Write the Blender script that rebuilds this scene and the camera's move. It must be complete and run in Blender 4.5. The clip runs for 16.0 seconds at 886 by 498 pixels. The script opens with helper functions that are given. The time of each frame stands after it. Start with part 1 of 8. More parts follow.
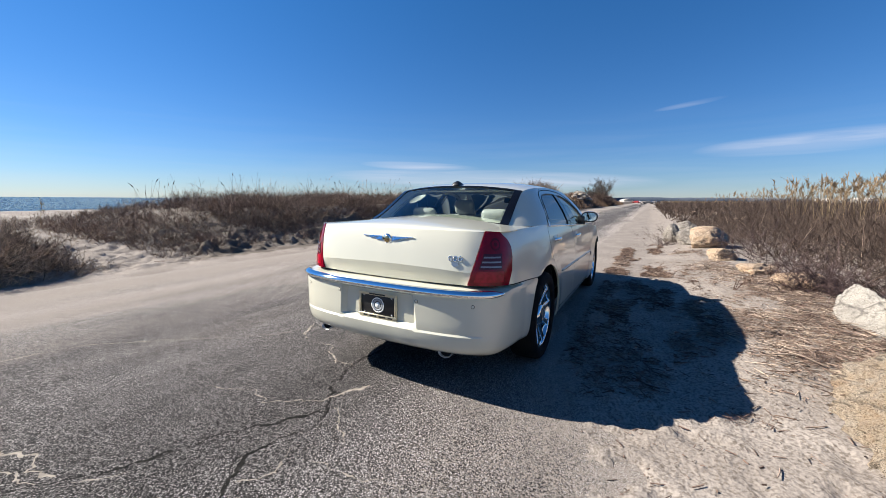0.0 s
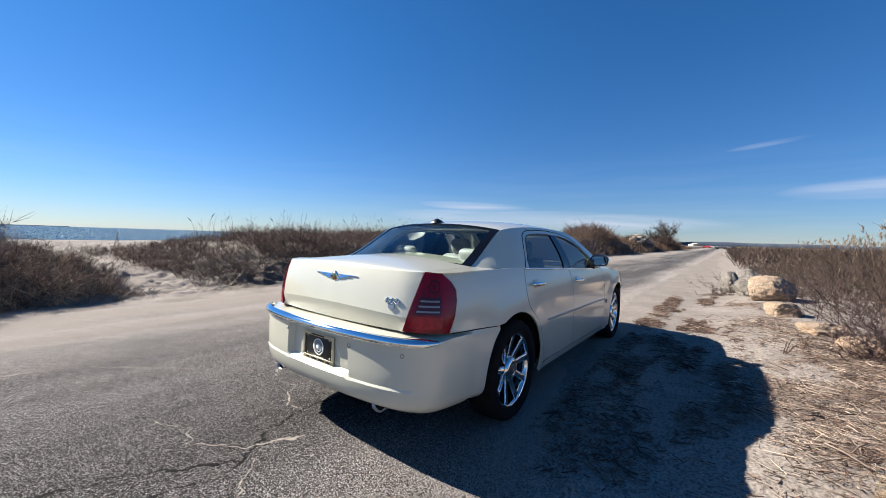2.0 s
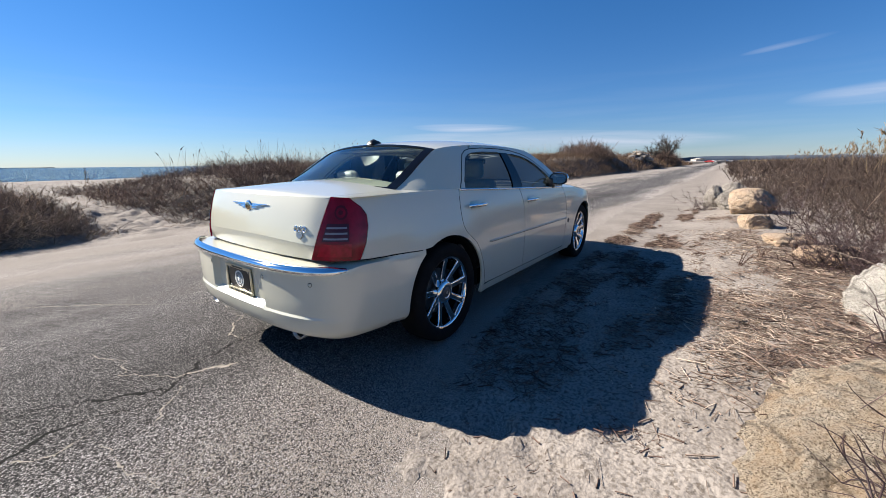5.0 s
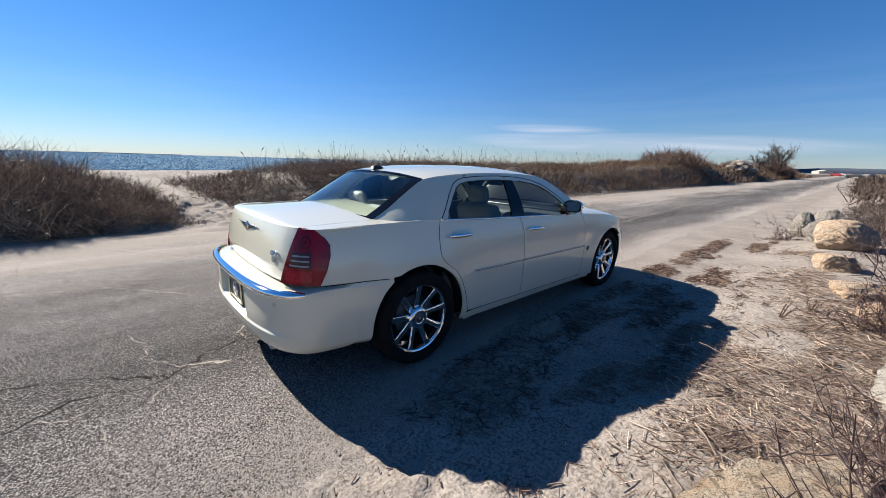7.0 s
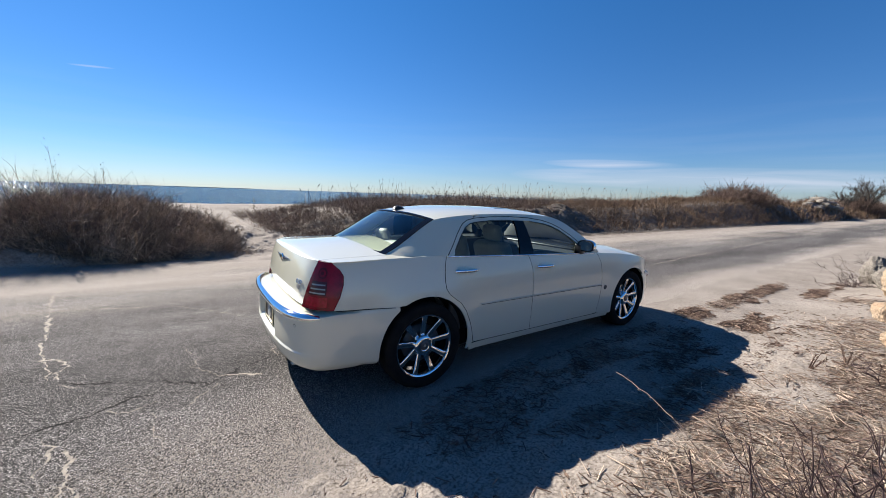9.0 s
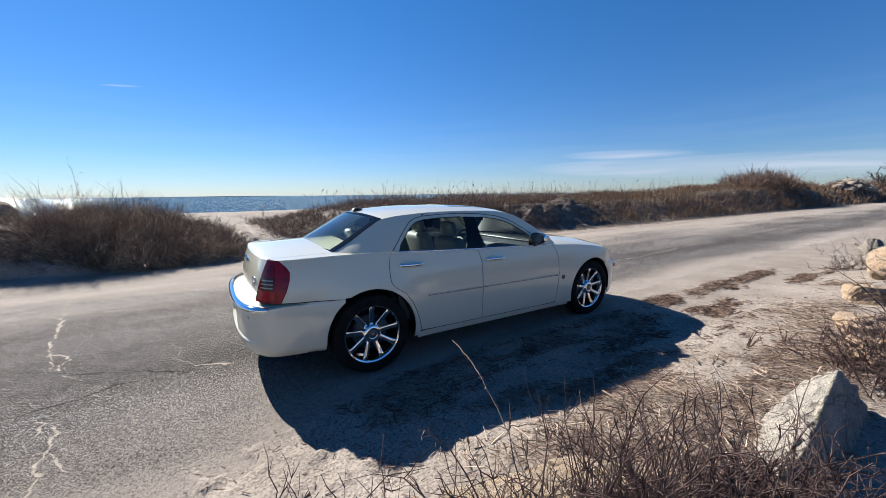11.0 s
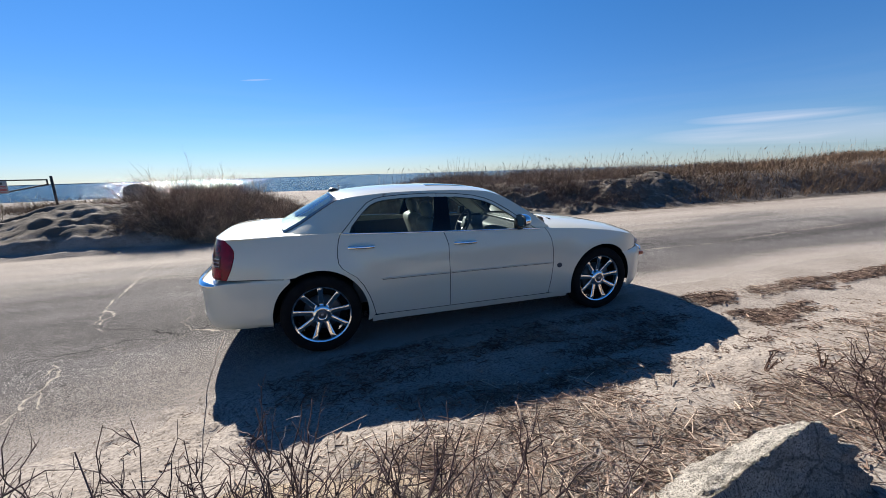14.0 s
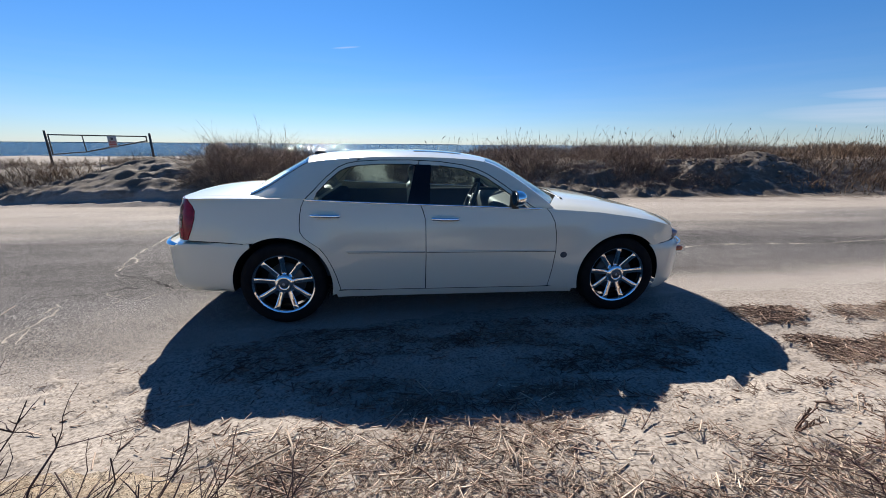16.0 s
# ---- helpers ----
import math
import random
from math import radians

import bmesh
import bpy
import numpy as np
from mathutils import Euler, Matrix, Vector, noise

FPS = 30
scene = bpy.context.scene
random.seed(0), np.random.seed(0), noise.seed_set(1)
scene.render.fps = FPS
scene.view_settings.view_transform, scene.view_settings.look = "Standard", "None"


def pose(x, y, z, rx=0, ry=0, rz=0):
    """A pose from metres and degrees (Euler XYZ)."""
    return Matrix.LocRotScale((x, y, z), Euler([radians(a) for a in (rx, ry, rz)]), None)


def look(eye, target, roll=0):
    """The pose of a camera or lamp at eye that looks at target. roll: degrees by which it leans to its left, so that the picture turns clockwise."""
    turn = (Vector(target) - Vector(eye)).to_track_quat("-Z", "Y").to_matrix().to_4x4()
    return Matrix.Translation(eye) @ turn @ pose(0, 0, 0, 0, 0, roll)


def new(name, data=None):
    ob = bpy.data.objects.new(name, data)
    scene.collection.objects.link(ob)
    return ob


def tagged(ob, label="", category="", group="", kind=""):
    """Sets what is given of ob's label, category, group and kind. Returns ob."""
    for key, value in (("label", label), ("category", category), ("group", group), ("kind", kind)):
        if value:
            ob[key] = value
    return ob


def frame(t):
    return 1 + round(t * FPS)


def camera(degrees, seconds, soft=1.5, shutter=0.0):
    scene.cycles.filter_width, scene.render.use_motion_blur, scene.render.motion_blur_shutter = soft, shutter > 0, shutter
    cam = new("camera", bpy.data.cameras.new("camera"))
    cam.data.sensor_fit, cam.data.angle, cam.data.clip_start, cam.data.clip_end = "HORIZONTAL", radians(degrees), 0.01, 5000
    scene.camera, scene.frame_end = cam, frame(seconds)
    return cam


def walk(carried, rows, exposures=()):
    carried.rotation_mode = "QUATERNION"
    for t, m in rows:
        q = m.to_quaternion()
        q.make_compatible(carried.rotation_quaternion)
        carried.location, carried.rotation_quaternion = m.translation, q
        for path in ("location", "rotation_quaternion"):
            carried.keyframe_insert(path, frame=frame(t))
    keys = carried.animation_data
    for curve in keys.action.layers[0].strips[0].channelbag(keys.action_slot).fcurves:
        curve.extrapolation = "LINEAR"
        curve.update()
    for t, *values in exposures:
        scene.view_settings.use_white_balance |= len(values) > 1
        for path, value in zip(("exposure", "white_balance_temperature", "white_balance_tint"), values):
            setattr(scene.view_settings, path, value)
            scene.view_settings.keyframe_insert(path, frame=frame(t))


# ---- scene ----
cam = camera(99.70, 16.0, soft=0.8)
PATH = [
    (0, (-3.043, -1.578, 1.308), (-1.305, -0.624, 1.046), 0.41),
    (0.5, (-2.915, -1.772, 1.318), (-1.218, -0.738, 1.091), 0.91),
    (1, (-2.761, -1.881, 1.316), (-1.109, -0.762, 1.182), 1.09),
    (1.5, (-2.610, -1.953, 1.307), (-0.975, -0.804, 1.221), 1.47),
    (2, (-2.493, -2.059, 1.312), (-0.896, -0.856, 1.252), 1.74),
    (2.5, (-2.426, -2.143, 1.320), (-0.840, -0.928, 1.231), 0.98),
    (3, (-2.352, -2.120, 1.298), (-0.744, -0.947, 1.102), -0.69),
    (3.5, (-2.249, -2.171, 1.266), (-0.612, -1.067, 0.951), -2.00),
    (4, (-2.201, -2.235, 1.244), (-0.555, -1.171, 0.847), -1.96),
    (4.2, (-2.212, -2.233, 1.247), (-0.573, -1.164, 0.838), -1.73),
    (6.3, (-1.725, -2.779, 1.462), (-0.346, -1.423, 0.952), 1.42),
    (6.5, (-1.694, -2.801, 1.502), (-0.334, -1.425, 0.996), 1.58),
    (7, (-1.667, -2.919, 1.524), (-0.352, -1.482, 1.071), 1.60),
    (7.5, (-1.616, -3.090, 1.553), (-0.346, -1.599, 1.143), 2.22),
    (8, (-1.581, -3.176, 1.555), (-0.366, -1.628, 1.197), 2.52),
    (8.5, (-1.606, -3.226, 1.590), (-0.439, -1.632, 1.278), 2.41),
    (9, (-1.583, -3.356, 1.606), (-0.454, -1.730, 1.320), 1.87),
    (9.5, (-1.504, -3.558, 1.603), (-0.396, -1.914, 1.338), 1.06),
    (9.7, (-1.469, -3.618, 1.595), (-0.367, -1.969, 1.337), 0.59),
    (11.8, (-0.862, -4.071, 1.633), (0.092, -2.343, 1.308), -1.50),
    (12, (-0.769, -4.074, 1.622), (0.144, -2.326, 1.292), -1.63),
    (12.5, (-0.563, -4.179, 1.617), (0.223, -2.372, 1.276), -1.98),
    (13, (-0.366, -4.251, 1.624), (0.334, -2.411, 1.273), -2.11),
    (13.5, (-0.123, -4.279, 1.605), (0.520, -2.423, 1.231), -2.15),
    (14, (0.134, -4.300, 1.614), (0.704, -2.425, 1.211), -1.81),
    (14.5, (0.403, -4.317, 1.564), (0.890, -2.425, 1.133), -1.28),
    (15, (0.613, -4.259, 1.549), (1.004, -2.353, 1.086), -0.74),
    (15.5, (0.847, -4.139, 1.554), (1.134, -2.224, 1.053), -0.19),
    (16, (1.061, -4.031, 1.545), (1.260, -2.115, 1.006), 0.35),
]
walk(cam, [(t, look(eye, target, roll)) for t, eye, target, roll in PATH])

# ---- world, sun, exposure ----
SUN_AZ = radians(-15.0)      # from +Y towards -X
SUN_EL = radians(34.6)
world = bpy.data.worlds.new("sky")
scene.world = world
world.use_nodes = True
wt = world.node_tree
wt.nodes.clear()
w_out = wt.nodes.new("ShaderNodeOutputWorld")
w_bg = wt.nodes.new("ShaderNodeBackground")
sky = wt.nodes.new("ShaderNodeTexSky")
sky.sky_type = "NISHITA"
sky.sun_disc = False
sky.sun_elevation = SUN_EL
sky.sun_rotation = radians(-15.0)
sky.altitude = 0
sky.air_density = 1.0
sky.dust_density = 0.02
sky.ozone_density = 4.0
w_bg.inputs["Strength"].default_value = 0.05
scene.view_settings.exposure = 1.28
# thin streaks of cirrus low over the land
w_co = wt.nodes.new("ShaderNodeTexCoord")
w_map = wt.nodes.new("ShaderNodeMapping")
w_map.inputs["Rotation"].default_value = (0, radians(2), radians(10))
w_map.inputs["Scale"].default_value = (1.6, 1.6, 24.0)
w_ns = wt.nodes.new("ShaderNodeTexNoise")
w_ns.inputs["Scale"].default_value = 1.9
w_ns.inputs["Detail"].default_value = 5
w_ns.inputs["Distortion"].default_value = 0.4
w_rp = wt.nodes.new("ShaderNodeValToRGB")
w_rp.color_ramp.elements[0].position = 0.42
w_rp.color_ramp.elements[1].position = 0.72
w_sep = wt.nodes.new("ShaderNodeSeparateXYZ")
w_el = wt.nodes.new("ShaderNodeMapRange")
w_el.inputs["From Min"].default_value = 0.02
w_el.inputs["From Max"].default_value = 0.22
w_el.inputs["To Min"].default_value = 0.8
w_el.inputs["To Max"].default_value = 0.0


def w_math(op, a, b=None, c=None):
    n = wt.nodes.new("ShaderNodeMath")
    n.operation = op
    for k, v in enumerate((a, b, c)):
        if v is None:
            continue
        if isinstance(v, (int, float)):
            n.inputs[k].default_value = v
        else:
            wt.links.new(v, n.inputs[k])
    return n.outputs[0]


w_mix = wt.nodes.new("ShaderNodeMixRGB")
w_mix.inputs["Color2"].default_value = (6.0, 6.4, 7.6, 1)
L = wt.links.new
L(w_co.outputs["Generated"], w_map.inputs["Vector"])
L(w_co.outputs["Generated"], w_sep.inputs[0])
L(w_map.outputs[0], w_ns.inputs["Vector"])
L(w_ns.outputs[0], w_rp.inputs[0])
L(w_sep.outputs["Z"], w_el.inputs[0])
w_az = w_math("ARCTAN2", w_sep.outputs["Y"], w_sep.outputs["X"])
cloud = None
# each bank of cirrus: bearing, half width, height over the horizon, half height, slant, density
for az, wa, e0, we, slant, dens in ((-0.27, 0.20, 0.112, 0.022, -0.03, 0.75), (0.56, 0.16, 0.085, 0.012, 0.03, 0.62), (0.38, 0.42, 0.052, 0.026, 0.02, 0.95), (-0.06, 0.07, 0.205, 0.006, -0.10, 0.22), (1.70, 0.035, 0.213, 0.0022, -0.10, 0.9)):
    da = w_math("SUBTRACT", w_az, az)
    ca = w_math("DIVIDE", da, wa)
    de = w_math("SUBTRACT", w_math("SUBTRACT", w_sep.outputs["Z"], e0), w_math("MULTIPLY", da, slant))
    ce = w_math("DIVIDE", de, we)
    r2_ = w_math("ADD", w_math("MULTIPLY", ca, ca), w_math("MULTIPLY", ce, ce))
    soft_edge = w_math("MAXIMUM", w_math("SUBTRACT", 1.0, r2_), 0.0)
    one = w_math("MULTIPLY", soft_edge, dens)
    cloud = one if cloud is None else w_math("MAXIMUM", cloud, one)
w_streak = w_math("MULTIPLY", w_rp.outputs[0], w_el.outputs[0])
w_thin = w_math("MULTIPLY", w_streak, 0.12)
w_body = w_math("MULTIPLY", cloud, w_math("MULTIPLY_ADD", w_rp.outputs[0], 0.75, 0.35))
L(w_math("MINIMUM", w_math("ADD", w_thin, w_body), 0.9), w_mix.inputs["Fac"])
w_tint = wt.nodes.new("ShaderNodeMixRGB")
w_tint.blend_type = "MULTIPLY"
w_tint.inputs["Fac"].default_value = 1.0
w_grad = wt.nodes.new("ShaderNodeValToRGB")
w_grad.color_ramp.elements[0].position = 0.0
w_grad.color_ramp.elements[0].color = (0.57, 0.67, 0.90, 1)
w_grad.color_ramp.elements[1].position = 0.45
w_grad.color_ramp.elements[1].color = (0.56, 0.79, 1.02, 1)
L(w_sep.outputs["Z"], w_grad.inputs[0])
L(w_grad.outputs[0], w_tint.inputs["Color2"])
w_sat = wt.nodes.new("ShaderNodeHueSaturation")
w_sat.inputs["Saturation"].default_value = 1.10
L(sky.outputs[0], w_tint.inputs["Color1"])
L(w_tint.outputs[0], w_sat.inputs["Color"])
L(w_sat.outputs[0], w_mix.inputs["Color1"])
L(w_mix.outputs[0], w_bg.inputs["Color"])
L(w_bg.outputs[0], w_out.inputs["Surface"])

sun = new("sun", bpy.data.lights.new("sun", "SUN"))
sun.data.energy = 5.0
sun.data.angle = radians(0.53)
sun.data.color = (1.0, 0.95, 0.87)
sun_dir = Vector((math.sin(SUN_AZ) * math.cos(SUN_EL), math.cos(SUN_AZ) * math.cos(SUN_EL), math.sin(SUN_EL)))
sun.matrix_world = look(sun_dir * 50, (0, 0, 0))

# ---- materials ----


def material(name, base, rough=0.6, metal=0.0, vary=None, scale=8.0, fine=None, fine_scale=120.0, bump=0.0, bump_scale=60.0, coat=0.0, island=0.0, spec=0.5, detail=6.0, stretch=None):
    """Principled surface with colour varied at two scales and a fine relief."""
    m = bpy.data.materials.new(name)
    m.use_nodes = True
    nt = m.node_tree
    b = nt.nodes["Principled BSDF"]
    b.inputs["Roughness"].default_value = rough
    b.inputs["Metallic"].default_value = metal
    b.inputs["Coat Weight"].default_value = coat
    b.inputs["Coat Roughness"].default_value = 0.03
    b.inputs["Specular IOR Level"].default_value = spec
    b.inputs["Base Color"].default_value = (*base, 1)
    co = nt.nodes.new("ShaderNodeTexCoord").outputs["Object"]
    if stretch:
        mp = nt.nodes.new("ShaderNodeMapping")
        mp.inputs["Scale"].default_value = stretch
        nt.links.new(co, mp.inputs["Vector"])
        co = mp.outputs[0]
    last = None

    def mixed(colour, fac_out, first):
        mx = nt.nodes.new("ShaderNodeMixRGB")
        mx.inputs["Color2"].default_value = (*colour, 1)
        if first is None:
            mx.inputs["Color1"].default_value = (*base, 1)
        else:
            nt.links.new(first, mx.inputs["Color1"])
        nt.links.new(fac_out, mx.inputs["Fac"])
        return mx.outputs[0]

    def spots(sc, lo, hi):
        n = nt.nodes.new("ShaderNodeTexNoise")
        n.inputs["Scale"].default_value = sc
        n.inputs["Detail"].default_value = detail
        nt.links.new(co, n.inputs["Vector"])
        r = nt.nodes.new("ShaderNodeMapRange")
        r.inputs["From Min"].default_value = lo
        r.inputs["From Max"].default_value = hi
        nt.links.new(n.outputs[0], r.inputs[0])
        return r.outputs[0]

    if vary:
        last = mixed(vary, spots(scale, 0.4, 0.62), last)
    if fine:
        last = mixed(fine, spots(fine_scale, 0.45, 0.65), last)
    if island:
        geo = nt.nodes.new("ShaderNodeNewGeometry")
        hs = nt.nodes.new("ShaderNodeHueSaturation")
        r = nt.nodes.new("ShaderNodeMapRange")
        r.inputs["To Min"].default_value = 1 - island
        r.inputs["To Max"].default_value = 1 + island
        nt.links.new(geo.outputs["Random Per Island"], r.inputs[0])
        nt.links.new(r.outputs[0], hs.inputs["Value"])
        if last is None:
            hs.inputs["Color"].default_value = (*base, 1)
        else:
            nt.links.new(last, hs.inputs["Color"])
        last = hs.outputs[0]
    if last is not None:
        nt.links.new(last, b.inputs["Base Color"])
    if bump:
        n = nt.nodes.new("ShaderNodeTexNoise")
        n.inputs["Scale"].default_value = bump_scale
        n.inputs["Detail"].default_value = 8
        nt.links.new(co, n.inputs["Vector"])
        bp = nt.nodes.new("ShaderNodeBump")
        bp.inputs["Strength"].default_value = 0.8
        bp.inputs["Distance"].default_value = bump
        nt.links.new(n.outputs[0], bp.inputs["Height"])
        nt.links.new(bp.outputs[0], b.inputs["Normal"])
    return m


def asphalt_material():
    """Worn asphalt: dark binder, pale aggregate, drifted sand in broad patches towards both edges."""
    m = bpy.data.materials.new("worn_asphalt")
    m.use_nodes = True
    nt = m.node_tree
    N, K = nt.nodes.new, nt.links.new
    b = nt.nodes["Principled BSDF"]
    b.inputs["Roughness"].default_value = 0.85
    b.inputs["Specular IOR Level"].default_value = 0.06
    co = N("ShaderNodeTexCoord").outputs["Object"]
    vo = N("ShaderNodeTexVoronoi")
    vo.inputs["Scale"].default_value = 170.0
    jag = N("ShaderNodeTexNoise")
    jag.inputs["Scale"].default_value = 150.0
    jag.inputs["Detail"].default_value = 2
    K(co, jag.inputs["Vector"])
    jit = N("ShaderNodeVectorMath")
    jit.operation = "MULTIPLY_ADD"
    jit.inputs[1].default_value = (0.012, 0.012, 0.0)
    K(jag.outputs["Color"], jit.inputs[0])
    K(co, jit.inputs[2])
    K(jit.outputs[0], vo.inputs["Vector"])
    sep = N("ShaderNodeSeparateXYZ")
    K(vo.outputs["Color"], sep.inputs[0])
    r1 = N("ShaderNodeValToRGB")
    e = r1.color_ramp.elements
    e[0].position, e[0].color = 0.0, (0.0429, 0.0399, 0.0383, 1)
    e[1].position, e[1].color = 1.0, (0.7386, 0.6864, 0.6542, 1)
    e.new(0.35).color = (0.1571, 0.1437, 0.1380, 1)
    e.new(0.62).color = (0.3300, 0.2993, 0.2839, 1)
    e.new(0.84).color = (0.5239, 0.4808, 0.4560, 1)
    # sand dust
    n = N("ShaderNodeTexNoise")
    n.inputs["Scale"].default_value = 0.55
    n.inputs["Detail"].default_value = 7
    mp = N("ShaderNodeMapping")
    mp.inputs["Scale"].default_value = (0.35, 1.6, 1)
    K(co, mp.inputs["Vector"])
    K(mp.outputs[0], n.inputs["Vector"])
    sp = N("ShaderNodeSeparateXYZ")
    K(co, sp.inputs[0])
    edge = N("ShaderNodeMapRange")
    edge.inputs["From Min"].default_value = 0.6
    edge.inputs["From Max"].default_value = 5.4
    edge.inputs["To Min"].default_value = -0.24
    edge.inputs["To Max"].default_value = 0.53
    K(sp.outputs["Y"], edge.inputs[0])
    xc = N("ShaderNodeClamp")
    xc.inputs["Min"].default_value = -6.0
    xc.inputs["Max"].default_value = 5.0
    K(sp.outputs["X"], xc.inputs["Value"])
    sl = N("ShaderNodeMath")
    sl.operation = "MULTIPLY_ADD"
    sl.inputs[1].default_value = -0.17
    K(xc.outputs[0], sl.inputs[0])
    K(sp.outputs["Y"], sl.inputs[2])
    edge2 = N("ShaderNodeMapRange")
    edge2.inputs["From Min"].default_value = 0.20
    edge2.inputs["From Max"].default_value = -1.40
    edge2.inputs["To Min"].default_value = 0.0
    edge2.inputs["To Max"].default_value = 0.80
    K(sl.outputs[0], edge2.inputs[0])
    add = N("ShaderNodeMath")
    add.operation = "ADD"
    K(n.outputs[0], add.inputs[0])
    K(edge.outputs[0], add.inputs[1])
    add2 = N("ShaderNodeMath")
    add2.operation = "ADD"
    K(add.outputs[0], add2.inputs[0])
    K(edge2.outputs[0], add2.inputs[1])
    fg = N("ShaderNodeTexNoise")
    fg.inputs["Scale"].default_value = 60
    fg.inputs["Detail"].default_value = 4
    K(co, fg.inputs["Vector"])
    fgm = N("ShaderNodeMath")
    fgm.operation = "MULTIPLY_ADD"
    fgm.inputs[1].default_value = 0.25
    fgm.inputs[2].default_value = -0.12
    K(fg.outputs[0], fgm.inputs[0])
    add3 = N("ShaderNodeMath")
    add3.operation = "ADD"
    K(add2.outputs[0], add3.inputs[0])
    K(fgm.outputs[0], add3.inputs[1])
    grit = N("ShaderNodeMath")
    grit.operation = "MULTIPLY_ADD"
    grit.inputs[1].default_value = 0.42
    K(sep.outputs[1], grit.inputs[0])
    K(add3.outputs[0], grit.inputs[2])
    dust = N("ShaderNodeMapRange")
    dust.inputs["From Min"].default_value = 0.74
    dust.inputs["From Max"].default_value = 1.08
    dust.inputs["To Max"].default_value = 0.95
    K(grit.outputs[0], dust.inputs[0])
    mx = N("ShaderNodeMixRGB")
    mx.inputs["Color2"].default_value = (0.315, 0.268, 0.226, 1)
    more = N("ShaderNodeMath")
    more.operation = "MULTIPLY_ADD"
    more.inputs[1].default_value = 0.5
    K(dust.outputs[0], more.inputs[0])
    K(sep.outputs[0], more.inputs[2])
    K(more.outputs[0], r1.inputs[0])
    veil = N("ShaderNodeMath")
    veil.operation = "POWER"
    veil.inputs[1].default_value = 1.7
    K(dust.outputs[0], veil.inputs[0])
    veil2 = N("ShaderNodeMath")
    veil2.operation = "MULTIPLY"
    veil2.inputs[1].default_value = 0.74
    K(veil.outputs[0], veil2.inputs[0])
    K(veil2.outputs[0], mx.inputs["Fac"])
    # broad worn lanes, lighter and darker
    n2 = N("ShaderNodeTexNoise")
    n2.inputs["Scale"].default_value = 0.8
    n2.inputs["Detail"].default_value = 5
    mp2 = N("ShaderNodeMapping")
    mp2.inputs["Scale"].default_value = (0.12, 1.3, 1)
    K(co, mp2.inputs["Vector"])
    K(mp2.outputs[0], n2.inputs["Vector"])
    r2 = N("ShaderNodeMapRange")
    r2.inputs["From Min"].default_value = 0.35
    r2.inputs["From Max"].default_value = 0.7
    r2.inputs["To Min"].default_value = 0.50
    r2.inputs["To Max"].default_value = 1.2
    K(n2.outputs[0], r2.inputs[0])
    hs = N("ShaderNodeHueSaturation")
    K(r2.outputs[0], hs.inputs["Value"])
    gap = N("ShaderNodeMapRange")
    gap.inputs["From Min"].default_value = 0.31
    gap.inputs["From Max"].default_value = 0.58
    gap.inputs["To Min"].default_value = 0.0
    gap.inputs["To Max"].default_value = 0.92
    K(vo.outputs["Distance"], gap.inputs[0])
    binder = N("ShaderNodeMixRGB")
    binder.inputs["Color2"].default_value = (0.0079, 0.0078, 0.0077, 1)
    K(gap.outputs[0], binder.inputs["Fac"])
    K(r1.outputs[0], binder.inputs["Color1"])
    K(binder.outputs[0], hs.inputs["Color"])
    K(hs.outputs[0], mx.inputs["Color1"])
    K(mx.outputs[0], b.inputs["Base Color"])
    bp = N("ShaderNodeBump")
    bp.inputs["Strength"].default_value = 0.9
    bp.invert = True
    bp.inputs["Distance"].default_value = 0.0035
    K(vo.outputs["Distance"], bp.inputs["Height"])
    K(bp.outputs[0], b.inputs["Normal"])
    return m


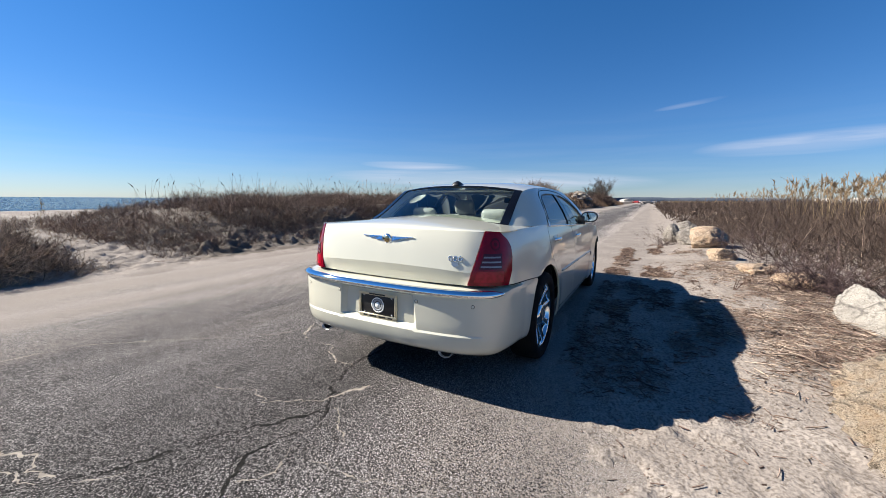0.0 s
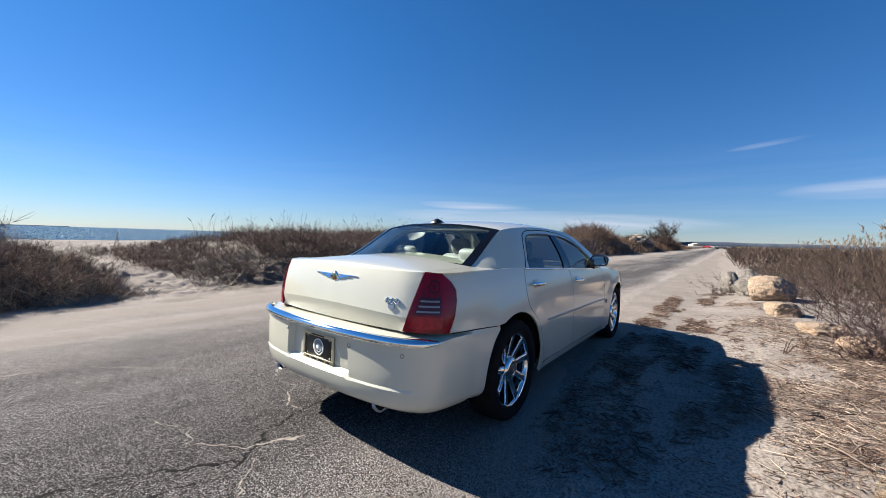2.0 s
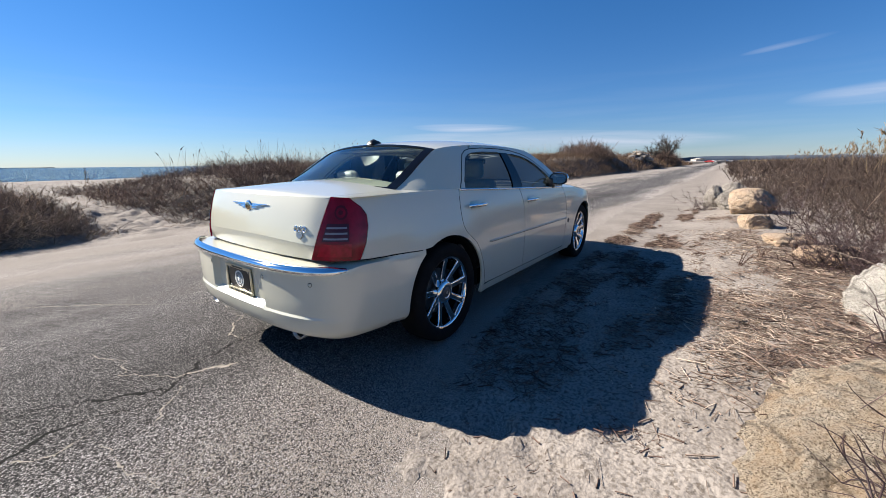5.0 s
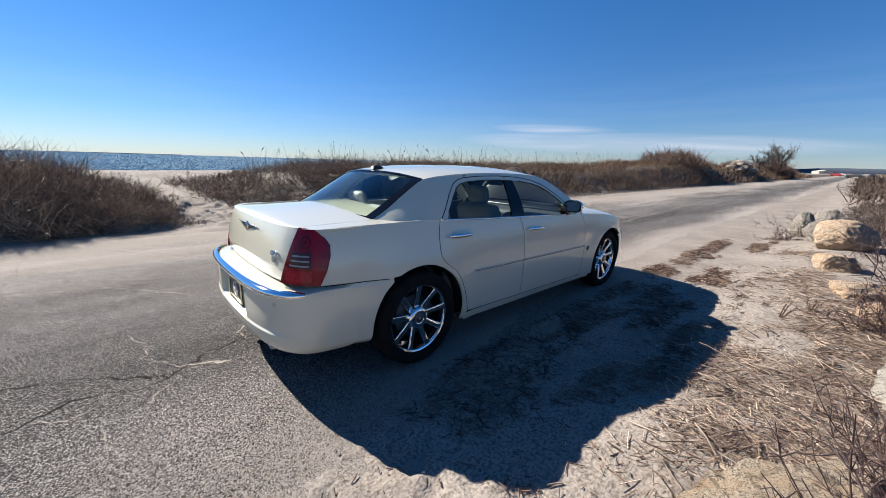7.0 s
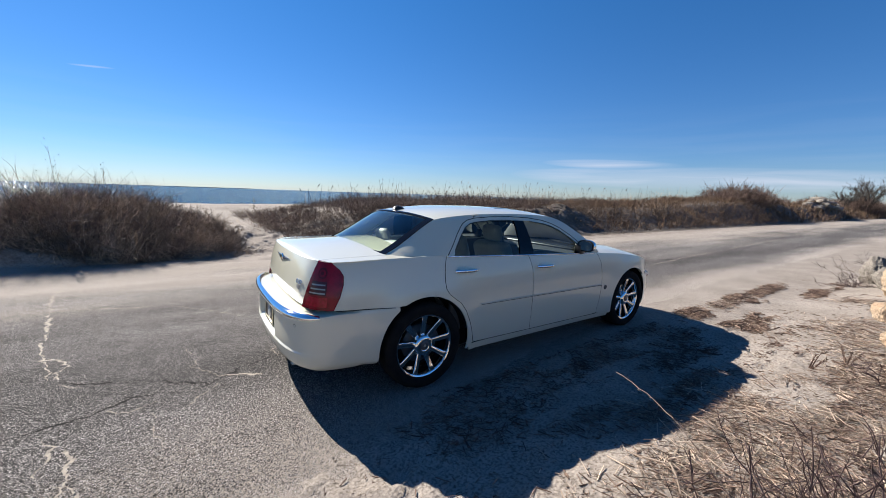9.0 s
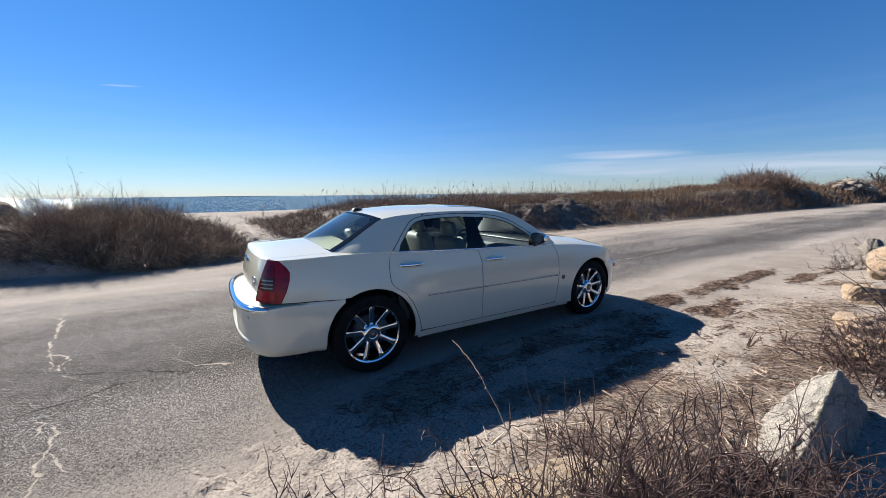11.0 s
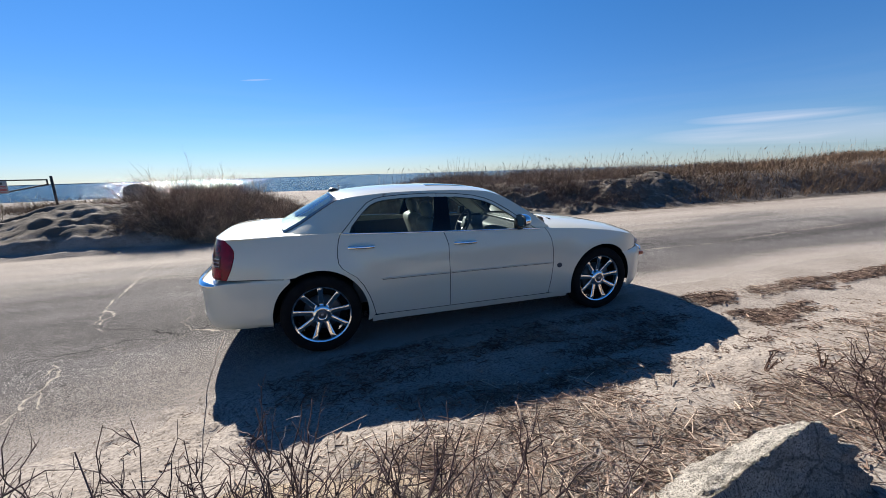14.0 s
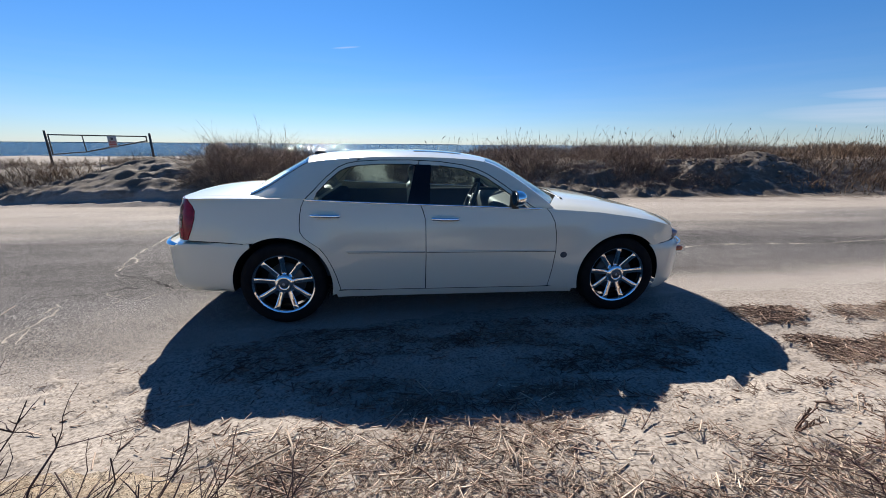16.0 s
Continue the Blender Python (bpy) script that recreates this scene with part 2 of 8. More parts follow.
def sand_material():
    """Pale dry sand, with darker damp and organic specks and small ripples."""
    m = material("dry_sand", (0.312, 0.270, 0.233), rough=0.95, vary=(0.2359, 0.1994, 0.1691), scale=1.3, fine=(0.1557, 0.1299, 0.1086), fine_scale=55, bump=0.016, bump_scale=34, spec=0.2, detail=9)
    nt = m.node_tree
    N, K = nt.nodes.new, nt.links.new
    b = nt.nodes["Principled BSDF"]
    old = b.inputs["Base Color"].links[0].from_socket
    co = N("ShaderNodeTexCoord").outputs["Object"]
    vo = N("ShaderNodeTexVoronoi")
    vo.inputs["Scale"].default_value = 105.0
    K(co, vo.inputs["Vector"])
    sc = N("ShaderNodeSeparateXYZ")
    K(vo.outputs["Color"], sc.inputs[0])
    grit = N("ShaderNodeValToRGB")
    grit.color_ramp.elements[0].color = (0.0401, 0.0356, 0.0312, 1)
    grit.color_ramp.elements[1].color = (0.3738, 0.3293, 0.2893, 1)
    K(sc.outputs[0], grit.inputs[0])
    sp = N("ShaderNodeSeparateXYZ")
    K(co, sp.inputs[0])
    xc = N("ShaderNodeClamp")
    xc.inputs["Min"].default_value = -6.0
    xc.inputs["Max"].default_value = 5.0
    K(sp.outputs["X"], xc.inputs["Value"])
    sl = N("ShaderNodeMath")
    sl.operation = "MULTIPLY_ADD"
    sl.inputs[1].default_value = -0.17
    K(xc.outputs[0], sl.inputs[0])
    K(sp.outputs["Y"], sl.inputs[2])
    mr = N("ShaderNodeMapRange")
    mr.inputs["From Min"].default_value = -0.95
    mr.inputs["From Max"].default_value = -1.5
    mr.inputs["To Min"].default_value = 0.8
    mr.inputs["To Max"].default_value = 0.10
    K(sl.outputs[0], mr.inputs[0])
    fk = N("ShaderNodeTexVoronoi")
    fk.inputs["Scale"].default_value = 70.0
    K(co, fk.inputs["Vector"])
    fs = N("ShaderNodeSeparateXYZ")
    K(fk.outputs["Color"], fs.inputs[0])
    fr = N("ShaderNodeMapRange")
    fr.inputs["From Min"].default_value = 0.86
    fr.inputs["From Max"].default_value = 0.96
    fr.inputs["To Max"].default_value = 0.6
    K(fs.outputs[0], fr.inputs[0])
    fm = N("ShaderNodeMixRGB")
    fm.inputs["Color2"].default_value = (0.0890, 0.0668, 0.0490, 1)
    K(fr.outputs[0], fm.inputs["Fac"])
    K(old, fm.inputs["Color1"])
    # earthy sand on dune and bank, coloured darker to imitate their shaded faces
    earth = N("ShaderNodeTexNoise")
    earth.inputs["Scale"].default_value = 2.6
    earth.inputs["Detail"].default_value = 9
    earth.inputs["Roughness"].default_value = 0.7
    K(co, earth.inputs["Vector"])
    sy = N("ShaderNodeSeparateXYZ")
    K(co, sy.inputs[0])
    bank = N("ShaderNodeMapRange")
    bank.inputs["From Min"].default_value = 6.3
    bank.inputs["From Max"].default_value = 6.7
    bank.inputs["To Min"].default_value = -0.35
    bank.inputs["To Max"].default_value = 0.0
    K(sy.outputs["Y"], bank.inputs[0])
    es = N("ShaderNodeMath")
    es.operation = "ADD"
    K(earth.outputs[0], es.inputs[0])
    K(bank.outputs[0], es.inputs[1])
    er = N("ShaderNodeMapRange")
    er.inputs["From Min"].default_value = 0.28
    er.inputs["From Max"].default_value = 0.52
    er.inputs["To Max"].default_value = 0.85
    K(es.outputs[0], er.inputs[0])
    px = N("ShaderNodeMath")
    px.operation = "SUBTRACT"
    px.inputs[1].default_value = 0.3
    K(sy.outputs["X"], px.inputs[0])
    pa = N("ShaderNodeMath")
    pa.operation = "ABSOLUTE"
    K(px.outputs[0], pa.inputs[0])
    pm = N("ShaderNodeMapRange")
    pm.inputs["From Min"].default_value = 0.5
    pm.inputs["From Max"].default_value = 1.5
    K(pa.outputs[0], pm.inputs[0])
    ym = N("ShaderNodeMapRange")
    ym.inputs["From Min"].default_value = 15.0
    ym.inputs["From Max"].default_value = 10.5
    K(sy.outputs["Y"], ym.inputs[0])
    pmul = N("ShaderNodeMath")
    pmul.operation = "MULTIPLY"
    K(pm.outputs[0], pmul.inputs[0])
    K(ym.outputs[0], pmul.inputs[1])
    emul = N("ShaderNodeMath")
    emul.operation = "MULTIPLY"
    K(er.outputs[0], emul.inputs[0])
    K(pmul.outputs[0], emul.inputs[1])
    earth_shade = N("ShaderNodeMixRGB")
    earth_shade.inputs["Color2"].default_value = (0.075, 0.058, 0.044, 1)
    K(emul.outputs[0], earth_shade.inputs["Fac"])
    K(fm.outputs[0], earth_shade.inputs["Color1"])
    old = earth_shade.outputs[0]
    mx = N("ShaderNodeMixRGB")
    side = N("ShaderNodeMath")
    side.operation = "LESS_THAN"
    side.inputs[1].default_value = 2.5
    K(sp.outputs["Y"], side.inputs[0])
    only = N("ShaderNodeMath")
    only.operation = "MULTIPLY"
    K(mr.outputs[0], only.inputs[0])
    K(side.outputs[0], only.inputs[1])
    K(only.outputs[0], mx.inputs["Fac"])
    K(old, mx.inputs["Color1"])
    K(grit.outputs[0], mx.inputs["Color2"])
    # brown leaf litter on the ground among the brambles
    ly = N("ShaderNodeMapRange")
    ly.inputs["From Min"].default_value = -3.35
    ly.inputs["From Max"].default_value = -4.1
    ly.inputs["To Max"].default_value = 1.2
    K(sp.outputs["Y"], ly.inputs[0])
    lx = N("ShaderNodeMapRange")
    lx.inputs["From Min"].default_value = 1.8
    lx.inputs["From Max"].default_value = 3.2
    K(sp.outputs["X"], lx.inputs[0])
    lm = N("ShaderNodeMath")
    lm.operation = "MULTIPLY"
    K(ly.outputs[0], lm.inputs[0])
    K(lx.outputs[0], lm.inputs[1])
    lf = N("ShaderNodeMath")
    lf.operation = "MULTIPLY"
    lf.use_clamp = True
    K(lm.outputs[0], lf.inputs[0])
    K(er.outputs[0], lf.inputs[1])
    leaf = N("ShaderNodeMixRGB")
    leaf.inputs["Color2"].default_value = (0.062, 0.046, 0.036, 1)
    K(lf.outputs[0], leaf.inputs["Fac"])
    K(mx.outputs[0], leaf.inputs["Color1"])
    K(leaf.outputs[0], b.inputs["Base Color"])
    return m


def glass_material(name, tint, gloss_rough=0.0):
    m = bpy.data.materials.new(name)
    m.use_nodes = True
    nt = m.node_tree
    nt.nodes.clear()
    out = nt.nodes.new("ShaderNodeOutputMaterial")
    tr = nt.nodes.new("ShaderNodeBsdfTransparent")
    tr.inputs["Color"].default_value = (*tint, 1)
    gl = nt.nodes.new("ShaderNodeBsdfGlossy")
    gl.inputs["Roughness"].default_value = gloss_rough
    gl.inputs["Color"].default_value = (1, 1, 1, 1)
    fr = nt.nodes.new("ShaderNodeFresnel")
    fr.inputs["IOR"].default_value = 1.52
    mx = nt.nodes.new("ShaderNodeMixShader")
    nt.links.new(fr.outputs[0], mx.inputs["Fac"])
    nt.links.new(tr.outputs[0], mx.inputs[1])
    nt.links.new(gl.outputs[0], mx.inputs[2])
    nt.links.new(mx.outputs[0], out.inputs["Surface"])
    return m


def water_material():
    m = bpy.data.materials.new("sea_water")
    m.use_nodes = True
    nt = m.node_tree
    N, K = nt.nodes.new, nt.links.new
    b = nt.nodes["Principled BSDF"]
    b.inputs["Base Color"].default_value = (0.018, 0.046, 0.068, 1)
    b.inputs["Roughness"].default_value = 0.06
    b.inputs["IOR"].default_value = 1.33
    b.inputs["Specular IOR Level"].default_value = 0.2
    co = N("ShaderNodeTexCoord").outputs["Object"]
    mp = N("ShaderNodeMapping")
    mp.inputs["Scale"].default_value = (1.0, 2.2, 1.0)
    K(co, mp.inputs["Vector"])
    n = N("ShaderNodeTexNoise")
    n.inputs["Scale"].default_value = 5.0
    n.inputs["Detail"].default_value = 5
    n.inputs["Roughness"].default_value = 0.6
    K(mp.outputs[0], n.inputs["Vector"])
    # wave slopes straight from the noise, so that far water keeps its roughness
    sub = N("ShaderNodeVectorMath")
    sub.operation = "SUBTRACT"
    sub.inputs[1].default_value = (0.5, 0.5, 0.5)
    facet = N("ShaderNodeTexVoronoi")
    facet.inputs["Scale"].default_value = 1.0
    fmap = N("ShaderNodeMapping")
    fmap.inputs["Scale"].default_value = (6.5, 0.7, 1.0)
    K(co, fmap.inputs["Vector"])
    K(fmap.outputs[0], facet.inputs["Vector"])
    both = N("ShaderNodeMixRGB")
    both.inputs["Fac"].default_value = 0.30
    K(n.outputs["Color"], both.inputs["Color1"])
    K(facet.outputs["Color"], both.inputs["Color2"])
    K(both.outputs[0], sub.inputs[0])
    mul = N("ShaderNodeVectorMath")
    mul.operation = "MULTIPLY"
    mul.inputs[1].default_value = (1.25, 1.4, 0.0)
    K(sub.outputs[0], mul.inputs[0])
    add = N("ShaderNodeVectorMath")
    add.operation = "ADD"
    add.inputs[1].default_value = (0.12, -0.16, 1)
    K(mul.outputs[0], add.inputs[0])
    nrm = N("ShaderNodeVectorMath")
    nrm.operation = "NORMALIZE"
    K(add.outputs[0], nrm.inputs[0])
    K(nrm.outputs[0], b.inputs["Normal"])
    return m


def granite_material(name, light, dark, stain, stain_amount):
    """Coarse crystals of two tones with dark mica, weather stains and a rough broken surface."""
    m = bpy.data.materials.new(name)
    m.use_nodes = True
    nt = m.node_tree
    N, K = nt.nodes.new, nt.links.new
    b = nt.nodes["Principled BSDF"]
    b.inputs["Roughness"].default_value = 0.88
    b.inputs["Specular IOR Level"].default_value = 0.2
    co = N("ShaderNodeTexCoord").outputs["Object"]
    wob = N("ShaderNodeTexNoise")
    wob.inputs["Scale"].default_value = 40.0
    K(co, wob.inputs["Vector"])
    shift = N("ShaderNodeMixRGB")
    shift.inputs["Fac"].default_value = 0.004
    K(co, shift.inputs["Color1"])
    K(wob.outputs["Color"], shift.inputs["Color2"])
    vo = N("ShaderNodeTexVoronoi")
    vo.inputs["Scale"].default_value = 210.0
    K(shift.outputs[0], vo.inputs["Vector"])
    sep = N("ShaderNodeSeparateXYZ")
    K(vo.outputs["Color"], sep.inputs[0])
    ramp = N("ShaderNodeValToRGB")
    e = ramp.color_ramp.elements
    e[0].position, e[0].color = 0.0, (0.05, 0.045, 0.04, 1)
    e[1].position, e[1].color = 1.0, (*[c * 1.2 for c in light], 1)
    e.new(0.07).color = (*[c * 0.6 for c in dark], 1)
    e.new(0.22).color = (*dark, 1)
    e.new(0.60).color = (*light, 1)
    K(sep.outputs[0], ramp.inputs[0])
    big = N("ShaderNodeTexNoise")
    big.inputs["Scale"].default_value = 5.5
    big.inputs["Detail"].default_value = 9
    big.inputs["Roughness"].default_value = 0.68
    K(co, big.inputs["Vector"])
    st = N("ShaderNodeMapRange")
    st.inputs["From Min"].default_value = 0.42
    st.inputs["From Max"].default_value = 0.66
    st.inputs["To Max"].default_value = stain_amount
    K(big.outputs[0], st.inputs[0])
    mx = N("ShaderNodeMixRGB")
    mx.inputs["Color2"].default_value = (*stain, 1)
    K(st.outputs[0], mx.inputs["Fac"])
    K(ramp.outputs[0], mx.inputs["Color1"])
    # fracture lines
    warp = N("ShaderNodeTexNoise")
    warp.inputs["Scale"].default_value = 3.0
    warp.inputs["Detail"].default_value = 6
    K(co, warp.inputs["Vector"])
    bent = N("ShaderNodeMixRGB")
    bent.inputs["Fac"].default_value = 0.22
    K(co, bent.inputs["Color1"])
    K(warp.outputs["Color"], bent.inputs["Color2"])
    fr = N("ShaderNodeTexVoronoi")
    fr.feature = "DISTANCE_TO_EDGE"
    fr.inputs["Scale"].default_value = 3.2
    K(bent.outputs[0], fr.inputs["Vector"])
    fl = N("ShaderNodeMapRange")
    fl.inputs["From Min"].default_value = 0.006
    fl.inputs["From Max"].default_value = 0.03
    fl.inputs["To Min"].default_value = 0.5
    fl.inputs["To Max"].default_value = 0.0
    K(fr.outputs["Distance"], fl.inputs[0])
    crack = N("ShaderNodeMixRGB")
    crack.inputs["Color2"].default_value = (0.05, 0.042, 0.035, 1)
    K(fl.outputs[0], crack.inputs["Fac"])
    K(mx.outputs[0], crack.inputs["Color1"])
    K(crack.outputs[0], b.inputs["Base Color"])
    rough = N("ShaderNodeTexNoise")
    rough.inputs["Scale"].default_value = 26.0
    rough.inputs["Detail"].default_value = 10
    rough.inputs["Roughness"].default_value = 0.72
    K(co, rough.inputs["Vector"])
    bp = N("ShaderNodeBump")
    bp.inputs["Strength"].default_value = 1.0
    bp.inputs["Distance"].default_value = 0.06
    K(rough.outputs[0], bp.inputs["Height"])
    K(bp.outputs[0], b.inputs["Normal"])
    return m


M_ASPHALT = asphalt_material()
M_SAND = sand_material()
M_CRACKSAND = material("crack_fill_sand", (0.36, 0.315, 0.26), rough=0.95, vary=(0.23, 0.20, 0.165), scale=25, spec=0.2)
M_CRACKDARK = material("open_crack", (0.010, 0.0095, 0.009), rough=0.95, vary=(0.020, 0.018, 0.016), scale=30, spec=0.1)
M_WATER = water_material()
M_TWIG = material("bare_twig", (0.108, 0.068, 0.053), rough=0.8, vary=(0.185, 0.125, 0.095), scale=3.0, island=0.45, spec=0.25)
M_CANE = material("purple_brown_cane", (0.048, 0.028, 0.028), rough=0.55, vary=(0.095, 0.058, 0.050), scale=6, island=0.4, spec=0.3)
M_BRUSH = material("dry_brush", (0.315, 0.235, 0.168), rough=0.85, vary=(0.13, 0.092, 0.070), scale=1.6, island=0.8, spec=0.2)
M_DUNEBRUSH = material("dark_dry_brush", (0.235, 0.170, 0.122), rough=0.85, vary=(0.095, 0.066, 0.050), scale=1.6, island=0.8, spec=0.2)
M_REDGRASS = material("russet_dune_grass", (0.165, 0.104, 0.064), rough=0.85, vary=(0.105, 0.068, 0.046), scale=0.6, island=0.5, spec=0.2)
M_BANK = material("purple_brown_bramble", (0.052, 0.036, 0.029), rough=0.8, vary=(0.092, 0.064, 0.049), scale=2.0, island=0.5, spec=0.2)
M_TANGRASS = material("tan_dead_grass", (0.2575, 0.1901, 0.1042), rough=0.85, vary=(0.184, 0.1288, 0.0736), scale=0.8, island=0.35, spec=0.2)
M_STRAW = material("reed_straw", (0.42, 0.330, 0.255), rough=0.75, vary=(0.20, 0.142, 0.110), scale=3.5, island=0.65, spec=0.3)
M_LITTER = material("brown_litter", (0.25, 0.175, 0.132), rough=0.85, vary=(0.10, 0.066, 0.052), scale=9, island=0.55, spec=0.2)
M_PLUME = material("reed_plume", (0.2453, 0.1717, 0.1042), rough=0.95, island=0.4, spec=0.1, vary=(0.184, 0.1288, 0.0797), scale=5)
M_ROCK = granite_material("grey_granite", (0.60, 0.545, 0.47), (0.35, 0.315, 0.27), (0.17, 0.15, 0.13), 0.55)
M_ROCKTAN = granite_material("tan_granite", (0.47, 0.39, 0.30), (0.25, 0.20, 0.15), (0.40, 0.265, 0.15), 0.6)
M_ROCKOCHRE = granite_material("ochre_granite", (0.54, 0.415, 0.30), (0.34, 0.25, 0.175), (0.44, 0.285, 0.17), 0.7)
M_ROCKOLD = granite_material("weathered_granite", (0.34, 0.30, 0.255), (0.19, 0.165, 0.14), (0.10, 0.088, 0.075), 0.6)
M_PAINT = material("cream_white_paint", (0.605, 0.582, 0.463), rough=0.28, coat=1.0, spec=0.5)
M_CHROME = material("chrome", (0.86, 0.87, 0.88), rough=0.04, metal=1.0)
M_GAP = material("panel_gap", (0.015, 0.015, 0.015), rough=0.9, spec=0.1)
M_RUBBER = material("tyre_rubber", (0.008, 0.008, 0.009), rough=0.9, bump=0.002, bump_scale=90, spec=0.12, vary=(0.014, 0.013, 0.012), scale=9)
M_BLACK = material("black_trim", (0.012, 0.012, 0.013), rough=0.35)
M_FRIT = material("black_glass_border", (0.004, 0.004, 0.005), rough=0.07, spec=0.3)
M_DARK = material("underbody_black", (0.012, 0.012, 0.012), rough=0.9, spec=0.1)
M_LEATHER = material("light_grey_leather", (0.33, 0.325, 0.30), rough=0.55, vary=(0.27, 0.265, 0.245), scale=9)
M_DASH = material("slate_plastic", (0.06, 0.062, 0.065), rough=0.6)
M_SHELF = material("pale_shelf_cloth", (0.66, 0.68, 0.64), rough=0.9)
M_HEADLINER = material("headliner_cloth", (0.25, 0.245, 0.23), rough=0.9)
M_REDLENS = material("red_lens", (0.23, 0.002, 0.014), rough=0.06, spec=0.35, vary=(0.13, 0.001, 0.007), scale=14)
M_REDBRIGHT = material("bright_red_reflector", (0.34, 0.004, 0.022), rough=0.10, spec=0.4, vary=(0.24, 0.002, 0.012), scale=40)
M_SMOKED = material("smoked_red_lens", (0.055, 0.006, 0.012), rough=0.08, spec=0.4)
M_REDDARK = material("dark_red_reflector", (0.08, 0.003, 0.007), rough=0.06, spec=0.4)
M_CLEARLENS = material("smoked_clear_lens", (0.22, 0.18, 0.20), rough=0.15, coat=1.0)
M_AMBER = material("amber_red_lens", (0.35, 0.05, 0.015), rough=0.2, coat=1.0)
M_STEEL = material("brushed_steel", (0.42, 0.42, 0.42), rough=0.35, metal=1.0)
M_CAP = material("dark_wheel_cap", (0.10, 0.10, 0.105), rough=0.3, metal=0.5)
M_ROTOR = material("brake_disc", (0.10, 0.10, 0.10), rough=0.5, metal=0.8)
M_GOLD = material("gold_medallion", (0.42, 0.33, 0.18), rough=0.25, metal=1.0)
M_WHITE = material("white_print", (0.75, 0.75, 0.72), rough=0.5)
M_PLATEFRAME = material("brass_plate_frame", (0.62, 0.56, 0.40), rough=0.3, metal=0.7)
M_GREYPRINT = material("grey_print", (0.28, 0.30, 0.31), rough=0.5)
M_GALV = material("weathered_galvanised", (0.092, 0.0827, 0.0736), rough=0.6, metal=0.4, vary=(0.0552, 0.0429, 0.0337), scale=6)
M_SIGN = material("white_sign_face", (0.4415, 0.4292, 0.4047), rough=0.5, vary=(0.3373, 0.3189, 0.2943), scale=12)
M_SIGNRED = material("faded_red_print", (0.40, 0.08, 0.07), rough=0.5)
M_BARK = material("grey_bark", (0.0797, 0.0643, 0.0522), rough=0.9, vary=(0.0491, 0.0398, 0.0307), scale=5, island=0.3)
# the blue of distant haze is mixed into this base colour
M_FARLAND = material("hazed_wooded_shore", (0.0736, 0.092, 0.1226), rough=1.0, vary=(0.1042, 0.1226, 0.1533), scale=0.01, spec=0.0)
M_GLASS = glass_material("green_tinted_glass", (0.74, 0.90, 0.87))
M_GLASS_SIDE = glass_material("side_glass", (0.50, 0.60, 0.58))
M_GLASS_ROOF = glass_material("dark_roof_glass", (0.10, 0.12, 0.13))
M_MIRROR = material("mirror_glass", (0.9, 0.9, 0.9), rough=0.0, metal=1.0)

# ---- builders ----


def mesh_of(name, verts, faces, mat, smooth=True):
    me = bpy.data.meshes.new(name)
    me.from_pydata([tuple(v) for v in verts], [], [tuple(f) for f in faces])
    me.materials.append(mat)
    if smooth:
        me.polygons.foreach_set("use_smooth", [True] * len(me.polygons))
    me.update()
    return me


def quads_mesh(name, V, F, mat, smooth=False):
    """A mesh from numpy arrays: V (n, 3), F (m, 4)."""
    me = bpy.data.meshes.new(name)
    me.vertices.add(len(V))
    me.vertices.foreach_set("co", np.ascontiguousarray(V, dtype=np.float32).ravel())
    k = F.shape[1]
    me.loops.add(F.size)
    me.loops.foreach_set("vertex_index", np.ascontiguousarray(F, dtype=np.int32).ravel())
    me.polygons.add(len(F))
    me.polygons.foreach_set("loop_start", np.arange(0, F.size, k, dtype=np.int32))
    if smooth:
        me.polygons.foreach_set("use_smooth", np.ones(len(F), dtype=bool))
    me.materials.append(mat)
    me.update(calc_edges=True)
    return me


def part(name, bm, mat, parent, label=""):
    """Links a bmesh (or a finished mesh) as one mesh object under a thing or a part."""
    if isinstance(bm, bmesh.types.BMesh):
        me = bpy.data.meshes.new(name)
        bm.to_mesh(me)
        bm.free()
        me.materials.append(mat)
    else:
        me = bm
    ob = new(name, me)
    if parent:
        ob.parent = parent
    return tagged(ob, label)


def thing(name, label, category, group="", at=(0, 0, 0), rz=0.0):
    ob = new(name)
    ob.empty_display_size = 0.1
    ob.matrix_world = pose(*at, 0, 0, rz)
    return tagged(ob, label, category, group)


def shade(bm):
    for f in bm.faces:
        f.smooth = True
    return bm


def box(x0, x1, y0, y1, z0, z1, bevel=0.0, segs=2):
    bm = bmesh.new()
    bmesh.ops.create_cube(bm, size=1)
    bmesh.ops.transform(bm, matrix=Matrix.LocRotScale(((x0 + x1) / 2, (y0 + y1) / 2, (z0 + z1) / 2), None, (x1 - x0, y1 - y0, z1 - z0)), verts=bm.verts)
    if bevel:
        bmesh.ops.bevel(bm, geom=bm.edges[:], offset=bevel, segments=segs, profile=0.5, affect="EDGES")
        shade(bm)
    return bm


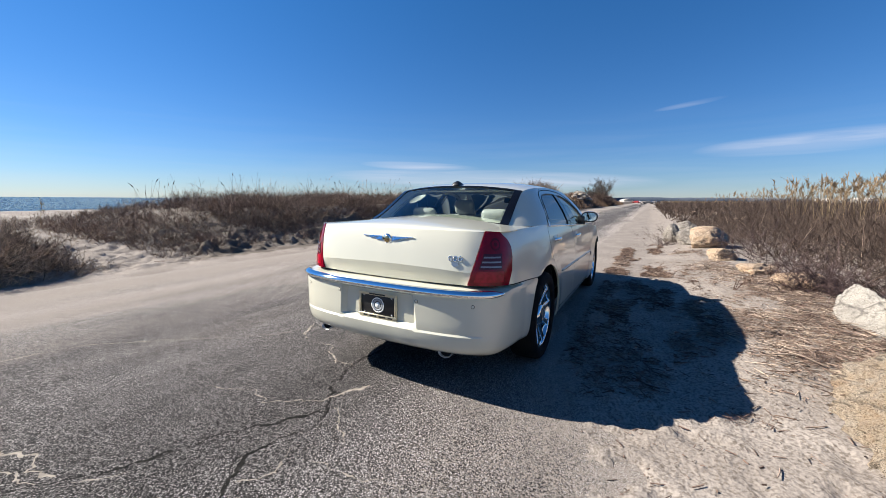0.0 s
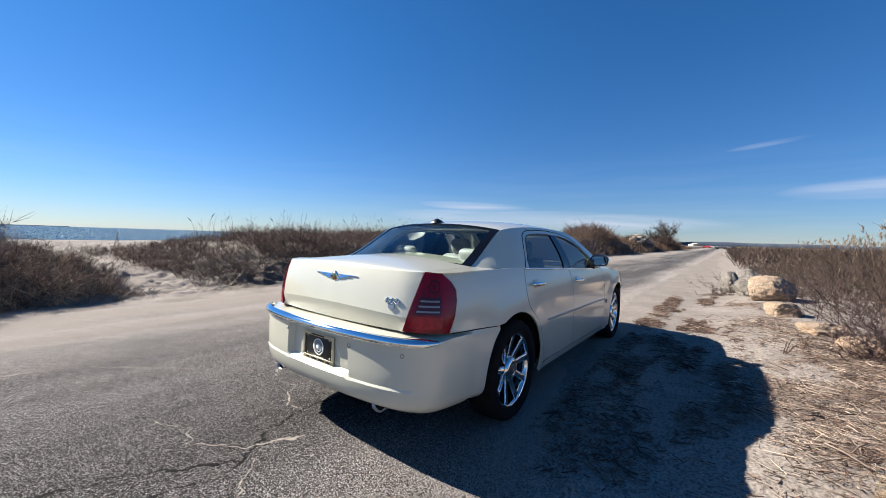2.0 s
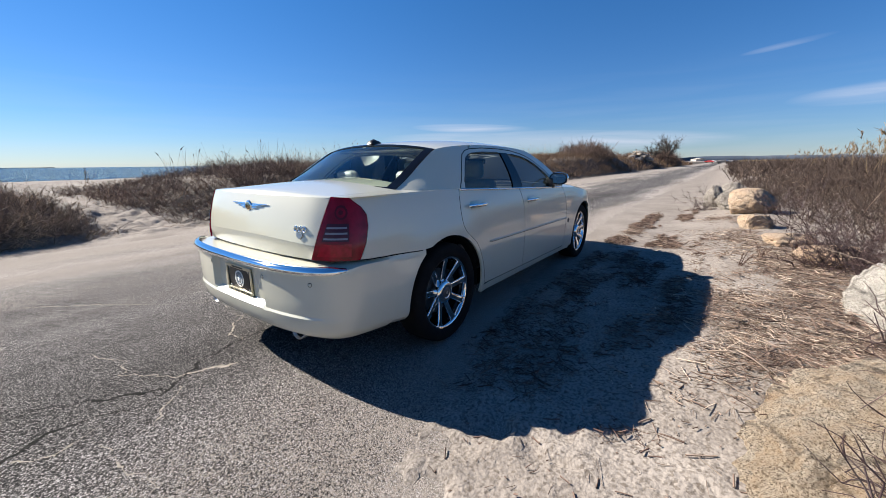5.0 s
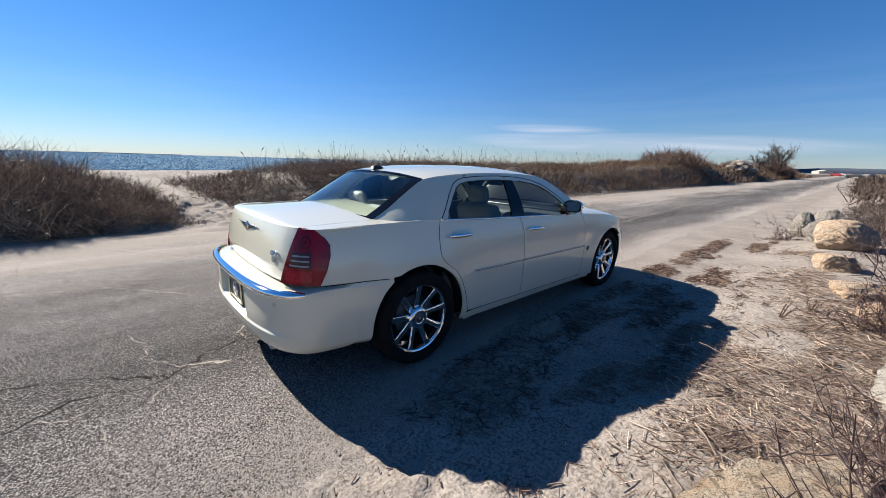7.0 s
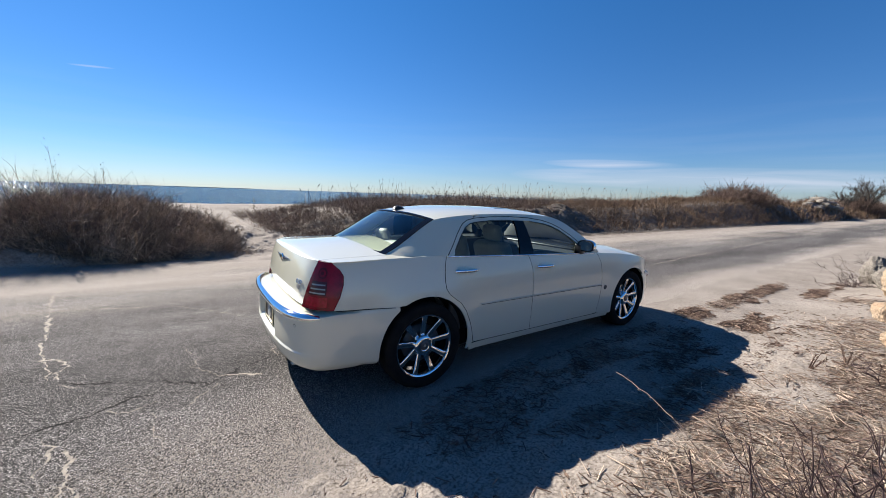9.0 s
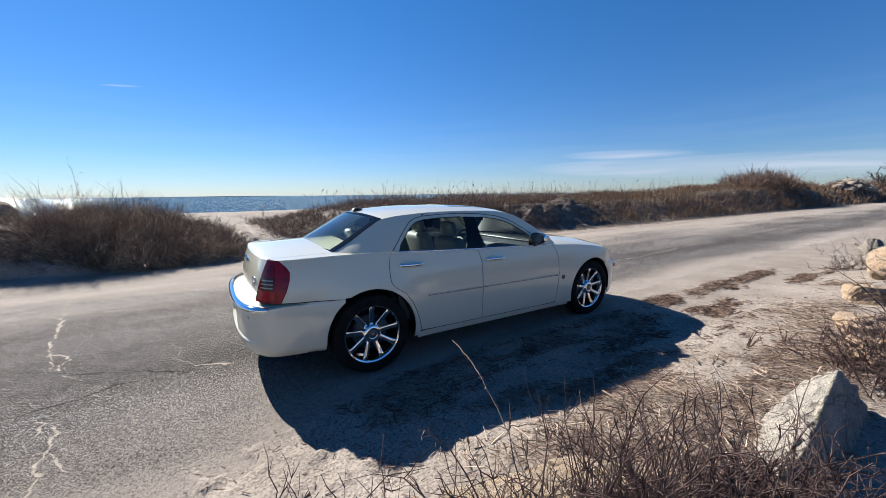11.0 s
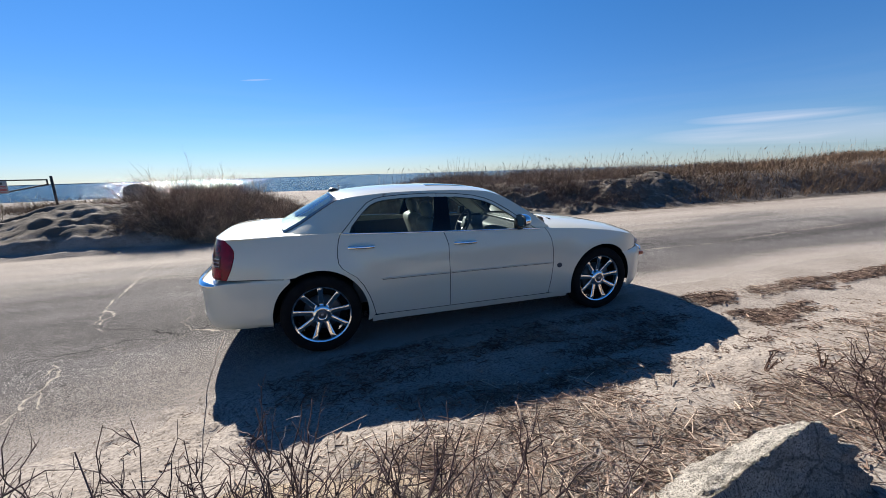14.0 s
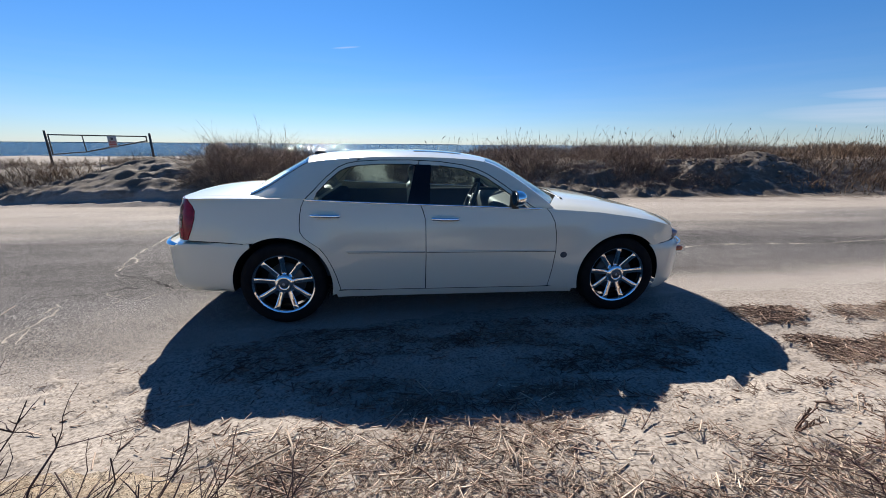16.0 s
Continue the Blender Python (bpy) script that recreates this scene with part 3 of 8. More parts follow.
def tube(points, radius, sides=10, closed=False, taper=None):
    """A round bar along points."""
    pts = [Vector(p) for p in points]
    n = len(pts)
    bm = bmesh.new()
    rings = []
    for i, p in enumerate(pts):
        a = pts[(i - 1) % n] if (closed or i > 0) else p
        b = pts[(i + 1) % n] if (closed or i < n - 1) else p
        d = (b - a).normalized()
        u = d.cross(Vector((0, 0, 1)) if abs(d.z) < 0.9 else Vector((1, 0, 0))).normalized()
        v = d.cross(u)
        r = radius if taper is None else radius * (1 + (taper - 1) * i / (n - 1))
        rings.append([bm.verts.new(p + u * r * math.cos(k * 2 * math.pi / sides) + v * r * math.sin(k * 2 * math.pi / sides)) for k in range(sides)])
    for i in range(n if closed else n - 1):
        a, b = rings[i], rings[(i + 1) % n]
        for k in range(sides):
            bm.faces.new((a[k], a[(k + 1) % sides], b[(k + 1) % sides], b[k]))
    if not closed:
        bm.faces.new(rings[0])
        bm.faces.new(rings[-1])
    bmesh.ops.recalc_face_normals(bm, faces=bm.faces)
    return shade(bm)


def lathe(profile, n=48, axis_y=True):
    """Turns (radius, along) points round the Y axis."""
    bm = bmesh.new()
    rows = []
    for k in range(n):
        a = 2 * math.pi * k / n
        rows.append([bm.verts.new((r * math.cos(a), y, r * math.sin(a))) for r, y in profile])
    for k in range(n):
        p, q = rows[k], rows[(k + 1) % n]
        for i in range(len(profile) - 1):
            bm.faces.new((p[i], p[i + 1], q[i + 1], q[i]))
    bmesh.ops.remove_doubles(bm, verts=bm.verts, dist=1e-5)
    bmesh.ops.recalc_face_normals(bm, faces=bm.faces)
    return shade(bm)


def spline(knots, n=None):
    """Catmull-Rom through knots; returns a function of u in 0..len-1."""
    P = [np.array(k, float) for k in knots]

    def at(u):
        u = min(max(u, 0.0), len(P) - 1.0)
        i = min(int(u), len(P) - 2)
        t = u - i
        p1, p2 = P[i], P[i + 1]
        p0 = P[i - 1] if i > 0 else 2 * p1 - p2
        p3 = P[i + 2] if i + 2 < len(P) else 2 * p2 - p1
        return 0.5 * (2 * p1 + (p2 - p0) * t + (2 * p0 - 5 * p1 + 4 * p2 - p3) * t * t + (3 * p1 - p0 - 3 * p2 + p3) * t ** 3)
    return at


def smooth01(v):
    v = np.clip(v, 0, 1)
    return v * v * (3 - 2 * v)


def value_noise(x, y, seed=0):
    """Smooth lattice noise in 0..1, vectorised."""
    x, y = np.asarray(x, float), np.asarray(y, float)
    xi, yi = np.floor(x).astype(np.int64), np.floor(y).astype(np.int64)
    fx, fy = x - xi, y - yi
    fx, fy = fx * fx * (3 - 2 * fx), fy * fy * (3 - 2 * fy)

    def h(a, b):
        v = (a * 374761393 + b * 668265263 + seed * 974711) & 0xFFFFFFFF
        v = ((v ^ (v >> 13)) * 1274126177) & 0xFFFFFFFF
        return ((v ^ (v >> 16)) & 0xFFFF) / 65535.0
    return (h(xi, yi) * (1 - fx) + h(xi + 1, yi) * fx) * (1 - fy) + (h(xi, yi + 1) * (1 - fx) + h(xi + 1, yi + 1) * fx) * fy


def fbm(x, y, octaves=4, seed=0):
    s, a, tot = 0.0, 1.0, 0.0
    for o in range(octaves):
        s = s + a * value_noise(np.asarray(x) * 2 ** o, np.asarray(y) * 2 ** o, seed + o)
        tot += a
        a *= 0.5
    return s / tot - 0.5


# ---- ground ----
ROAD_L = 6.15


def road_right(x):
    return np.interp(x, [-60, -8, -3, -1.7, -1.2, -0.7, 1.5, 4.3, 7, 12, 40, 120], [-3.2, -3.1, -2.55, -2.0, -1.75, -1.45, -0.9, -0.5, -0.3, -0.3, -0.7, -1.6])


PLATEAU_X = [-60, -15, -9, -6, -3, -0.9, 0.0, 0.8, 2.0, 3.5, 5, 8, 12, 18, 30, 38, 45, 60, 90, 200, 600]
PLATEAU_Z = [0.5, 0.5, 0.6, 0.6, 0.6, 0.45, 0.35, 0.4, 0.6, 0.8, 0.95, 1.05, 1.05, 1.1, 1.4, 1.8, 1.8, 1.5, 1.3, 0.6, 0.3]
SAND_HEAPS = [(-6.0, 8.2, 2.0, 1.6, 0.40, 7.5), (11.4, 8.4, 1.4, 0.95, 0.28, 7.0), (14.4, 8.7, 1.6, 1.1, 0.30, 7.4), (7.0, 8.5, 1.5, 0.8, 0.05, 7.0), (70.0, 10.0, 5.0, 1.6, 1.0, 8.0)]


rnd_f = random.Random(41)
FOOTPRINTS = [(rnd_f.uniform(-1.8, 5.5), rnd_f.uniform(-3.1, -1.35), rnd_f.uniform(0, 3.14), rnd_f.uniform(0.09, 0.15), rnd_f.uniform(0.010, 0.024)) for _ in range(130)]


def trodden(x, y):
    """Shoe prints and scuffs pressed into the soft sand."""
    z = np.zeros(np.shape(x))
    for fx, fy, a, l, d in FOOTPRINTS:
        u, v = (x - fx) * math.cos(a) + (y - fy) * math.sin(a), -(x - fx) * math.sin(a) + (y - fy) * math.cos(a)
        r = (u / l) ** 2 + (v / (l * 0.42)) ** 2
        z = z - d * np.exp(-r ** 2) + 0.55 * d * np.exp(-((np.sqrt(r) - 1.45) / 0.35) ** 2)
    return z


def height(x, y):
    """Ground height, metres: bed under the road, verge, dunes, beach and marsh."""
    x, y = np.asarray(x, float), np.asarray(y, float)
    rr = road_right(x)
    n_small = fbm(x * 2.2, y * 2.2, 4, 3)
    n_mid = fbm(x * 0.45, y * 0.45, 4, 11)
    n_clod = fbm(x * 6.0, y * 6.0, 3, 23)
    # right verge
    over = rr - y
    verge = -0.035 + 0.042 * smooth01((over + 0.75) / 1.1) + (0.012 * smooth01((over + 0.8) / 0.4) + 0.012 * smooth01((over - 0.3) / 0.8)) * n_small + (0.006 * smooth01((over + 0.8) / 0.3) + 0.012 * smooth01((over - 0.3) / 0.8)) * n_clod + 0.20 * smooth01((-y - 1.5) / 1.6) * smooth01((x + 12) / 8) * (0.6 + 0.4 * smooth01((x + 0.8) / 1.4)) + 0.010 * n_clod * smooth01((over - 0.4) / 0.6)
    verge = verge + (0.007 * fbm(x * 14, y * 14, 3, 29) + 0.005 * fbm(x * 30, y * 30, 2, 43)) * smooth01((over + 0.5) / 0.4) * (y > -6) * (1 - 0.4 * smooth01((x - 2.6) / 1.5) * smooth01((y + 2.6) / 0.5))
    verge = verge + 0.10 * smooth01((-y - 4) / 4) + 0.10 * n_mid * smooth01((-y - 3) / 3)
    verge = verge * (1 - 0.8 * smooth01((-y - 30) / 40))
    # left side
    foot = np.interp(x, [-14, -9, -1, 1, 4], [6.5, 6.4, 6.5, 6.9, 6.8]) + 0.35 * fbm(x * 0.5, x * 0 + 3.3, 3, 7) + 0.12 * n_clod
    d = y - foot
    plate = np.interp(x, PLATEAU_X, PLATEAU_Z)
    rise = smooth01(d / np.interp(x, [-14, -9, -3, -1.2, 0.5, 2, 8, 20], [2.4, 2.6, 2.4, 2.4, 5.0, 3.5, 3.0, 3.2]))
    left = -0.035 + 0.045 * smooth01((y - ROAD_L + 0.75) / 0.8) + 0.03 * n_small * smooth01((y - ROAD_L + 0.6) / 0.4)
    still = np.zeros_like(x)
    for hx, hy, rx, ry, hh, hf in SAND_HEAPS:
        still = np.maximum(still, np.exp(-(np.abs((x - hx) / rx) ** 4 + np.abs((y - hy) / (ry * 1.3)) ** 4)))
    dune = plate * rise * (1 + 0.35 * n_mid) + 0.06 * n_small * rise + 0.055 * n_clod * smooth01(d / 0.5) * (1 - 0.8 * still)
    off_path = 1 - smooth01((x + 1.1) / 0.6) * (1 - smooth01((x - 1.4) / 0.8))
    dune = dune + 0.31 * (1 - 0.45 * still) * smooth01(d / 0.15) * smooth01((2.2 - d) / 1.6) * off_path * smooth01((11 - x) / 2) * np.clip(0.3 + 0.5 * smooth01((-3.0 - x) / 1.5) + 2.0 * fbm(x * 0.9, y * 0.9, 3, 19) + 0.9 * n_clod * (1 - still), 0, 1.2)
    for hx, hy, rx, ry, hh, hf in SAND_HEAPS:
        g = np.exp(-(np.abs((x - hx) / rx) ** 2.6 + np.abs((y - hy) / ry) ** 2.6))
        dune = dune + g * (hh + 0.14 * fbm(x * 0.55 + y * 0.3, y * 0.8, 3, 31) + 0.34 * (0.45 - 3.0 * np.abs(fbm((x * 0.6 - y * 1.5) * 0.95, (x * 1.3 + y * 0.5) * 0.40, 3, 35))) + 0.09 * (0.5 - 2.5 * np.abs(fbm((x + 0.8 * y) * 2.3, (y - 0.8 * x) * 1.0, 3, 39))) + 0.04 * n_small + 0.05 * fbm(x * 9, y * 9, 2, 37))
    back = smooth01((y - 15) / 5)
    dune = dune * (1 - back) + back * (0.70 + 0.12 * n_mid)
    beach = smooth01((y - 21) / 26)
    dune = dune * (1 - beach) + beach * (-2.2)
    left = left + np.where(d > -0.3, dune, 0)
    # scuffed, trodden sand on the way to the beach and along the foot of the bank
    walkway = smooth01((x + 1.9) / 0.8) * (1 - smooth01((x - 1.7) / 0.8)) * smooth01((y - 6.3) / 0.3) * (1 - smooth01((y - 13) / 2))
    loose = np.maximum(walkway, 0.6 * smooth01(d / 0.3) * (1 - smooth01((d - 2.0) / 1.0)))
    left = left + loose * (1 - 0.85 * still) * (0.13 * np.abs(fbm(x * 2.4, y * 2.4, 2, 83)) - 0.03 + 0.10 * fbm(x * 4.6, y * 4.6, 2, 85) + 0.13 * np.abs(fbm(x * 6.5, y * 6.5, 2, 87)))
    return np.where(y > 2.5, left, verge)


def axis(spans):
    out = [spans[0][0]]
    for a, b, step in spans:
        n = max(1, round((b - a) / step))
        out += list(a + (b - a) * (np.arange(n) + 1) / n)
    return np.array(out)


def build_ground():
    xs = axis([(-4500, -300, 700), (-300, -60, 30), (-60, -14, 2.0), (-14, -9, 0.16), (-9, -4, 0.06), (-4, -2.6, 0.09), (-2.6, 4.6, 0.045), (4.6, 9, 0.085), (9, 17, 0.07), (17, 18, 0.2), (18, 34, 0.35), (34, 90, 1.0), (90, 300, 10), (300, 4800, 500)])
    ys = axis([(-4800, -300, 500), (-300, -40, 20), (-40, -8, 0.8), (-8, -4.5, 0.16), (-4.5, -3.6, 0.06), (-3.6, -0.6, 0.040), (-0.6, -0.2, 0.1), (-0.2, 5.2, 0.6), (5.2, 6.2, 0.085), (6.2, 9.6, 0.06), (9.6, 10.6, 0.085), (10.6, 11, 0.2), (11, 24, 0.4), (24, 60, 3.0)])
    X, Y = np.meshgrid(xs, ys, indexing="ij")
    Z = height(X, Y)
    near = (X > -2.2) & (X < 6) & (Y > -3.4) & (Y < -1.1)
    Z[near] += trodden(X[near], Y[near])
    V = np.stack([X.ravel(), Y.ravel(), Z.ravel()], 1)
    nx, ny = X.shape
    i, j = np.meshgrid(np.arange(nx - 1), np.arange(ny - 1), indexing="ij")
    a = (i * ny + j).ravel()
    F = np.stack([a, a + ny, a + ny + 1, a + 1], 1)
    g = new("ground", quads_mesh("ground", V, F, M_SAND, True))
    tagged(g, "pale dry sand verge and dunes with trampled patches", "sand", kind="structure")
    return g


build_ground()

# the road, a sheet of worn asphalt with a little crown
rx = axis([(-300, -20, 20), (-20, -6, 0.5), (-6, 10, 0.2), (10, 20, 0.5), (20, 400, 5)])
ry = np.linspace(-4.2, 6.9, 75)
RX, RY = np.meshgrid(rx, ry, indexing="ij")


def road_z(x, y):
    return 0.012 * np.sin(x * 0.7) * np.sin(y * 0.9) * 0.2 - 0.012 * ((y - 2.6) / 4.0) ** 2 * smooth01((np.abs(y - 2.6) - 2.9) / 0.6)


RZ = road_z(RX, RY)
nyr = len(ry)
ii, jj = np.meshgrid(np.arange(len(rx) - 1), np.arange(nyr - 1), indexing="ij")
aa = (ii * nyr + jj).ravel()
road = new("road", quads_mesh("road", np.stack([RX.ravel(), RY.ravel(), RZ.ravel()], 1), np.stack([aa, aa + nyr, aa + nyr + 1, aa + 1], 1), M_ASPHALT, True))
tagged(road, "worn grey asphalt road with pale aggregate and blown sand", "road", kind="structure")


def road_crack(knots, width, mat, seed, label, step=0.016, broken=0.0):
    """A jagged crack of uneven width that zigzags round the stones between knots."""
    rnd = np.random.RandomState(seed)
    K = np.array(knots, float)
    seg = np.hypot(*np.diff(K, axis=0).T)
    s = np.concatenate([[0], np.cumsum(seg)])
    t = np.arange(0, s[-1], step)
    n = len(t)
    px, py = np.interp(t, s, K[:, 0]), np.interp(t, s, K[:, 1])
    # a corner every few centimetres, finer chips in between
    c = np.arange(0, s[-1] + 0.05, 0.045)
    bend = [np.interp(t, c, rnd.normal(0, 0.013, len(c))) + rnd.normal(0, 0.0035, n) + 0.05 * fbm(t * 2.0, t * 0 + seed + q, 2, seed + q) for q in (0, 9)]
    px, py = px + bend[0], py + bend[1]
    dx, dy = np.gradient(px), np.gradient(py)
    ln = np.hypot(dx, dy) + 1e-9
    ux, uy = -dy / ln, dx / ln
    run = fbm(t * 5.0, t * 0 + 2 * seed, 3, seed + 2)
    wd = 0.5 * width * np.clip(0.6 + 2.2 * run + 0.7 * (rnd.rand(n) - 0.4), 0.22, 1.9) / 1.6
    wd = np.where(fbm(t * 7.0, t * 0 + 3 * seed, 2, seed + 4) < broken - 0.25, 0.0008, wd)
    wd[0] = wd[-1] = 0.001
    V = []
    for side, h in ((-1, 0.0012), (0, 0.002), (1, 0.0012)):
        chip = 0.45 + 1.1 * rnd.rand(n)
        qx, qy = px + ux * wd * side * chip, py + uy * wd * side * chip
        V.append(np.stack([qx, qy, road_z(qx, qy) + h], 1))
    i = np.arange(n - 1)
    F = np.concatenate([np.stack([i + k * n, i + 1 + k * n, i + 1 + (k + 1) * n, i + (k + 1) * n], 1) for k in (0, 1)])
    return part("crack", quads_mesh("crack", np.concatenate(V), F, mat, True), mat, road, label)


PALE = "pale sand-filled crack"
near_pale = [
    ([(-2.87, 3.1), (-2.1, 2.85), (-1.77, 2.72), (-1.4, 2.33), (-0.98, 1.75), (-0.76, 1.5), (0.2, 1.05), (1.5, 0.9)], 0.012),
    ([(-0.34, 1.43), (-0.6, 1.3), (-0.72, 1.06), (-0.71, 0.85), (-0.92, 0.55), (-0.9, 0.36)], 0.024),
    ([(-3.2, 4.6), (-3.12, 3.6), (-3.0, 2.94), (-2.88, 2.25), (-2.82, 1.75), (-2.72, 1.35), (-2.6, 1.0), (-2.58, 0.78)], 0.034),
    ([(-2.25, -0.36), (-2.2, -0.49), (-2.22, -0.68), (-2.1, -0.85), (-2.02, -1.15)], 0.026),
    ([(-2.25, -0.75), (-2.19, -0.95), (-2.15, -1.27)], 0.018),
]
near_fine = [
    ([(-2.75, 1.35), (-2.58, 1.27), (-2.51, 1.07), (-2.56, 0.95), (-2.5, 0.8)], 0.034),
    ([(-1.70, 1.05), (-1.52, 0.72), (-1.60, 0.52), (-1.42, 0.24), (-1.10, 0.06)], 0.026),
    ([(-1.43, 0.10), (-1.53, -0.05), (-1.68, -0.29)], 0.016),
    ([(-2.10, 0.02), (-2.0, -0.10), (-1.82, -0.03)], 0.014),
    ([(-2.39, -0.21), (-2.32, -0.41), (-2.36, -0.6)], 0.018),
    ([(-2.48, 0.62), (-2.40, 0.56), (-2.34, 0.52)], 0.014),
    ([(-1.86, -0.16), (-1.83, -0.5), (-1.77, -0.69)], 0.014),
]
far_pale = [
    ([(4.3, 1.68), (4.8, 1.72), (5.2, 1.5), (5.45, 1.25), (6.08, 1.4), (7.91, 1.32), (10.3, 1.54), (16, 1.9), (22, 2.2)], 0.045),
    ([(5.2, 1.5), (5.05, 1.15), (5.3, 0.95)], 0.03),
    ([(12, 3.6), (16, 3.4), (21, 3.7), (30, 3.5)], 0.06),
]
for i, (kn, w) in enumerate(near_pale + near_fine + far_pale):
    road_crack(kn, w * 1.25, M_CRACKSAND, 40 + i, PALE, broken=0.04)
for i, (kn, w) in enumerate([
    ([(-2.75, -0.10), (-2.36, -0.03), (-2.16, 0.02), (-1.98, 0.14), (-1.66, 0.04), (-1.48, 0.09), (-1.22, 0.31), (-0.90, 0.44), (-0.55, 0.40)], 0.029),
    ([(-2.95, 1.0), (-2.55, 0.76), (-2.38, 0.63), (-2.22, 0.53), (-2.13, 0.51), (-1.96, 0.45), (-1.72, 0.26), (-1.48, 0.10)], 0.024),
    ([(-2.36, 0.60), (-2.25, 0.53), (-2.13, 0.51)], 0.040),
    ([(-2.21, 0.01), (-2.08, 0.12), (-1.98, 0.19)], 0.018),
    ([(-4.4, 0.6), (-3.6, 0.8), (-2.95, 1.0)], 0.020),
]):
    road_crack(kn, w, M_CRACKDARK, 80 + i, "dark open crack", 0.012, 0.06)

# sea and far shores
sea_v = [(-4800, 33, -1.0), (4800, 33, -1.0), (4800, 4900, -1.0), (-4800, 4900, -1.0)]
sea = new("water", mesh_of("water", sea_v, [(0, 1, 2, 3)], M_WATER))
tagged(sea, "blue sea with sun glitter under a low horizon", "sea", kind="structure")


def far_shore(name, pts, low, high, seed, label):
    rnd = np.random.RandomState(seed)
    P = np.array(pts, float)
    t = np.linspace(0, len(P) - 1, 140)
    px, py = np.interp(t, range(len(P)), P[:, 0]), np.interp(t, range(len(P)), P[:, 1])
    hz = low + (high - low) * np.clip(0.5 + 1.4 * fbm(t * 1.7, t * 0, 5, seed), 0, 1)
    V, F = [], []
    for k in range(len(t)):
        V += [(px[k], py[k], -2), (px[k], py[k], hz[k]), (px[k] * 1.03, py[k] * 1.03, hz[k] * 0.6)]
    for k in range(len(t) - 1):
        a = 3 * k
        F += [(a, a + 3, a + 4, a + 1), (a + 1, a + 4, a + 5, a + 2)]
    ob = new(name, mesh_of(name, V, F, M_FARLAND))
    return tagged(ob, label, "shore", kind="structure")


far_shore("backdrop_land", [(2600, 900), (3300, 200), (3400, -600), (3000, -1800), (1800, -3000)], 12, 40, 3, "far wooded shore on the horizon, coloured blue-grey for haze")
far_shore("backdrop_coast", [(-3000, 1500), (-2600, 3000), (-1200, 4000), (600, 4300)], 0.5, 4.5, 5, "thin far shore beyond the water, haze in its colour")

# ---- the car ----
CAR_Y = 0.05
car = thing("car", "cream-white four-door saloon with chrome trim, parked half on the sandy verge", "car", at=(0, CAR_Y, 0))

# plan outline of the body, rear centre to front centre
OUTLINE = [(-0.955, 0), (-0.948, 0.30), (-0.925, 0.57), (-0.888, 0.705), (-0.832, 0.80), (-0.738, 0.866), (-0.55, 0.896), (-0.25, 0.918), (0, 0.932), (0.5, 0.942), (1.2, 0.944), (2.0, 0.944), (2.5, 0.947), (2.8, 0.951), (3.05, 0.954), (3.3, 0.933), (3.5, 0.878), (3.63, 0.796), (3.73, 0.67), (3.83, 0.43), (3.87, 0.2), (3.88, 0)]
BUMPER = [(-1.065, 0), (-1.058, 0.30), (-1.033, 0.54), (-0.992, 0.70), (-0.925, 0.81), (-0.82, 0.872), (-0.67, 0.899), (-0.5, 0.911), (-0.25, 0.922)]
FRONTBUMPER = [(3.3, 0.943), (3.45, 0.918), (3.6, 0.867), (3.72, 0.785), (3.82, 0.65), (3.91, 0.40), (3.95, 0.2), (3.96, 0)]


class Plan:
    """A plan curve by arc length, with its outward normal."""

    def __init__(self, knots):
        f = spline(knots)
        self.p = np.array([f(u) for u in np.linspace(0, len(knots) - 1, 600)])
        self.s = np.concatenate([[0], np.cumsum(np.hypot(*np.diff(self.p, axis=0).T))])
        t = np.gradient(self.p, axis=0)
        t /= np.linalg.norm(t, axis=1)[:, None]
        self.n = np.stack([-t[:, 1], t[:, 0]], 1)
        if self.n[300, 1] < 0:
            self.n = -self.n
        self.length = self.s[-1]

    def at(self, s):
        x, y = np.interp(s, self.s, self.p[:, 0]), np.interp(s, self.s, self.p[:, 1])
        nx, ny = np.interp(s, self.s, self.n[:, 0]), np.interp(s, self.s, self.n[:, 1])
        return x, y, nx, ny

    def s_of_x(self, x, lo=0.0, hi=1e9):
        ok = (self.s >= lo) & (self.s <= hi)
        k = np.argmin(np.where(ok, np.abs(self.p[:, 0] - x), 9))
        return self.s[k]


body_plan, rear_plan, nose_plan = Plan(OUTLINE), Plan(BUMPER), Plan(FRONTBUMPER)


def s_at(x):
    """Arc length on the side of the body for a given x (side stretch only)."""
    return np.interp(x, body_plan.p[:, 0], body_plan.s)


def inset(z):
    return np.interp(z, [0.20, 0.24, 0.30, 0.45, 0.62, 0.75, 0.85, 0.93, 1.0, 1.06, 1.11], [0.05, 0.03, 0.014, 0.004, 0.0, 0.005, 0.014, 0.028, 0.044, 0.062, 0.082])


def side_point(s, z, sign):
    """On the body skin: arc length s from the rear centre, height z; sign -1 is the right side."""
    x, y, nx, ny = body_plan.at(s)
    i = float(inset(z))
    for cx, rad in ((0.0, 0.425), (3.048, 0.412)):
        r = math.hypot(x - cx, z - 0.363)
        f = 1 - min(max((r - rad) / 0.20, 0), 1)
        if z > 0.2 and abs(ny) > 0.8:
            i -= 0.016 * f * f * (3 - 2 * f)
    return Vector((x - nx * i, sign * (y - ny * i), z))


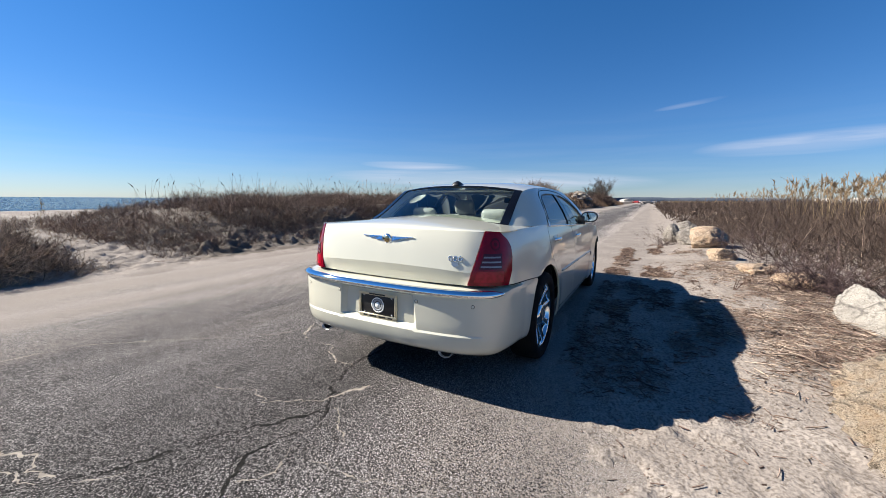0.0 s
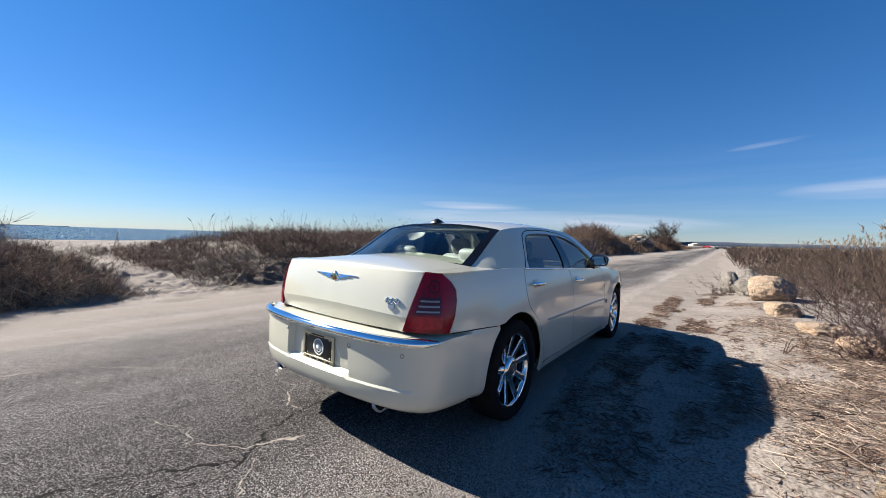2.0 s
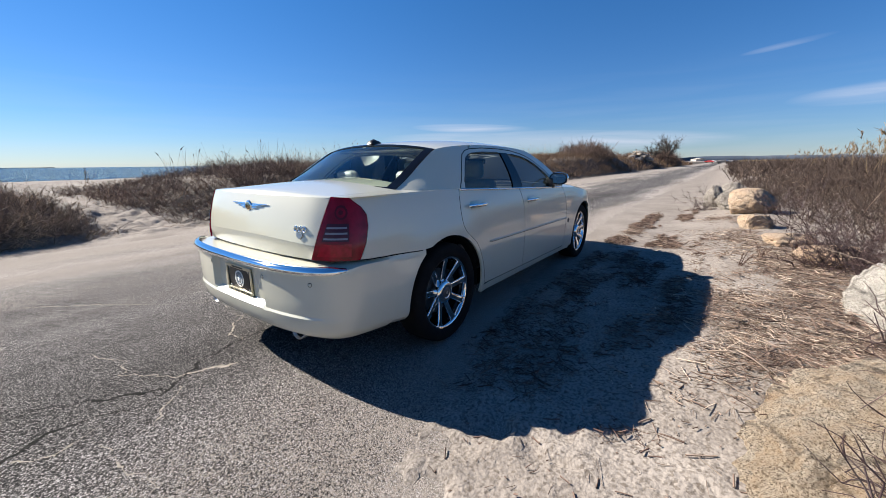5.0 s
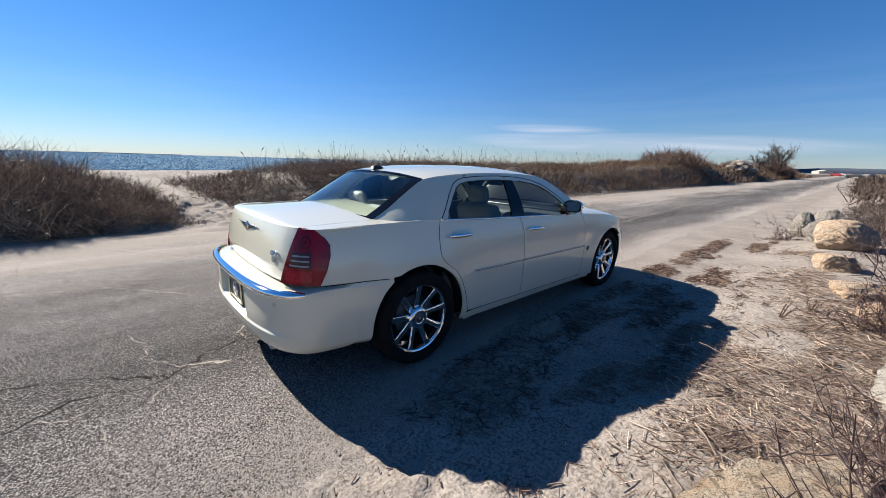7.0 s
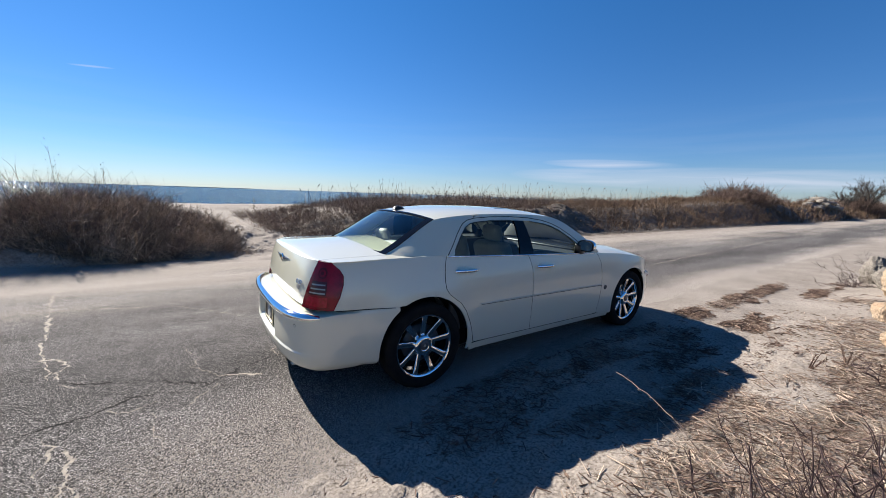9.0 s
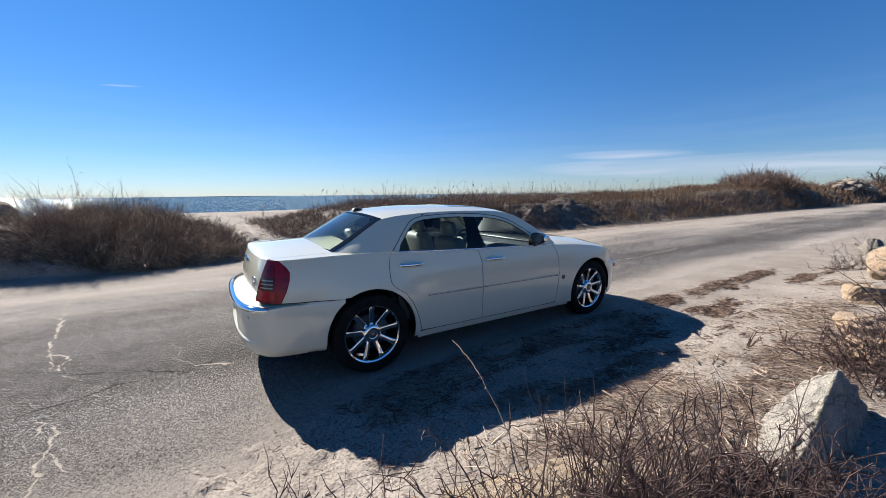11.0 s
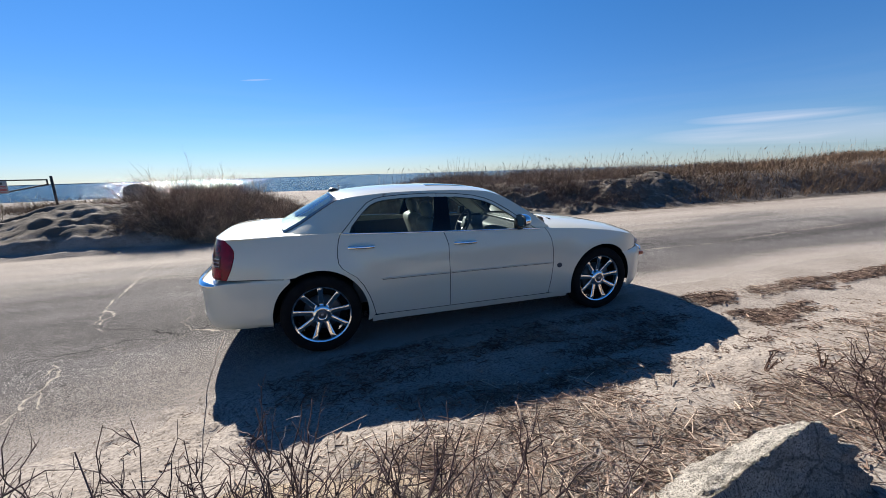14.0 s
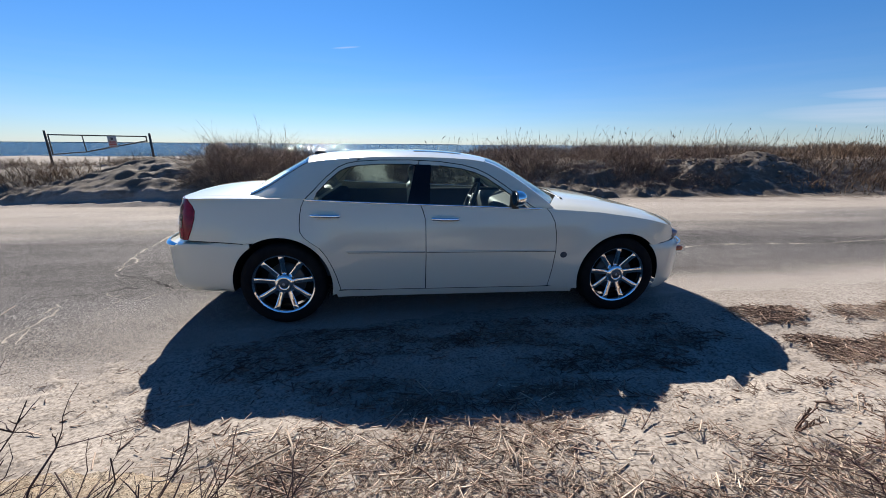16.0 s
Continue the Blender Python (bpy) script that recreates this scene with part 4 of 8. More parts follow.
def panel(name, outline, fmap, step, mat, parent, label="", inward=None, thick=0.014, extra=(), dense=0.03, crease=None):
    """A sheet-metal panel: a region of a surface, with its folded edge."""
    pts = []
    n = len(outline)
    for k in range(n):
        a, b = np.array(outline[k], float), np.array(outline[(k + 1) % n], float)
        m = max(1, int(np.hypot(*(b - a)) / dense))
        pts += [tuple(a + (b - a) * t / m) for t in range(m)]
    nb = len(pts)
    P = np.array(pts)
    lo, hi = P.min(0), P.max(0)
    inner = []
    for gx in np.arange(lo[0] + step * 0.5, hi[0], step):
        for gz in np.arange(lo[1] + step * 0.5, hi[1], step):
            q = np.array((gx, gz))
            # inside test and a little clearance from the edge
            x1, z1 = P[:, 0], P[:, 1]
            x2, z2 = np.roll(x1, -1), np.roll(z1, -1)
            c = ((z1 > gz) != (z2 > gz)) & (gx < (x2 - x1) * (gz - z1) / (z2 - z1 + 1e-12) + x1)
            if c.sum() % 2 and np.min(np.hypot(x1 - gx, z1 - gz)) > step * 0.45:
                inner.append((gx, gz))
    if len(extra):
        E_ = np.array(extra)
        inner = [q for q in inner if np.min(np.hypot(E_[:, 0] - q[0], E_[:, 1] - q[1])) > step * 0.4] + [tuple(q) for q in extra]
    verts2 = [Vector(p) for p in pts + inner]
    edges = [(k, (k + 1) % nb) for k in range(nb)]
    from mathutils.geometry import delaunay_2d_cdt
    ov, oe, of, *_ = delaunay_2d_cdt(verts2, edges, [], 1, 1e-6)
    bm = bmesh.new()
    V = [bm.verts.new(fmap(v.x, v.y)) for v in ov]
    for f in of:
        try:
            bm.faces.new([V[k] for k in f])
        except ValueError:
            pass
    loose = [v for v in bm.verts if not v.link_faces]
    for v in loose:
        bm.verts.remove(v)
    bm.normal_update()
    inward = Vector(inward)
    tot = sum((f.normal.dot(inward) * f.calc_area() for f in bm.faces))
    if tot > 0:
        bmesh.ops.reverse_faces(bm, faces=bm.faces[:])
    shade(bm)
    outer_edges = [e for e in bm.edges if len(e.link_faces) == 1]
    if crease:
        bmesh.ops.split_edges(bm, edges=[e for e in bm.edges if len(e.link_faces) == 2 and e.calc_face_angle(0) > crease])
    # folded edge, split from the skin for a crisp corner
    rim = {}
    for e in outer_edges:
        a, b = e.verts
        ring = []
        for v in (a, b):
            if v not in rim:
                rim[v] = (bm.verts.new(v.co), bm.verts.new(v.co + inward * thick))
            ring.append(rim[v])
        bm.faces.new((ring[0][0], ring[1][0], ring[1][1], ring[0][1]))
    return part(name, bm, mat, parent, label)


def arch(cx, rad, a0, a1, n=26, cz=0.363):
    return [(cx + rad * math.cos(radians(a)), cz + rad * math.sin(radians(a))) for a in np.linspace(a0, a1, n)]


REAR_EDGE = [(0.488, 0.312), (0.462, 0.43), (0.436, 0.512), (0.39, 0.615), (0.335, 0.692), (0.265, 0.742), (0.213, 0.784), (0.186, 0.83), (0.181, 0.886), (0.187, 0.97), (0.20, 1.04), (0.222, 1.092)]
B_EDGE = [(1.231, 0.295), (1.238, 0.6), (1.239, 0.913), (1.215, 1.0), (1.195, 1.047)]
F_EDGE = [(2.367, 0.285), (2.395, 0.45), (2.415, 0.632), (2.41, 0.78), (2.393, 0.885), (2.355, 0.96), (2.32, 1.0)]
G = 0.0035


def belt(x):
    return np.interp(x, [-0.3, 0.22, 0.7, 1.2, 1.8, 2.3, 2.45], [1.10, 1.092, 1.068, 1.046, 1.021, 0.999, 0.99])


def lower(x):
    return np.interp(x, [0.45, 2.4], [0.307, 0.28])


def hood_edge(x):
    return np.interp(x, [2.3, 2.45, 2.8, 3.1, 3.3, 3.5, 3.62, 3.7, 3.9], [1.0, 0.99, 0.965, 0.925, 0.89, 0.84, 0.795, 0.75, 0.70])


for sign, side_name in ((-1, "right"), (1, "left")):
    inw = (0, -sign, 0)
    smap = lambda x, z, sg=sign: side_point(s_at(x), z, sg)
    sz = lambda s, z, sg=sign: side_point(s, z, sg)
    # doors
    rear_door = [(x + G, z) for x, z in REAR_EDGE] + [(x, float(belt(x))) for x in np.linspace(0.3, 1.13, 12)] + [(x - G, z) for x, z in reversed(B_EDGE)] + [(x, float(lower(x))) for x in np.linspace(1.1, 0.6, 6)]
    d1 = panel("door", rear_door, smap, 0.05, M_PAINT, car, "cream-white rear door", inw)
    front_door = [(x + G, z) for x, z in B_EDGE] + [(x, float(belt(x))) for x in np.linspace(1.28, 2.25, 14)] + [(x - G, z) for x, z in reversed(F_EDGE)] + [(x, float(lower(x))) for x in np.linspace(2.28, 1.34, 8)]
    d2 = panel("door", front_door, smap, 0.05, M_PAINT, car, "cream-white front door", inw)
    # front fender: door edge, hood edge, bumper seam, arch
    fender = [(x + G, z) for x, z in F_EDGE] + [(x, float(hood_edge(x))) for x in np.linspace(2.40, 3.62, 22)] + [(3.645, 0.74), (3.655, 0.672), (3.56, 0.668)] + [(3.42, 0.662)] + [p for p in arch(3.048, 0.412, 46, 196, 28)] + [(2.61, 0.25), (2.46, 0.27)]
    panel("fender", fender, smap, 0.045, M_PAINT, car, "", inw)
    # rear quarter, in arc length
    s0 = lambda x: float(s_at(x))
    lamp_side = [(s0(-0.748), 0.762), (s0(-0.705), 0.85), (s0(-0.676), 0.94), (s0(-0.672), 1.005), (s0(-0.700), 1.05), (s0(-0.775), 1.104)]
    quarter = [(s0(x) - G, z) for x, z in reversed(REAR_EDGE[2:])] + [(s0(x), z) for x, z in arch(0.0, 0.425, 22, 117, 24)] + [(s0(-0.279), 0.737), (s0(-0.5), 0.752)] + [(s + 0.004, z) for s, z in lamp_side] + [(s0(x), 1.104) for x in np.linspace(-0.755, 0.19, 18)]
    panel("quarter_panel", quarter, sz, 0.045, M_PAINT, car, "", inw)
    # dark gap behind the door edges, bumper seams
    for line in ([(x, z) for x, z in REAR_EDGE], [(x, z) for x, z in B_EDGE], [(x, z) for x, z in F_EDGE], [(x, float(lower(x)) - 0.003) for x in np.linspace(0.47, 2.38, 20)]):
        part("panel_gap", tube([side_point(s_at(x), z, sign) + Vector((0, -sign * 0.004, 0)) for x, z in line], 0.0048, 6), M_GAP, car, "dark panel gap")
    part("panel_gap", tube([side_point(s_at(x), z, sign) + Vector((0, sign * 0.001, 0)) for x, z in ((-0.285, 0.735), (-0.4, 0.742), (-0.5, 0.747), (-0.6, 0.751), (-0.68, 0.755), (-0.73, 0.758))], 0.0028, 6), M_GAP, car, "dark bumper seam")
    part("panel_gap", tube([side_point(s_at(x), z, sign) + Vector((0, sign * 0.001, 0)) for x, z in ((3.42, 0.664), (3.5, 0.667), (3.6, 0.670), (3.66, 0.672))], 0.003, 6), M_GAP, car, "dark bumper seam")
    # sill under the doors
    sill = [(x, float(lower(x)) - 0.006) for x in np.linspace(0.47, 2.60, 20)] + [(2.60, 0.215)] + [(x, float(np.interp(x, [0.45, 2.6], [0.236, 0.213]))) for x in np.linspace(2.4, 0.6, 12)] + [(0.455, 0.236), (0.447, 0.30)]
    panel("sill", sill, smap, 0.04, M_PAINT, car, "", inw)
    # arch of the quarter in front of the wheel
    jamb = [p for p in arch(0.0, 0.425, -14, 22, 10)] + [(x - G, z) for x, z in reversed(REAR_EDGE[:3])] + [(0.47, 0.305), (0.45, 0.27)]
    panel("quarter_panel", jamb, smap, 0.03, M_PAINT, car, "", inw)
    # tail lamp
    inner = [(0.752, 1.108), (0.732, 1.05), (0.684, 0.90), (0.638, 0.763)]
    lamp_out = lamp_side + [(s, z) for s, z in inner]
    tl = panel("tail_lamp", lamp_out, lambda s, z, sg=sign: side_point(s, z, sg) + Vector((-0.004, sg * 0.003, 0)), 0.03, M_REDLENS, car, "red tail lamp with smoked reversing bars", (0.7, -sign * 0.5, 0))
    # smoked field behind the bars, the silver bars and the round lamp above
    lift = lambda o: (lambda s, z, sg=sign: side_point(s, z, sg) + Vector((-0.004 - o, sg * (0.003 + o * 0.7), 0)))
    k0 = lambda z: float(np.interp(z, [0.763, 1.112], [0.66, 0.772]))
    field = [(k0(0.868) + 0.016, 0.868), (s0(-0.795), 0.868), (s0(-0.79), 0.966), (k0(0.966) + 0.016, 0.966)]
    panel("reversing_lamp", field, lift(0.002), 0.03, M_SMOKED, tl, "smoked reversing lamp with silver bars", (0.7, -sign * 0.5, 0), 0.002)
    for zb in (0.884, 0.914, 0.944):
        bar = [(k0(zb) + 0.022, zb - 0.005), (s0(-0.80), zb - 0.005), (s0(-0.80), zb + 0.005), (k0(zb) + 0.024, zb + 0.005)]
        panel("reversing_bar", bar, lift(0.0055), 0.03, M_CLEARLENS, tl, "silver bar", (0.7, -sign * 0.5, 0), 0.003)
    for rad, o, mt in ((0.043, 0.002, M_REDDARK), (0.030, 0.0045, M_REDLENS), (0.014, 0.007, M_REDDARK)):
        cs = s0(-0.825)
        ring = [(cs + rad * math.cos(a_), 1.025 + rad * 0.92 * math.sin(a_)) for a_ in np.linspace(0, 2 * math.pi, 21)[:-1]]
        panel("lens_ring", ring, lift(o), 0.02, mt, tl, "round red lamp element", (0.7, -sign * 0.5, 0), 0.002, dense=0.02)
    low = [(k0(0.785) + 0.012, 0.785), (s0(-0.79), 0.785), (s0(-0.785), 0.855), (k0(0.855) + 0.014, 0.855)]
    panel("lens_field", low, lift(0.002), 0.03, M_REDBRIGHT, tl, "", (0.7, -sign * 0.5, 0), 0.002)
    # chrome belt moulding and rub strip
    part("belt_moulding", tube([side_point(s_at(x), float(belt(x)) - 0.004, sign) + Vector((0, sign * 0.004, 0.004)) for x in np.linspace(0.235, 2.27, 30)], 0.0075, 8), M_CHROME, car, "chrome belt moulding")
    part("rub_strip", tube([side_point(s_at(x), 0.652 - 0.026 * (x - 0.55) / 1.85, sign) + Vector((0, sign * 0.004, 0)) for x in np.linspace(0.56, 1.228, 14)], 0.006, 8), M_PAINT, d1)
    part("rub_strip", tube([side_point(s_at(x), 0.652 - 0.026 * (x - 0.55) / 1.85, sign) + Vector((0, sign * 0.004, 0)) for x in np.linspace(1.245, 2.405, 20)], 0.006, 8), M_PAINT, d2)
    part("rub_strip", tube([side_point(s_at(x), 0.652 - 0.026 * (x - 0.55) / 1.85 - 0.006, sign) + Vector((0, sign * 0.008, 0)) for x in np.linspace(0.57, 1.228, 14)], 0.002, 6), M_GAP, d1, "dark rub strip edge")
    part("rub_strip", tube([side_point(s_at(x), 0.652 - 0.026 * (x - 0.55) / 1.85 - 0.006, sign) + Vector((0, sign * 0.008, 0)) for x in np.linspace(1.245, 2.405, 20)], 0.002, 6), M_GAP, d2, "dark rub strip edge")
    # handles
    for x0, x1, z0, dd in ((0.277, 0.517, 0.967, d1), (1.288, 1.528, 0.928, d2)):
        pts = []
        for k, t in enumerate(np.linspace(0, 1, 11)):
            x = x0 + (x1 - x0) * t
            o = 0.030 * math.sin(math.pi * min(max(t, 0.08), 0.92)) ** 0.35
            pts.append(side_point(s_at(x), z0 - 0.006 * t, sign) + Vector((0, sign * o, 0)))
        bm = tube(pts, 0.014, 10)
        for v in bm.verts:
            c = side_point(s_at(v.co.x), z0, sign)
            v.co.z = z0 + (v.co.z - z0) * 1.15
        part("handle", bm, M_CHROME, dd, "chrome pull handle")
        cup = shade(box(x0 + 0.05, x1 - 0.04, -0.003, 0.003, z0 - 0.035, z0 + 0.03, 0.002))
        c = side_point(s_at((x0 + x1) / 2), z0, sign)
        for v in cup.verts:
            v.co.y += side_point(s_at(v.co.x), v.co.z, sign).y + sign * 0.0005
        part("handle_cup", cup, M_PAINT, dd)
    # fender badge
    bd = lathe([(0.0, 0.006), (0.018, 0.006), (0.026, 0.003), (0.028, 0.0)], 20)
    for v in bd.verts:
        v.co = Vector((2.49 + v.co.x * 1.15, 0, 0.585 + v.co.z)) + Vector((0, side_point(s_at(2.49), 0.585, sign).y + sign * (v.co.y + 0.001), 0))
    part("badge", bd, M_DASH, car, "small dark shield badge")
    # side marker on the front bumper
    xm, ym, nx, ny = nose_plan.at(nose_plan.s_of_x(3.72))
    part("side_marker", box(xm - 0.06, xm + 0.05, sign * ym - 0.02, sign * ym + 0.02, 0.555, 0.60, 0.012), M_AMBER, car, "amber-red side marker")
    part("bumper_trim", tube([Vector((a, sign * b, 0.635)) for a, b in [(nose_plan.at(s)[0] + 0.004, nose_plan.at(s)[1] + 0.004) for s in np.linspace(nose_plan.s_of_x(3.66), nose_plan.length, 16)]], 0.009, 8), M_CHROME, car, "chrome bumper moulding")
    # wing mirror
    bm = bmesh.new()
    bmesh.ops.create_uvsphere(bm, u_segments=28, v_segments=16, radius=1)
    for v in bm.verts:
        p = v.co.copy()
        for k in range(3):
            p[k] = math.copysign(abs(p[k]) ** 0.88, p[k])
        if p.x < -0.15:
            p.x = -0.15
        v.co = Vector((2.015 + p.x * 0.085, sign * (0.968 + p.y * 0.105), 1.105 + p.z * 0.068))
    wm = part("wing_mirror", shade(bm), M_CHROME, car, "chrome-capped wing mirror")
    for nm, hw, hz, x0, x1, mt, lb in (("mirror_bezel", 0.100, 0.064, 1.9975, 2.006, M_BLACK, "black mirror bezel"), ("mirror_glass", 0.084, 0.051, 1.9935, 1.9985, M_MIRROR, "mirror glass")):
        bm = bmesh.new()
        oval = [(math.copysign(abs(math.cos(a_)) ** 0.75, math.cos(a_)), math.copysign(abs(math.sin(a_)) ** 0.75, math.sin(a_))) for a_ in np.linspace(0, 2 * math.pi, 33)[:-1]]
        back, face = ([bm.verts.new((x, sign * 0.968 + hw * c, 1.105 + hz * d)) for c, d in oval] for x in (x1, x0))
        bm.faces.new(face)
        bm.faces.new(back)
        for k in range(32):
            bm.faces.new((back[k], back[(k + 1) % 32], face[(k + 1) % 32], face[k]))
        bmesh.ops.recalc_face_normals(bm, faces=bm.faces)
        part(nm, bm, mt, wm, lb)
    part("mirror_foot", box(1.99, 2.06, min(sign * 0.83, sign * 0.92), max(sign * 0.83, sign * 0.93), 1.003, 1.12, 0.015), M_BLACK, wm)

# rear bumper, wrapped from arch to arch
S_B = rear_plan.length


def bumper_point(u, z):
    """u: signed arc length from the rear centre, minus on the right side."""
    x, y, nx, ny = rear_plan.at(abs(u))
    i = float(np.interp(z, [0.29, 0.303, 0.325, 0.36, 0.42, 0.5, 0.70, 0.722, 0.735, 0.7455], [0.15, 0.08, 0.042, 0.02, 0.006, 0.0, 0.0, 0.006, 0.022, 0.19]))
    i *= float(np.interp(abs(u), [0, 0.8, 1.25, 1.5], [1, 1, 0.6, 0.25] if z < 0.6 else [1, 1, 0.06, 0.03]))
    i += 0.011 * float(smooth01((abs(u) - 0.95) / 0.2) * smooth01((z - 0.56) / 0.17))
    # recess of the number plate and the step below it
    w = float(np.interp(z, [0.47, 0.70], [0.335, 0.315]))
    rec = np.clip((w - abs(u)) / 0.030, 0, 1) * np.clip((z - 0.450) / 0.032, 0, 1) * np.clip((0.697 - z) / 0.02, 0, 1)
    i += 0.045 * float(rec)
    sweep = np.clip((1.0 - abs(u)) / 0.4, 0, 1) * np.clip((z - 0.445) / 0.012, 0, 1) * (abs(u) >= w)
    i += 0.010 * float(sweep)
    if abs(u) > S_B - 0.25:
        r = math.hypot(x, z - 0.363)
        f = 1 - min(max((r - 0.425) / 0.17, 0), 1)
        i -= 0.008 * f
    zz = z + float(np.interp(x, [-1.2, -0.85, -0.748, -0.5, -0.28], [0, 0, 0.011, 0.0035, -0.010])) * float(smooth01((z - 0.6) / 0.13))
    return Vector((x - nx * i, (y - ny * i) * (1 if u > 0 else -1), zz))


u_of = lambda x: float(np.interp(x, rear_plan.p[:, 0], rear_plan.s))
ar = [(u_of(x), z) for x, z in arch(0.0, 0.425, 117, 180, 16)]
top_line = [(u, 0.7455) for u in np.linspace(-u_of(-0.29), u_of(-0.29), 60)]
bump_out = top_line + [(u, z) for u, z in ar] + [(u_of(-0.43), 0.30)] + [(u, 0.29) for u in np.linspace(u_of(-0.62), -u_of(-0.62), 40)] + [(-u_of(-0.43), 0.30)] + [(-u, z) for u, z in reversed(ar)]
lip = []
for z in np.arange(0.44, 0.715, 0.018):
    w_ = float(np.interp(z, [0.47, 0.70], [0.335, 0.315]))
    lip += [(s_ * (w_ + d_), z) for s_ in (-1, 1) for d_ in (0.001, -0.031)]
for u in np.arange(-0.30, 0.301, 0.02):
    lip += [(u, 0.450), (u, 0.482), (u, 0.677), (u, 0.697)]
for u in np.concatenate([np.arange(-1.0, -0.36, 0.02), np.arange(0.36, 1.0, 0.02)]):
    lip += [(u, 0.445), (u, 0.457)]
rear_bumper = panel("rear_bumper", bump_out, bumper_point, 0.028, M_PAINT, car, "cream-white rear bumper with parking sensors", (1, 0, 0), 0.01, extra=lip, dense=0.02, crease=0.42)
# chrome moulding on the bumper's upper edge
U_CH = u_of(-0.845)
ch = []
for u in np.linspace(-U_CH, U_CH, 60):
    x, y, nx, ny = rear_plan.at(abs(u))
    ch.append((x, y * (1 if u > 0 else -1), nx, ny * (1 if u > 0 else -1)))
bm = bmesh.new()
prof = [(0.004, 0.703), (0.013, 0.707), (0.017, 0.719), (0.013, 0.732), (0.002, 0.742), (-0.012, 0.747), (-0.020, 0.748)]
rows = []
for k, (x, y, nx, ny) in enumerate(ch):
    e = min(k, len(ch) - 1 - k) / 4.0
    e = min(1.0, 0.35 + e)
    rows.append([bm.verts.new((x + nx * (o if o < 0 else o * e), y + ny * (o if o < 0 else o * e), 0.722 + (z - 0.722) * e)) for o, z in prof])
for a, b in zip(rows, rows[1:]):
    for k in range(len(prof) - 1):
        bm.faces.new((a[k], b[k], b[k + 1], a[k + 1]))
bmesh.ops.recalc_face_normals(bm, faces=bm.faces)
part("bumper_moulding", shade(bm), M_CHROME, rear_bumper, "polished chrome moulding along the bumper")
for u in (-0.72, -0.335, 0.335, 0.72):
    p = bumper_point(u, 0.648)
    x, y, nx, ny = rear_plan.at(abs(u))
    ns = Vector((nx, ny * (1 if u > 0 else -1), 0))
    bm = lathe([(0.0, 0.003), (0.008, 0.003), (0.0095, 0.0015), (0.0095, -0.002)], 16)
    q = Vector((0, 1, 0)).rotation_difference(ns).to_matrix()
    for v in bm.verts:
        v.co = p + q @ v.co
    sensor = part("parking_sensor", bm, M_PAINT, car)
    bm = lathe([(0.0095, 0.0008), (0.0125, 0.0008), (0.0125, -0.001)], 16)
    for v in bm.verts:
        v.co = p + q @ v.co
    part("sensor_ring", bm, M_GAP, sensor, "dark ring")

# number plate with its frame; the writing is plain bars
plate = part("number_plate", box(-1.024, -1.018, -0.155, 0.155, 0.487, 0.648, 0.002), M_BLACK, car, "black dealer plate with a grey round seal in a brass-toned frame")
for y0, y1, z0, z1 in ((-0.165, 0.165, 0.638, 0.658), (-0.165, 0.165, 0.476, 0.502), (-0.165, -0.146, 0.502, 0.638), (0.146, 0.165, 0.502, 0.638)):
    part("plate_frame", box(-1.031, -1.0235, y0, y1, z0, z1, 0.002), M_PLATEFRAME, plate, "brass-toned plate frame")
for y0, y1, z in ((-0.07, 0.07, 0.648), (-0.13, -0.09, 0.489), (-0.07, -0.01, 0.489), (0.01, 0.07, 0.489), (0.09, 0.125, 0.489)):
    part("print_bar", box(-1.0325, -1.0305, y0, y1, z - 0.005, z + 0.005), M_BLACK, plate)
for r0, r1, mt in ((0.047, 0.055, M_WHITE), (0.028, 0.043, M_GREYPRINT), (0.0, 0.022, M_WHITE)):
    bm = lathe([(r0, 0.0), (r0, 0.002), (r1, 0.002), (r1, 0.0)] if r0 else [(0, 0.002), (r1, 0.002), (r1, 0)], 36)
    for v in bm.verts:
        v.co = Vector((-1.0245 - v.co.y, v.co.x, 0.570 + v.co.z))
    part("seal", bm, mt, plate, "grey printed round seal")
for y, z in ((-0.12, 0.632), (0.12, 0.632), (-0.12, 0.51), (0.12, 0.51)):
    bm = lathe([(0, 0.003), (0.006, 0.003), (0.008, 0)], 12)
    for v in bm.verts:
        v.co = Vector((-1.0245 - v.co.y, y + v.co.x, z + v.co.z))
    part("plate_screw", bm, M_STEEL, plate)

# boot lid: rear face and top deck in one skin


def rear_face(u, z):
    v = side_point(abs(u), z, 1 if u > 0 else -1)
    return v


lid_rear = [(-0.633, 0.755), (-0.679, 0.90), (-0.727, 1.05), (-0.746, 1.104)] + [(u, 1.104) for u in np.linspace(-0.69, 0.69, 30)] + [(0.746, 1.104), (0.727, 1.05), (0.679, 0.90), (0.633, 0.755)] + [(u, 0.755 - 0.004 * math.cos(u / 0.63 * 1.57)) for u in np.linspace(0.58, -0.58, 20)]


def lid_point(u, z):
    v = rear_face(u, z)
    # a gentle hollow above the bumper line and the pressed ridge over it
    zc = 0.862 - 0.02 * (abs(u) / 0.65) ** 2
    v.x += 0.32 * max(0.0, zc - z) * float(smooth01((0.70 - abs(u)) / 0.12))
    return v


fold = [(u, 0.862 - 0.02 * (abs(u) / 0.65) ** 2) for u in np.arange(-0.64, 0.641, 0.02)]
boot = panel("boot_lid", lid_rear, lid_point, 0.035, M_PAINT, car, "cream-white boot lid", (1, 0, 0), 0.012, extra=fold, crease=0.17)


